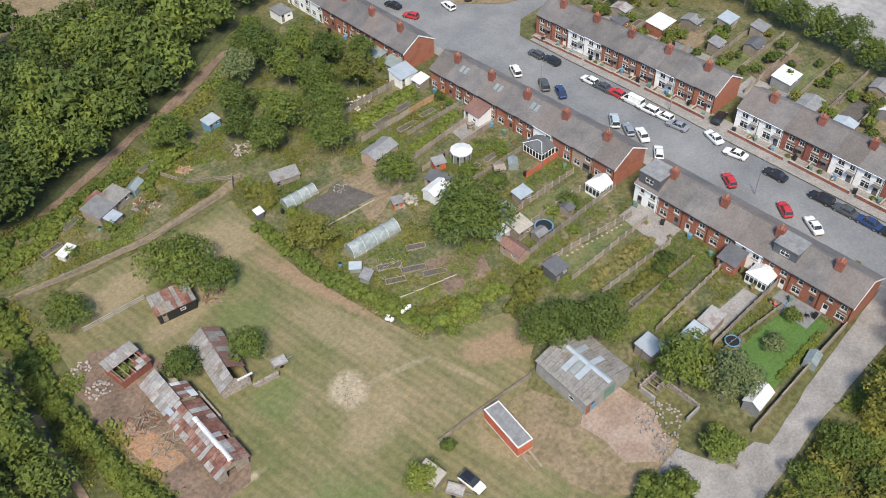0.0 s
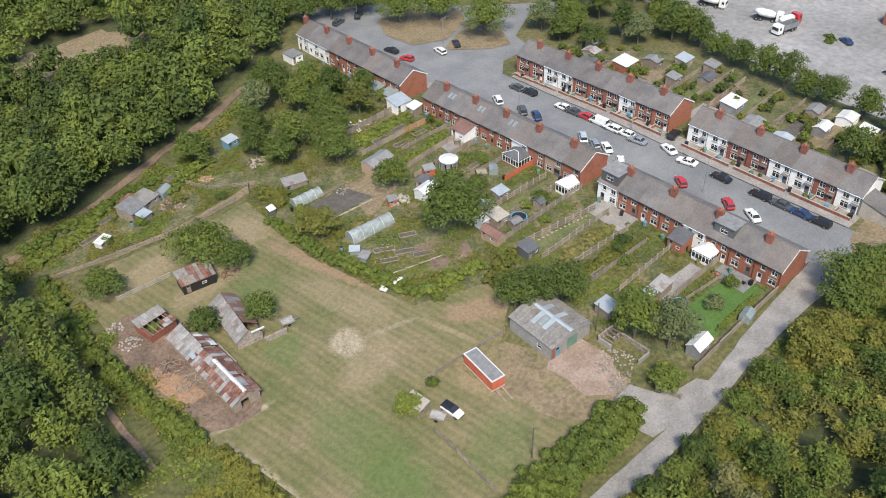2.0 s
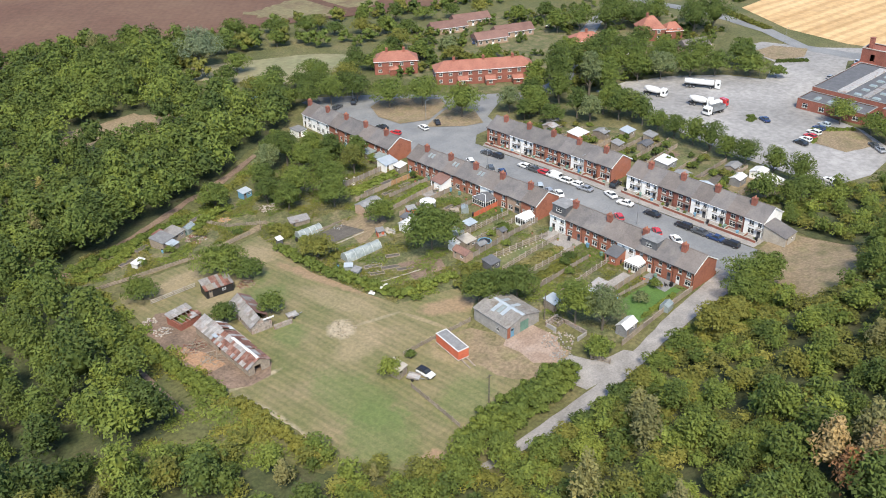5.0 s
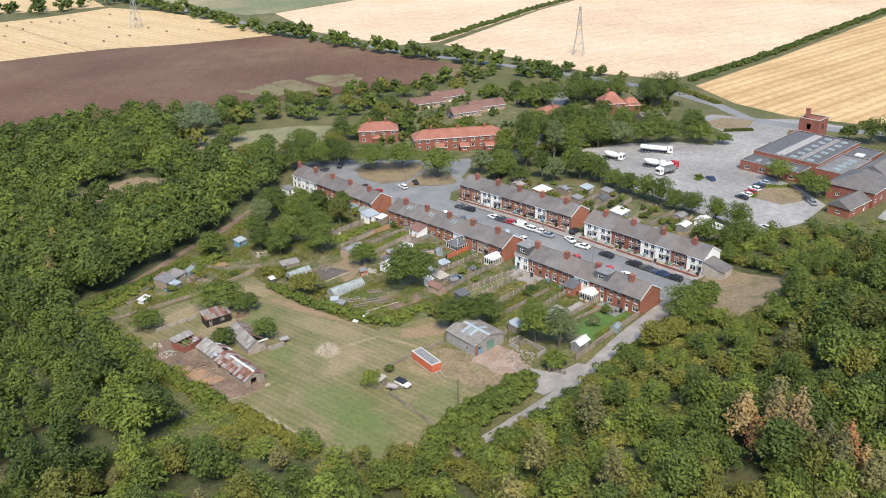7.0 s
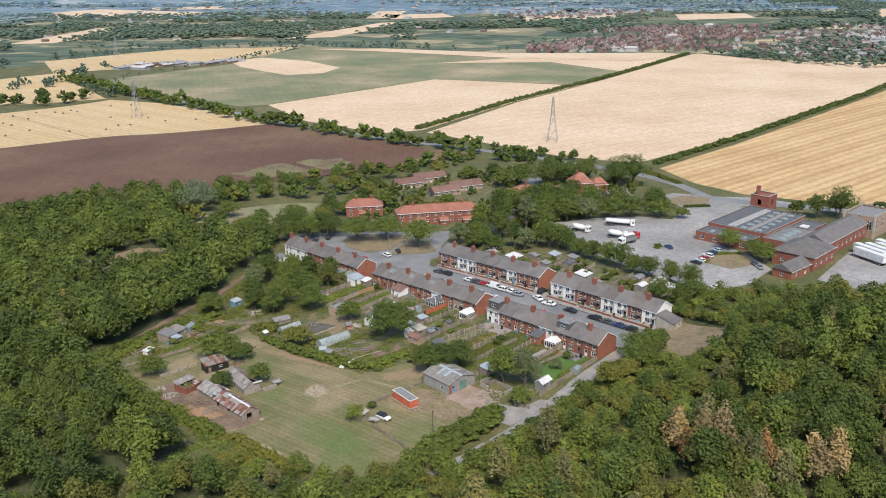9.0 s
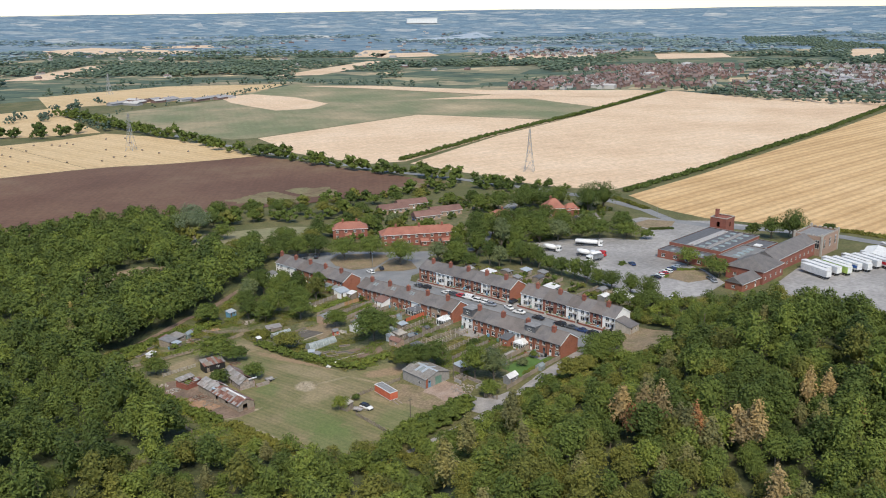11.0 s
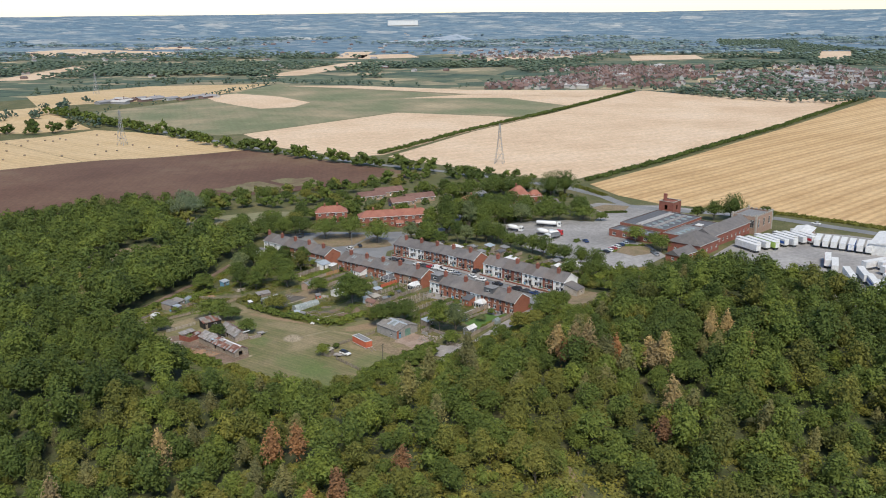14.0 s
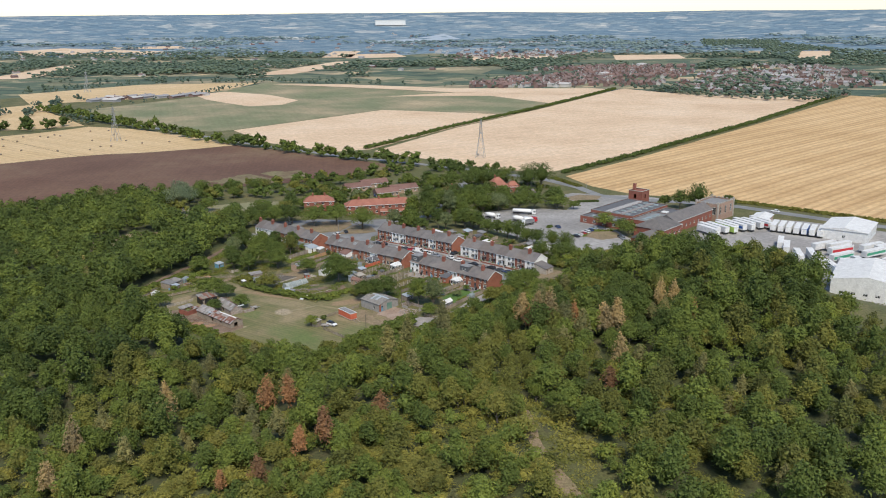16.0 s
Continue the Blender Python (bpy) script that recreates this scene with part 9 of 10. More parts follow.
# ---- estate houses, offices and works ----
def plain_house(x, y, w, d, rz, wall, roof, label, eaves=5.0, rise=2.6, hip=0.0, chimneys=(), rows=(0.9, 3.3), n=4, name="house", z=None, dmat="upvc", porch=False):
    """A free-standing house, w along its x and d along its y; hip: how far the ridge ends are drawn in."""
    zb = gz(x, y) if z is None else z
    root = thing(name, x, y, zb, rz, label, "house")
    g = Geo()
    winw, winh = 1.3, 1.15
    faces = []
    for o, u, L, cnt in (((0, 0), (1, 0), w, n), ((w, 0), (0, 1), d, max(1, n // 2)), ((w, d), (-1, 0), w, n), ((0, d), (0, -1), d, max(1, n // 2))):
        ops = []
        for r in rows:
            for k in range(cnt):
                c = L * (k + 0.5) / cnt
                if r < 1.5 and k == cnt // 2 and cnt > 1:
                    ops.append((c - 0.5, 0.55, c + 0.5, 2.65))
                else:
                    ops.append((c - winw / 2, r + 0.5, c + winw / 2, r + 0.5 + winh))
        wall_face(g, (*o, -0.5), (*u, 0), L, eaves + 0.5, ops, 0.12)
        faces.append((o, u, ops))
    g.add([(0.1, 0.1, eaves - 0.05), (w - 0.1, 0.1, eaves - 0.05), (w - 0.1, d - 0.1, eaves - 0.05), (0.1, d - 0.1, eaves - 0.05)], [(0, 1, 2, 3)])
    if not hip:
        for xx in (0, w):
            g.add([(xx, 0, eaves), (xx, d, eaves), (xx, d / 2, eaves + rise)], [(0, 1, 2)])
    part("wall", g, M[wall], root)
    for o, u, ops in faces:
        for a, b, c, e in ops:
            p = (o[0] + u[0] * a, o[1] + u[1] * a, b - 0.5)
            if b < 0.6:
                door_part(root, p, (*u, 0), c - a, e - b, dmat)
            else:
                window_part(root, p, (*u, 0), c - a, e - b, "", 1, True)
    o = 0.4
    rg = Geo()
    base = [(-o, -o, eaves), (w + o, -o, eaves), (w + o, d + o, eaves), (-o, d + o, eaves)]
    e1, e2 = (hip if hip else -o, d / 2, eaves + rise), (w - hip if hip else w + o, d / 2, eaves + rise)
    rg.add(base + [e1, e2], [(0, 1, 5, 4), (1, 2, 5), (2, 3, 4, 5), (3, 0, 4), (3, 2, 1, 0)])
    part("roof", rg, M[roof], root)
    part("ridge", Geo().tube(e1, e2, 0.15, 0.15, 6), M[roof], root)
    part("fascia", Geo().box(-o, -o - 0.03, eaves - 0.18, w + o, -o + 0.02, eaves - 0.004), M["upvc"], root)
    for cx in chimneys:
        chimney_part(root, w * cx, d / 2, eaves + rise - 0.8, eaves + rise + 1.2, 0.9, 0.9, 2, "dark_brick")
    if porch:
        pg = Geo()
        pg.box(w * 0.35, -2.2, -0.5, w * 0.6, 0, 2.3)
        part("porch", pg, M[wall], root)
        lo = [(w * 0.33, -2.5, 2.3), (w * 0.62, -2.5, 2.3), (w * 0.62, -0.003, 2.3), (w * 0.33, -0.003, 2.3)]
        rr = Geo()
        rr.add(lo + [(w * 0.475, -1.6, 3.4), (w * 0.475, -0.003, 3.4)], [(0, 1, 4), (1, 2, 5, 4), (3, 0, 4, 5), (3, 2, 1, 0), (2, 3, 5)])
        part("porch_roof", rr, M[roof], root)
    return root


plain_house(147.5, 190.5, 16, 8, -37, "dark_brick", "red_tile", "semi-detached brick house with a red hipped roof", hip=3.2, chimneys=(0.3, 0.7), porch=True)
plain_house(155.6, 165.6, 36, 8, -34, "dark_brick", "red_tile", "long brick terrace with a red hipped tile roof", hip=3.5, chimneys=(0.2, 0.5, 0.8), n=10, porch=False, name="estate_terrace")
for k in range(3):
    px, py = 155.6 + 0.83 * (8 + 10 * k) + 0.56 * -2.6, 165.6 - 0.56 * (8 + 10 * k) - 0.83 * 2.6
    plain_house(px, py, 3.2, 2.6, -34, "dark_brick", "red_tile", "small brick outhouse with a red roof", eaves=2.3, rise=1.1, hip=0.0, rows=(0.9,), n=1, name="outhouse")
plain_house(253, 147, 10, 9, -35, "dark_brick", "red_tile", "tall brick house with a steep red roof", rise=4.4, hip=3.6, chimneys=(0.35,), n=2)
plain_house(262, 141, 7, 7, -35, "dark_brick", "red_tile", "brick house wing with a red roof", eaves=3.6, rise=2.8, hip=2, n=2)
plain_house(222, 157, 12, 8, -35, "dark_brick", "red_tile", "brick house with a red roof among trees", hip=3, chimneys=(0.5,), n=3)
plain_house(231, 143, 10, 7, -30, "pale_brick", "slate", "low house with a grey roof among trees", eaves=2.8, rise=2.2, rows=(0.9,), n=3)
plain_house(250, 123, 11, 7, -20, "pale_brick", "tile", "low house with a brown roof among trees", eaves=2.8, rise=2.2, rows=(0.9,), n=3)
for x, y, w in ((201, 217, 16), (216, 219, 17), (203, 192, 14), (216, 193, 17)):
    plain_house(x, y, w, 7, -20, "pale_brick", "pantile", "low bungalow row with a brown-red tiled roof", eaves=2.6, rise=2.3, rows=(0.9,), n=5, name="bungalow")


M["block_brick"] = surface("stone_dressed_brick", [(0.3, 0.17, 0.125), (0.36, 0.25, 0.19), (0.32, 0.2, 0.15)], 0.5, 0.9, 3.0, 0.2)


def works():
    def block(name, x, y, w, d, h, wall, roof, label, category, lights=(), parapet=0.35, wins=0, strip=False):
        z = gz(x, y)
        root = thing(name, x, y, z, 0, label, category)
        g = Geo()
        opsx = [(w * (k + 0.5) / max(1, wins) - 0.8, 1.4, w * (k + 0.5) / max(1, wins) + 0.8, 2.8) for k in range(wins)]
        m = int(d / 4.5) if wins else 0
        opsy = [(d * (k + 0.5) / max(1, m) - 0.9, 1.4, d * (k + 0.5) / max(1, m) + 0.9, 2.8) for k in range(m)]
        wall_face(g, (0, 0, -0.5), (1, 0, 0), w, h + 0.5, opsx)
        wall_face(g, (w, 0, -0.5), (0, 1, 0), d, h + 0.5, [])
        wall_face(g, (w, d, -0.5), (-1, 0, 0), w, h + 0.5, [])
        wall_face(g, (0, d, -0.5), (0, -1, 0), d, h + 0.5, opsy)
        part("wall", g, M[wall], root)
        for a, b, c, e in opsx:
            window_part(root, (a, 0, b - 0.5), (1, 0, 0), c - a, e - b, "", 1)
        for a, b, c, e in opsy:
            window_part(root, (0, d - a, b - 0.5), (0, -1, 0), c - a, e - b, "", 1)
        part("roof", Geo().box(0.2, 0.2, h - parapet, w - 0.2, d - 0.2, h - parapet + 0.12), M[roof], root)
        for a in ((-0.08, -0.08, w + 0.08, 0.22), (-0.08, d - 0.22, w + 0.08, d + 0.08), (-0.08, 0.22, 0.22, d - 0.22), (w - 0.22, 0.22, w + 0.08, d - 0.22)):
            part("coping", Geo().box(a[0], a[1], h, a[2], a[3], h + 0.1), M["concrete"], root)
        for a, b, c, e, m_ in lights:
            part("roof_light", Geo().hexa([(a, b, h - 0.2), (c, b, h - 0.2), (c, e, h - 0.2), (a, e, h - 0.2)], [(a + 0.2, b + 0.2, h + 0.25), (c - 0.2, b + 0.2, h + 0.25), (c - 0.2, e - 0.2, h + 0.25), (a + 0.2, e - 0.2, h + 0.25)]), M[m_], root)
        return root

    block("office_wing", 220, 40, 9, 22, 3.6, "dark_brick", "dark_felt", "low brick office wing with a dark flat roof", "office", [(2 + 0.2, 3 + 4.4 * k, 5, 4.6 + 4.4 * k, "clear") for k in range(4)], wins=2)
    lights = [(2 + 5.6 * i, 3.0, 3.6 + 5.6 * i, 5.4, "clear") for i in range(6)] + [(2 + 5.6 * i, 9.0, 3.6 + 5.6 * i, 11.4, "clear") for i in range(6)] + [(1.5, 13.5, 33, 16.4, "zinc"), (1.5, 6.4, 33, 8.2, "zinc")]
    block("works_hall", 229.4, 38, 35, 24, 5.0, "dark_brick", "dark_felt", "wide flat-roofed brick works with rooflights", "works", lights, wins=5)
    block("works_annexe", 227, 27.5, 22, 10.3, 4.2, "dark_brick", "felt", "flat-roofed brick annexe to the works", "works", [(3 + 4 * i, 3, 5 + 4 * i, 6, "clear") for i in range(4)], wins=4)
    block("works_annexe", 249.2, 29, 14, 8.9, 4.0, "dark_brick", "dark_felt", "flat-roofed brick annexe to the works", "works", [(3, 3, 6, 6, "white")], wins=2)
    z = gz(276, 58)
    root = thing("winding_tower", 271, 57, z, 0, "square red brick tower with a slim stack", "tower")
    g = Geo()
    for o, u, L in (((0, 0), (1, 0), 8), ((8, 0), (0, 1), 8), ((8, 8), (-1, 0), 8), ((0, 8), (0, -1), 8)):
        wall_face(g, (*o, -0.5), (*u, 0), L, 9.8, [(L * 0.5 - 0.8, 5.6, L * 0.5 + 0.8, 8.0)], 0.35)
    g.box(0.3, 0.3, 8.8, 7.7, 7.7, 9.0)
    part("wall", g, M["dark_brick"], root)
    part("stack", Geo().box(2.0, 5.4, 9.0, 3.4, 6.8, 12.6).box(1.9, 5.3, 12.6, 3.5, 6.9, 12.8), M["dark_brick"], root)
    part("coping", Geo().box(-0.15, -0.15, 9.3, 8.15, 0.35, 9.5).box(-0.15, 7.65, 9.3, 8.15, 8.15, 9.5).box(-0.15, 0.35, 9.3, 0.35, 7.65, 9.5).box(7.65, 0.35, 9.3, 8.15, 7.65, 9.5), M["stone"], root)
    part("wing", Geo().box(-7, 2, -0.5, -0.02, 8, 4.5), M["dark_brick"], root)
    # square stone-dressed block
    z = gz(277, 20)
    root = thing("stone_block", 270, 13, z, 0, "square stone-dressed brick block with tall windows", "tower")
    g = Geo()
    ops = lambda L: [(L * (k + 0.5) / 3 - 0.9, 3.8, L * (k + 0.5) / 3 + 0.9, 7.4) for k in range(3)]
    for o, u, L in (((0, 0), (1, 0), 18), ((18, 0), (0, 1), 12), ((18, 12), (-1, 0), 18), ((0, 12), (0, -1), 12)):
        wall_face(g, (*o, -0.5), (*u, 0), L, 9.2, ops(L), 0.4)
    part("wall", g, M["block_brick"], root)
    for o, u, L in (((0, 0), (1, 0), 18), ((0, 12), (0, -1), 12)):
        for a, b, c, e in ops(L):
            window_part(root, (o[0] + u[0] * a, o[1] + u[1] * a, b - 0.5), (*u, 0), c - a, e - b, "", 1, True, "stone")
    part("roof", Geo().box(0.4, 0.4, 7.9, 17.6, 11.6, 8.1), M["felt"], root)
    for k in range(8):
        for yy in (-0.1, 11.7):
            part("merlon", Geo().box(0.8 + k * 2.1, yy, 8.7, 1.9 + k * 2.1, yy + 0.4, 9.2), M["stone"], root)
    for k in range(5):
        for xx in (-0.1, 17.7):
            part("merlon", Geo().box(xx, 0.9 + k * 2.2, 8.7, xx + 0.4, 2.0 + k * 2.2, 9.2), M["stone"], root)
    for a, b in ((-0.3, -0.3), (17.5, -0.3), (-0.3, 11.5), (17.5, 11.5)):
        part("corner_pier", Geo().box(a, b, -0.5, a + 0.8, b + 0.8, 9.8), M["stone"], root)
    plain_house(231, 15.5, 38, 10, 0, "dark_brick", "slate", "long brick hall with a grey slate roof", eaves=5.2, rise=3.0, n=9, rows=(1.6,), name="long_hall")
    plain_house(213, 12.5, 18, 15, 0, "dark_brick", "slate", "brick hall with a hipped grey slate roof", eaves=5.0, rise=3.8, hip=6.5, n=4, rows=(1.6,), name="hipped_hall")
    plain_house(199, 14, 13, 7, -4, "brick", "slate", "small brick building with a gabled slate roof", eaves=3.0, rise=2.2, n=2, rows=(0.9,), name="gabled_store")
    plain_house(272, -58, 26, 20, 8, "white", "white", "wide white depot shed with a pale sheet roof", eaves=5.0, rise=1.4, n=3, rows=(1.6,), name="depot_shed")
    plain_house(276, -10, 14, 8, 10, "pale_brick", "white", "low depot building with a white roof", eaves=3.4, rise=0.9, n=3, rows=(1.2,), name="depot_office")
    root = thing("warehouse", 184, -97, gz(186, -86), 12, "large white clad warehouse with a low roof", "warehouse")
    g = Geo()
    for o, u, L in (((0, 0), (1, 0), 30), ((30, 0), (0, 1), 24), ((30, 24), (-1, 0), 30), ((0, 24), (0, -1), 24)):
        wall_face(g, (*o, -0.6), (*u, 0), L, 7.6, [(3.0 + 4 * k, 2.6, 4.6 + 4 * k, 3.6) for k in range(4)], 0.15)
    for xx in (0, 30):
        g.add([(xx, 0, 7), (xx, 24, 7), (xx, 12, 9)], [(0, 1, 2)])
    part("wall", g, M["white"], root)
    for k in range(4):
        window_part(root, (0, 24 - 3.0 - 4 * k, 2.0), (0, -1, 0), 1.6, 1.0, "", 1, False)
    for k in range(10):
        for ya, yb in ((-0.4, 12), (24.4, 12)):
            lo = [(3.0 * k, ya, 6.95), (3.0 * k + 2.97, ya, 6.95), (3.0 * k + 2.97, yb, 9.05), (3.0 * k, yb, 9.05)]
            if ya > yb:
                lo.reverse()
            part("roof_sheet", Geo().hexa(lo, [(a, b, c + 0.1) for a, b, c in lo]), M["white"], root)


works()
hedge([(214, 40.5), (206, 49), (196, 44)], 1.6, 1.0, "lime", "low shrub bed on the verge", 0.4, 1.0)
hedge([(199, 66), (203, 68)], 2.4, 1.0, "oak", "small island shrub bed in the lorry park", 0.4, 1.0)
hedge([(262, 92), (272, 84)], 1.6, 1.2, "dark", "clipped hedge along the drive", 0.5, 1.0)


# ---- pylons, field hedges, bales ----
def pylon(x, y, h, rz):
    root = thing("electricity_pylon", x, y, gz(x, y), rz, "steel lattice electricity pylon in the fields", "pylon", "pylons")
    g = Geo()
    lv = [(0, 3.2), (h * 0.3, 2.1), (h * 0.55, 1.2), (h * 0.75, 0.8), (h * 0.97, 0.45)]
    for s, t in ((1, 1), (1, -1), (-1, 1), (-1, -1)):
        for (za, wa), (zb, wb) in zip(lv, lv[1:]):
            g.tube((s * wa, t * wa, za), (s * wb, t * wb, zb), 0.14, 0.12, 4)
    for (za, wa), (zb, wb) in zip(lv, lv[1:]):
        for s in (1, -1):
            for p, q in (((-wa, s * wa, za), (wb, s * wb, zb)), ((wa, s * wa, za), (-wb, s * wb, zb)), ((s * wa, -wa, za), (s * wb, wb, zb)), ((s * wa, wa, za), (s * wb, -wb, zb))):
                g.tube(p, q, 0.08, 0.08, 3)
    g.tube((0, 0, h * 0.97), (0, 0, h), 0.3, 0.08, 4)
    part("tower", g, M["steel"], root)
    for z, w in ((h * 0.62, 3.6), (h * 0.76, 4.6), (h * 0.9, 3.4)):
        a = Geo()
        for s in (1, -1):
            a.tube((0, 0.5, z), (s * w, 0, z), 0.12, 0.06, 4).tube((0, -0.5, z), (s * w, 0, z), 0.12, 0.06, 4).tube((0, 0, z + 1.4), (s * w, 0, z), 0.1, 0.06, 4)
        part("crossarm", a, M["steel"], root)


pylon(348, 235, 29, 30)
pylon(219, 537, 30, 30)
pylon(425, 1015, 30, 30)


def far_hedge(pts, w, h, label, mat="dark", gaps=(), leaf=1.0, density=0.5):
    hedge(pts, w, h, mat, label, leaf, density)


far_hedge([(322, 331), (395, 350), (465, 369), (550, 385), (634, 401), (770, 432), (912, 468)], 4.2, 3.0, "clipped field hedge between stubble fields")
far_hedge([(334, 152), (372, 152)], 4.0, 2.6, "clipped field hedge between stubble fields")
far_hedge([(378, 152), (423, 153), (540, 160), (670, 167), (800, 180), (983, 198)], 4.2, 2.8, "clipped field hedge between stubble fields")
far_hedge([(318, -140), (325, -60), (322, 20), (312, 56)], 2.6, 1.6, "low olive hedge beside the road", "olive")
far_hedge([(302, 118), (314, 146)], 2.6, 1.6, "low olive hedge beside the road", "olive")


def tree_belt(name, spots, label, mats, seed, leaves=60, leaf=1.5, core=1, lobes=5, tall=1.0):
    """Far trees, too many and too far to tell one by one."""
    rng = random.Random(seed)
    protos = [crown_arrays(seed * 7 + k, 1.0, 1.9, 0.0, leaves, leaf, lobes, core, 0.25 + 0.15 * k) for k in range(3)]
    Vs, Ts, Qs, mt, mq, n = [], [], [], [], [], 0
    for x, y, s in spots:
        V, T, Q = rng.choice(protos)
        a, k, sz = rng.uniform(0, 6.28), rng.randrange(len(mats)), s * tall * rng.uniform(0.8, 1.15)
        Vs.append(np.stack([(V[:, 0] * math.cos(a) - V[:, 1] * math.sin(a)) * s + x, (V[:, 0] * math.sin(a) + V[:, 1] * math.cos(a)) * s + y, V[:, 2] * sz + gz(x, y) - 0.3], axis=1))
        Ts.append(T + n), Qs.append(Q + n), mt.append(np.full(len(T), k)), mq.append(np.full(len(Q), k))
        n += len(V)
    me = np_mesh(name, np.concatenate(Vs), np.concatenate(Ts), np.concatenate(Qs), [M[k] for k in mats], np.concatenate(mt + mq), True)
    return tagged(new(name, me), label, "trees", kind="stuff")


def along(pts, gap, spread, lo, hi, seed):
    rng = random.Random(seed)
    out = []
    for (xa, ya), (xb, yb) in zip(pts, pts[1:]):
        L = math.hypot(xb - xa, yb - ya)
        for i in range(max(1, int(L / gap))):
            k = (i + rng.random()) * gap / L
            if rng.random() < 0.85:
                out.append((xa + (xb - xa) * k + rng.uniform(-spread, spread), ya + (yb - ya) * k + rng.uniform(-spread, spread), rng.uniform(lo, hi)))
    return out


tree_belt("roadside_trees", along([(276, 818), (270, 583), (266, 470), (272, 372), (278, 312), (290, 255), (298, 205)], 6.5, 3, 3.2, 6.4, 3), "bushes and trees along the country road", ["oak", "dark"], 3, 90, 0.28)
tree_belt("roadside_trees", along([(292, 310), (300, 262), (311, 205), (316, 165)], 7, 2, 2.0, 3.6, 4), "bushes along the country road", ["oak", "dark"], 4, 80, 0.28)
tree_belt("roadside_trees", along([(286, 245), (262, 232), (240, 246), (206, 262)], 6, 3, 2.5, 4.2, 6) + along([(292, 190), (284, 230)], 5, 5, 3, 5.5, 7), "bushes along the ploughed field", ["oak", "dark"], 5, 80, 0.28)
tree_belt("copse", along([(120, 700), (200, 672), (250, 680)], 6, 14, 4, 7, 8), "dark copse beyond the golden field", ["dark"], 8, 60, 0.3)
re = random.Random(91)
shrubs = []
while len(shrubs) < 420:
    x, y = re.uniform(150, 296), re.uniform(112, 230)
    if inside(x, y, [(176, 128), (192, 126), (240, 112), (292, 130), (296, 190), (240, 222), (200, 232), (150, 198), (146, 182), (168, 176), (182, 158)]) and not any(math.hypot(x - a, y - b) < r for a, b, r in ((256, 150, 11), (228, 160, 9), (235, 146, 8), (255, 126, 8), (200, 184, 9), (214, 192, 9), (228, 200, 9), (216, 174, 9), (232, 182, 9))) and abs((x - 176) * 0.5 - (y - 134)) > 7:
        shrubs.append((x, y, re.uniform(0.8, 2.4)))
tree_belt("estate_shrubs", shrubs, "garden shrubs and hedges round the estate houses", ["oak", "dark", "lime", "olive"], 61, 50, 0.3)
rb = random.Random(5)
bales = Geo()
for i in range(46):
    x, y = rb.uniform(0, 250), rb.uniform(490, 620)
    if y > 480 + (x - 98) * -0.2:
        bales.tube((x, y, gz(x, y) + 0.7), (x + 1.2, y + 0.3, gz(x, y) + 0.7), 0.65, 0.65, 8)
tagged(new("straw_bales", bales.mesh("straw_bales", M["straw"])), "round straw bales scattered over the golden field", "bales", kind="stuff")


# ---- the far country ----
def far_houses(name, spots, label, walls, roofs, seed, w=(6.5, 12), d=7, h=4.4, rise=2.4):
    rng = random.Random(seed)
    g = Geo()
    for x, y in spots:
        W, a = rng.uniform(*w), rng.choice((0.3, 0.3, 1.87)) + rng.uniform(-0.1, 0.1)
        c, s = math.cos(a), math.sin(a)
        z = gz(x, y) - 0.5
        P = lambda u, v, t: (x + u * c - v * s, y + u * s + v * c, z + t)
        mi, mr = rng.randrange(len(walls)), len(walls) + rng.randrange(len(roofs))
        q = [(-W / 2, -d / 2), (W / 2, -d / 2), (W / 2, d / 2), (-W / 2, d / 2)]
        V = [P(u, v, 0) for u, v in q] + [P(u, v, h) for u, v in q] + [P(-W / 2, 0, h + rise), P(W / 2, 0, h + rise)]
        g.add(V, [(0, 1, 5, 4), (1, 2, 6, 9, 5), (2, 3, 7, 6), (3, 0, 4, 8, 7)], mi)
        e = 0.5
        R = [P(-W / 2 - e, -d / 2 - e, h - 0.2), P(W / 2 + e, -d / 2 - e, h - 0.2), P(W / 2 + e, 0, h + rise + 0.15), P(-W / 2 - e, 0, h + rise + 0.15), P(W / 2 + e, d / 2 + e, h - 0.2), P(-W / 2 - e, d / 2 + e, h - 0.2)]
        g.add(R, [(0, 1, 2, 3), (3, 2, 4, 5)], mr)
        if rng.random() < 0.7:
            g.hexa([P(u, v, h + rise - 1) for u, v in ((-0.6, -0.6), (0.6, -0.6), (0.6, 0.6), (-0.6, 0.6))], [P(u, v, h + rise + 1.3) for u, v in ((-0.6, -0.6), (0.6, -0.6), (0.6, 0.6), (-0.6, 0.6))], mi)
    return tagged(new(name, g.mesh(name, [M[k] for k in walls + roofs])), label, "houses", kind="stuff")


M["far_brick"] = surface("far_town_brick", [(0.17, 0.105, 0.092), (0.22, 0.145, 0.13)], 0.02, 0.9)
M["far_roof"] = surface("far_town_roofs", [(0.14, 0.1, 0.093), (0.19, 0.145, 0.135)], 0.02, 0.9)
M["far_render"] = surface("far_town_render", [(0.4, 0.38, 0.365), (0.5, 0.48, 0.465)], 0.02, 0.9)
M["far_grey"] = surface("far_town_slate", [(0.24, 0.24, 0.25), (0.32, 0.31, 0.32)], 0.02, 0.9)


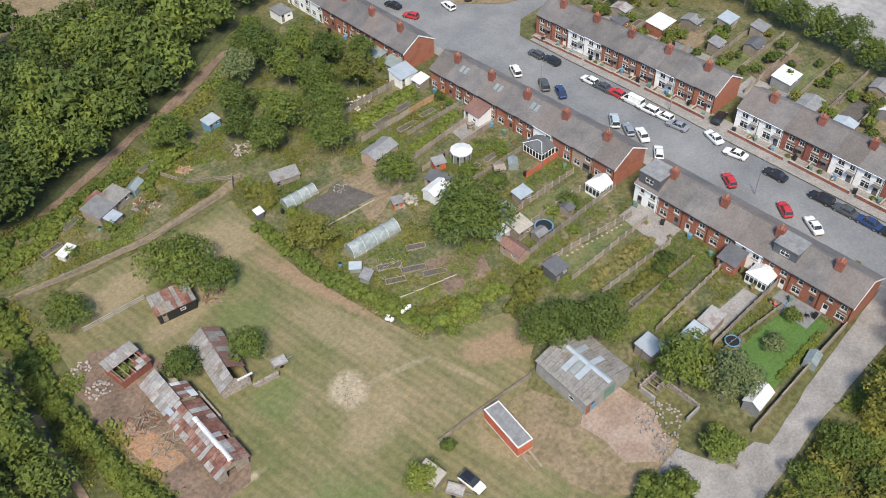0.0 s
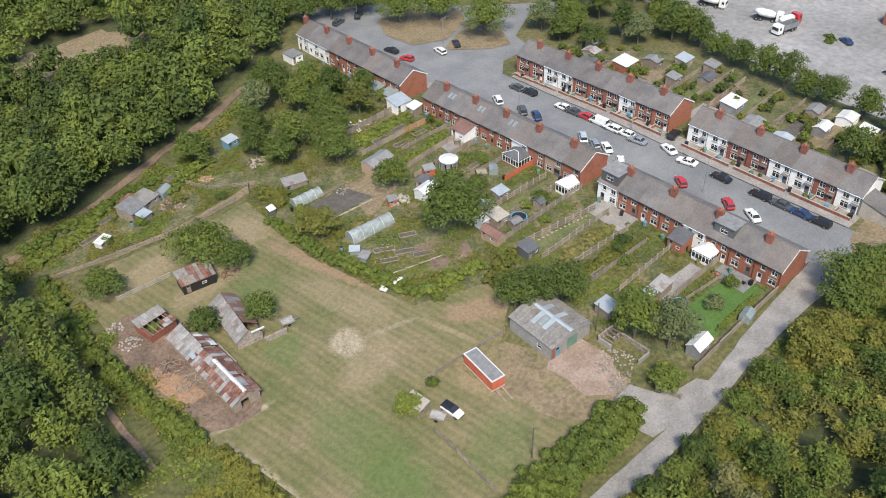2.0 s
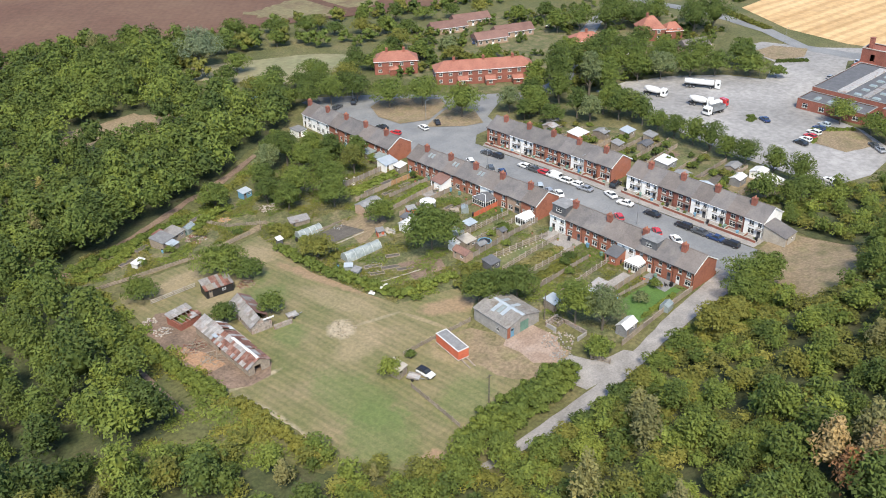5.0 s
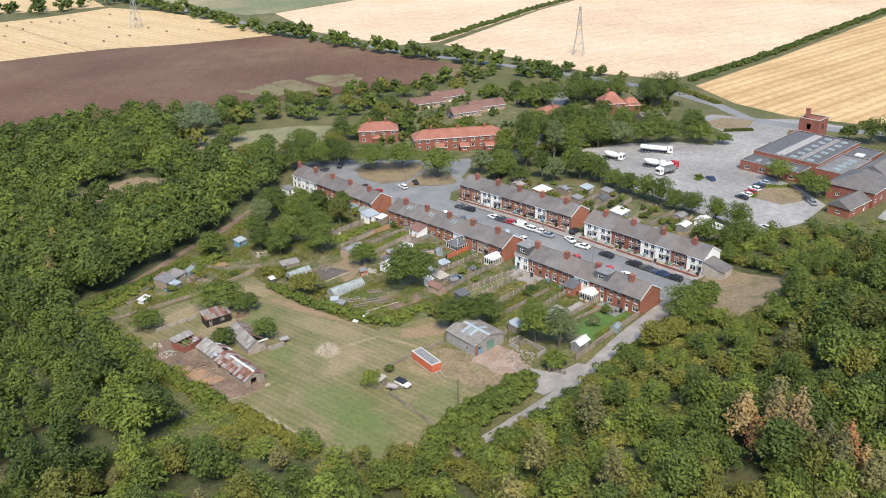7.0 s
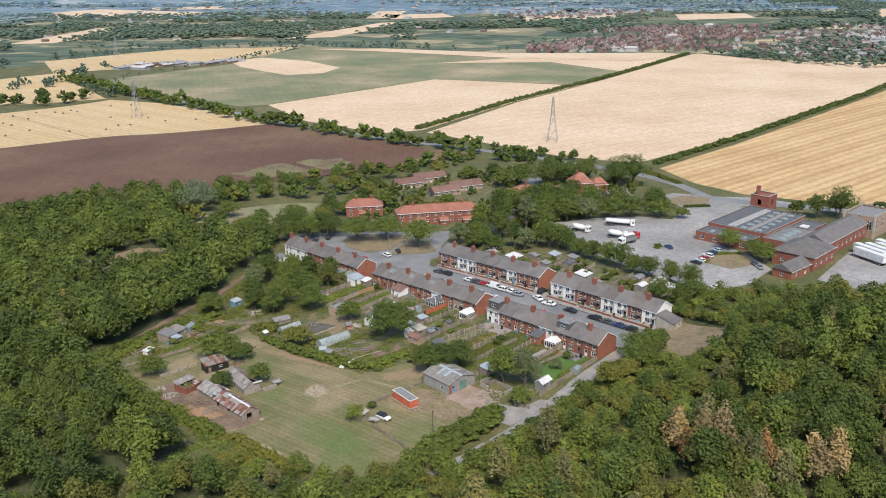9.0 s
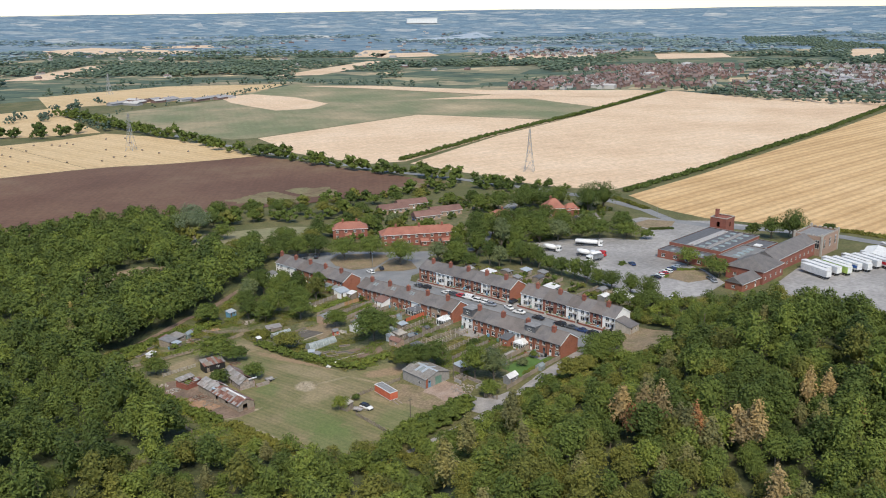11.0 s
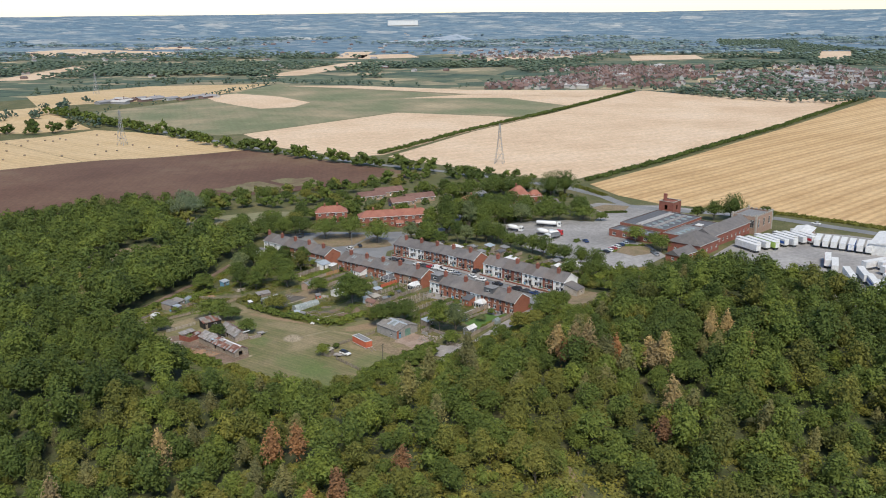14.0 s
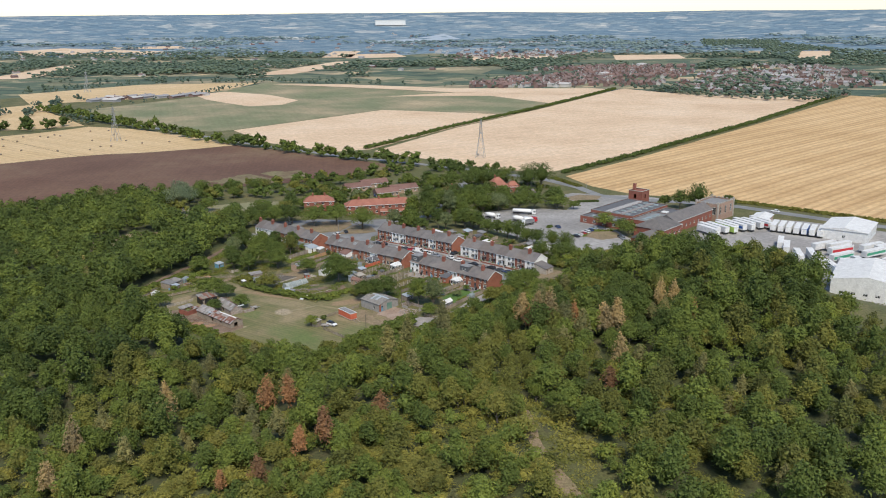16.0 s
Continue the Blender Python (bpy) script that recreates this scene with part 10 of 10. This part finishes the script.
def rows_in(poly, gx, gy, seed, keep=0.8, angle=0.3):
    rng = random.Random(seed)
    xs, ys = [p[0] for p in poly], [p[1] for p in poly]
    out, c, s = [], math.cos(angle), math.sin(angle)
    cx, cy = sum(xs) / len(xs), sum(ys) / len(ys)
    R = max(max(xs) - min(xs), max(ys) - min(ys))
    v = -R
    while v < R:
        u = -R
        while u < R:
            x, y = cx + u * c - v * s + rng.uniform(-4, 4), cy + u * s + v * c + rng.uniform(-4, 4)
            if inside(x, y, poly) and rng.random() < keep and noise.noise((x * 0.006, y * 0.006, seed)) > -0.25:
                out.append((x, y))
            u += gx
        v += gy
    return out


TOWN_RED = [(800, 640), (850, 575), (940, 510), (1000, 440), (1300, 540), (1440, 610), (1330, 760), (1180, 800), (960, 750)]
TOWN_PALE = [(940, 400), (930, 330), (1010, 190), (1200, 210), (1400, 280), (1560, 420), (1500, 540), (1300, 520), (1010, 430)]
TOWN_FAR = [(1400, 1150), (1620, 1010), (1900, 1100), (1800, 1400), (1500, 1350)]
far_houses("town", rows_in(TOWN_RED, 11, 21, 2, 0.92), "rows of red brick town houses beyond the fields", ["far_brick", "far_brick", "far_brick", "far_brick", "far_render"], ["far_roof", "far_brick"], 2)
far_houses("town", rows_in(TOWN_PALE, 12, 22, 3, 0.85, 0.6), "rows of pale town houses beyond the fields", ["far_brick", "far_render", "far_brick"], ["far_grey", "far_roof", "far_roof"], 3)
far_houses("town", rows_in(TOWN_FAR, 22, 40, 4, 0.7, 0.2), "scattered far town houses", ["far_render", "far_brick"], ["far_grey", "far_roof"], 4)
far_houses("town", [(1180, 330), (1215, 350), (1250, 372), (1120, 620), (905, 555), (1380, 700)], "long pale works roofs in the town", ["far_render"], ["far_render", "far_grey"], 5, (30, 60), 18, 5, 1.5)
far_houses("farmstead", [(372, 880), (392, 872), (406, 884), (420, 868), (436, 872), (448, 858), (462, 846), (476, 852), (488, 842), (404, 896), (424, 890), (500, 850), (382, 862), (440, 884)], "low farm sheds among the fields", ["far_render", "far_grey", "far_brick"], ["far_grey", "far_grey", "far_render", "far_roof"], 6, (12, 30), 9, 3.2, 1.4)
far_houses("scattered_houses", [(rb.uniform(200, 900), rb.uniform(1200, 2600)) for _ in range(60)] + [(rb.uniform(900, 2600), rb.uniform(900, 2600)) for _ in range(120)], "far scattered houses and barns", ["far_brick", "far_render"], ["far_grey", "far_roof"], 9, (8, 18), 8, 3.5, 2)


FAR_FIELDS = ([(760, 1120), (1150, 1330), (1230, 1290), (830, 1080)], [(1390, 1576), (1511, 1509), (1397, 1354), (1256, 1418)], [(1483, 1227), (1646, 1084), (1481, 960), (1304, 1056)], [(1746, 986), (1858, 871), (1701, 767), (1551, 858)], [(943, 2574), (1157, 2706), (1219, 2148), (1103, 2009), (842, 2285)], [(1292, 2667), (1490, 2535), (1389, 2335), (1207, 2462)], [(420, 1400), (700, 1700), (760, 1640), (480, 1360)], [(1250, 1500), (1500, 1750), (1560, 1700), (1300, 1450)], [(1800, 560), (2200, 700), (2250, 640), (1850, 500)])
WOODS_FAR = ([(478, 1457), (607, 1790), (731, 1915), (834, 1540), (998, 1533), (1118, 1211), (958, 1005), (846, 1212), (686, 1272), (492, 1349)], [(987, 421), (1300, 442), (992, 207), (907, 190), (870, 291), (912, 414)], [(2672, 959), (2124, 470), (1649, 332), (1614, 475), (1966, 709)], [(2867, 1312), (2884, 1030), (2260, 798), (2350, 1037)], [(750, 2159), (814, 2327), (1426, 1639), (1321, 1518), (974, 1784)], [(1520, 1222), (1672, 948), (1331, 841), (1236, 910)])


def filled(poly, gap, lo, hi, seed, keep=0.9):
    """Spots that fill a wood's outline, crown beside crown."""
    rng = random.Random(seed)
    xs, ys = [p[0] for p in poly], [p[1] for p in poly]
    out, y = [], min(ys)
    while y < max(ys):
        x = min(xs)
        while x < max(xs):
            px, py = x + rng.uniform(-0.5, 0.5) * gap, y + rng.uniform(-0.5, 0.5) * gap
            edge = 0.25 * noise.noise((px * 0.012, py * 0.012, seed))
            if inside(px, py, poly) and rng.random() < keep + edge and not any(inside(px, py, q) for q in FAR_FIELDS):
                out.append((px, py, rng.uniform(lo, hi)))
            x += gap
        y += gap
    return out


def far_woods():
    """Broken belts of wood that lie across the far country, then hedgerows."""
    rng = random.Random(17)
    b, c = [], []
    for _ in range(30000):
        r, th = 1250 + 2300 * rng.random(), rng.uniform(0.05, 1.42)
        x, y = r * math.cos(th), r * math.sin(th)
        if inside(x, y, TOWN_RED) or inside(x, y, TOWN_PALE) or any(inside(x, y, p) for p in FAR_FIELDS):
            continue
        u, v = 0.7 * x - 0.71 * y, 0.71 * x + 0.7 * y
        if noise.noise((u * 0.0022, v * 0.006, 8.0)) + 0.4 * noise.noise((u * 0.01, v * 0.02, 2.0)) > 0.2:
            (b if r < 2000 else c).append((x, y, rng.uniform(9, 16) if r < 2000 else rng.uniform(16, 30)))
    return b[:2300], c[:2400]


fb, fc = far_woods()
fa = along([(350, 1060), (540, 1086), (690, 975), (765, 775)], 8, 8, 4, 7, 12) + along([(765, 775), (835, 590), (930, 470)], 26, 8, 3, 5, 15) + along([(930, 470), (895, 340), (905, 200), (1000, 190)], 7, 9, 4, 7, 16)
fa += along([(500, 856), (600, 915), (690, 968)], 10, 4, 2.4, 4.5, 13) + along([(255, 655), (282, 800), (330, 900)], 9, 6, 3.4, 6, 14) + along([(250, 690), (330, 800), (460, 840), (560, 880)], 22, 6, 2, 4, 18)
fa += [(x + rb.uniform(-5, 5), y + rb.uniform(-5, 5), rb.uniform(3, 6)) for x, y in ((250, 790), (262, 812), (240, 830), (220, 800), (300, 880), (360, 905), (240, 1000), (255, 1020), (270, 990), (300, 1050), (230, 970)) for _ in range(5)]
for k, poly in enumerate((TOWN_RED, TOWN_PALE)):
    fa += filled(poly, 27, 3.0, 6.0, 60 + k, 0.55)
for k, poly in enumerate(WOODS_FAR):
    fb += filled(poly, 17 if k < 4 else 24, 9, 14, 70 + k, 0.85)
tree_belt("distant_woods", fa, "distant hedgerow trees and trees among the town", ["hazed_far_leaves"], 21, 9, 0.3, 1, 3)
tree_belt("distant_woods", fb, "dark woods beyond the fields", ["hazed_far_leaves"], 23, 4, 0.2, 1, 3, 0.42)
# the blue of the last belt is haze held in its leaf colour
tree_belt("distant_woods", fc, "far woods coloured blue for distance haze", ["hazed_farther_leaves"], 22, 2, 0.12, 1, 2, 0.24)
belt = along([(96, 232), (106, 256), (128, 258), (150, 244), (168, 228), (200, 236)], 4.2, 4, 2.6, 4.6, 31) + along([(118, 268), (150, 272), (197, 262), (226, 248), (280, 246)], 4.2, 4, 2.4, 4.4, 32)
tree_belt("field_edge_trees", belt, "dense belt of trees along the ploughed field", ["oak", "oak", "olive"], 33, 80, 0.26)
for poly in FAR_FIELDS:
    sheet("stubble_field", poly, M["wheat"], 0.3, "pale stubble field far away", "field", 120)
lake = sheet("lake", [(1960, 2100), (2560, 2200), (2700, 2420), (2200, 2330)], M["pale_sheet"], 0.6, "pale far sheet of water", "water", 200)
root = thing("distant_warehouse", 2775, 2832, gz(2775, 2832), -40, "huge white far warehouse", "warehouse")
part("wall", Geo().box(-70, -30, 0, 70, 30, 22), M["white"], root)
part("roof", Geo().box(-71, -31, 22, 71, 31, 23), M["white"], root)
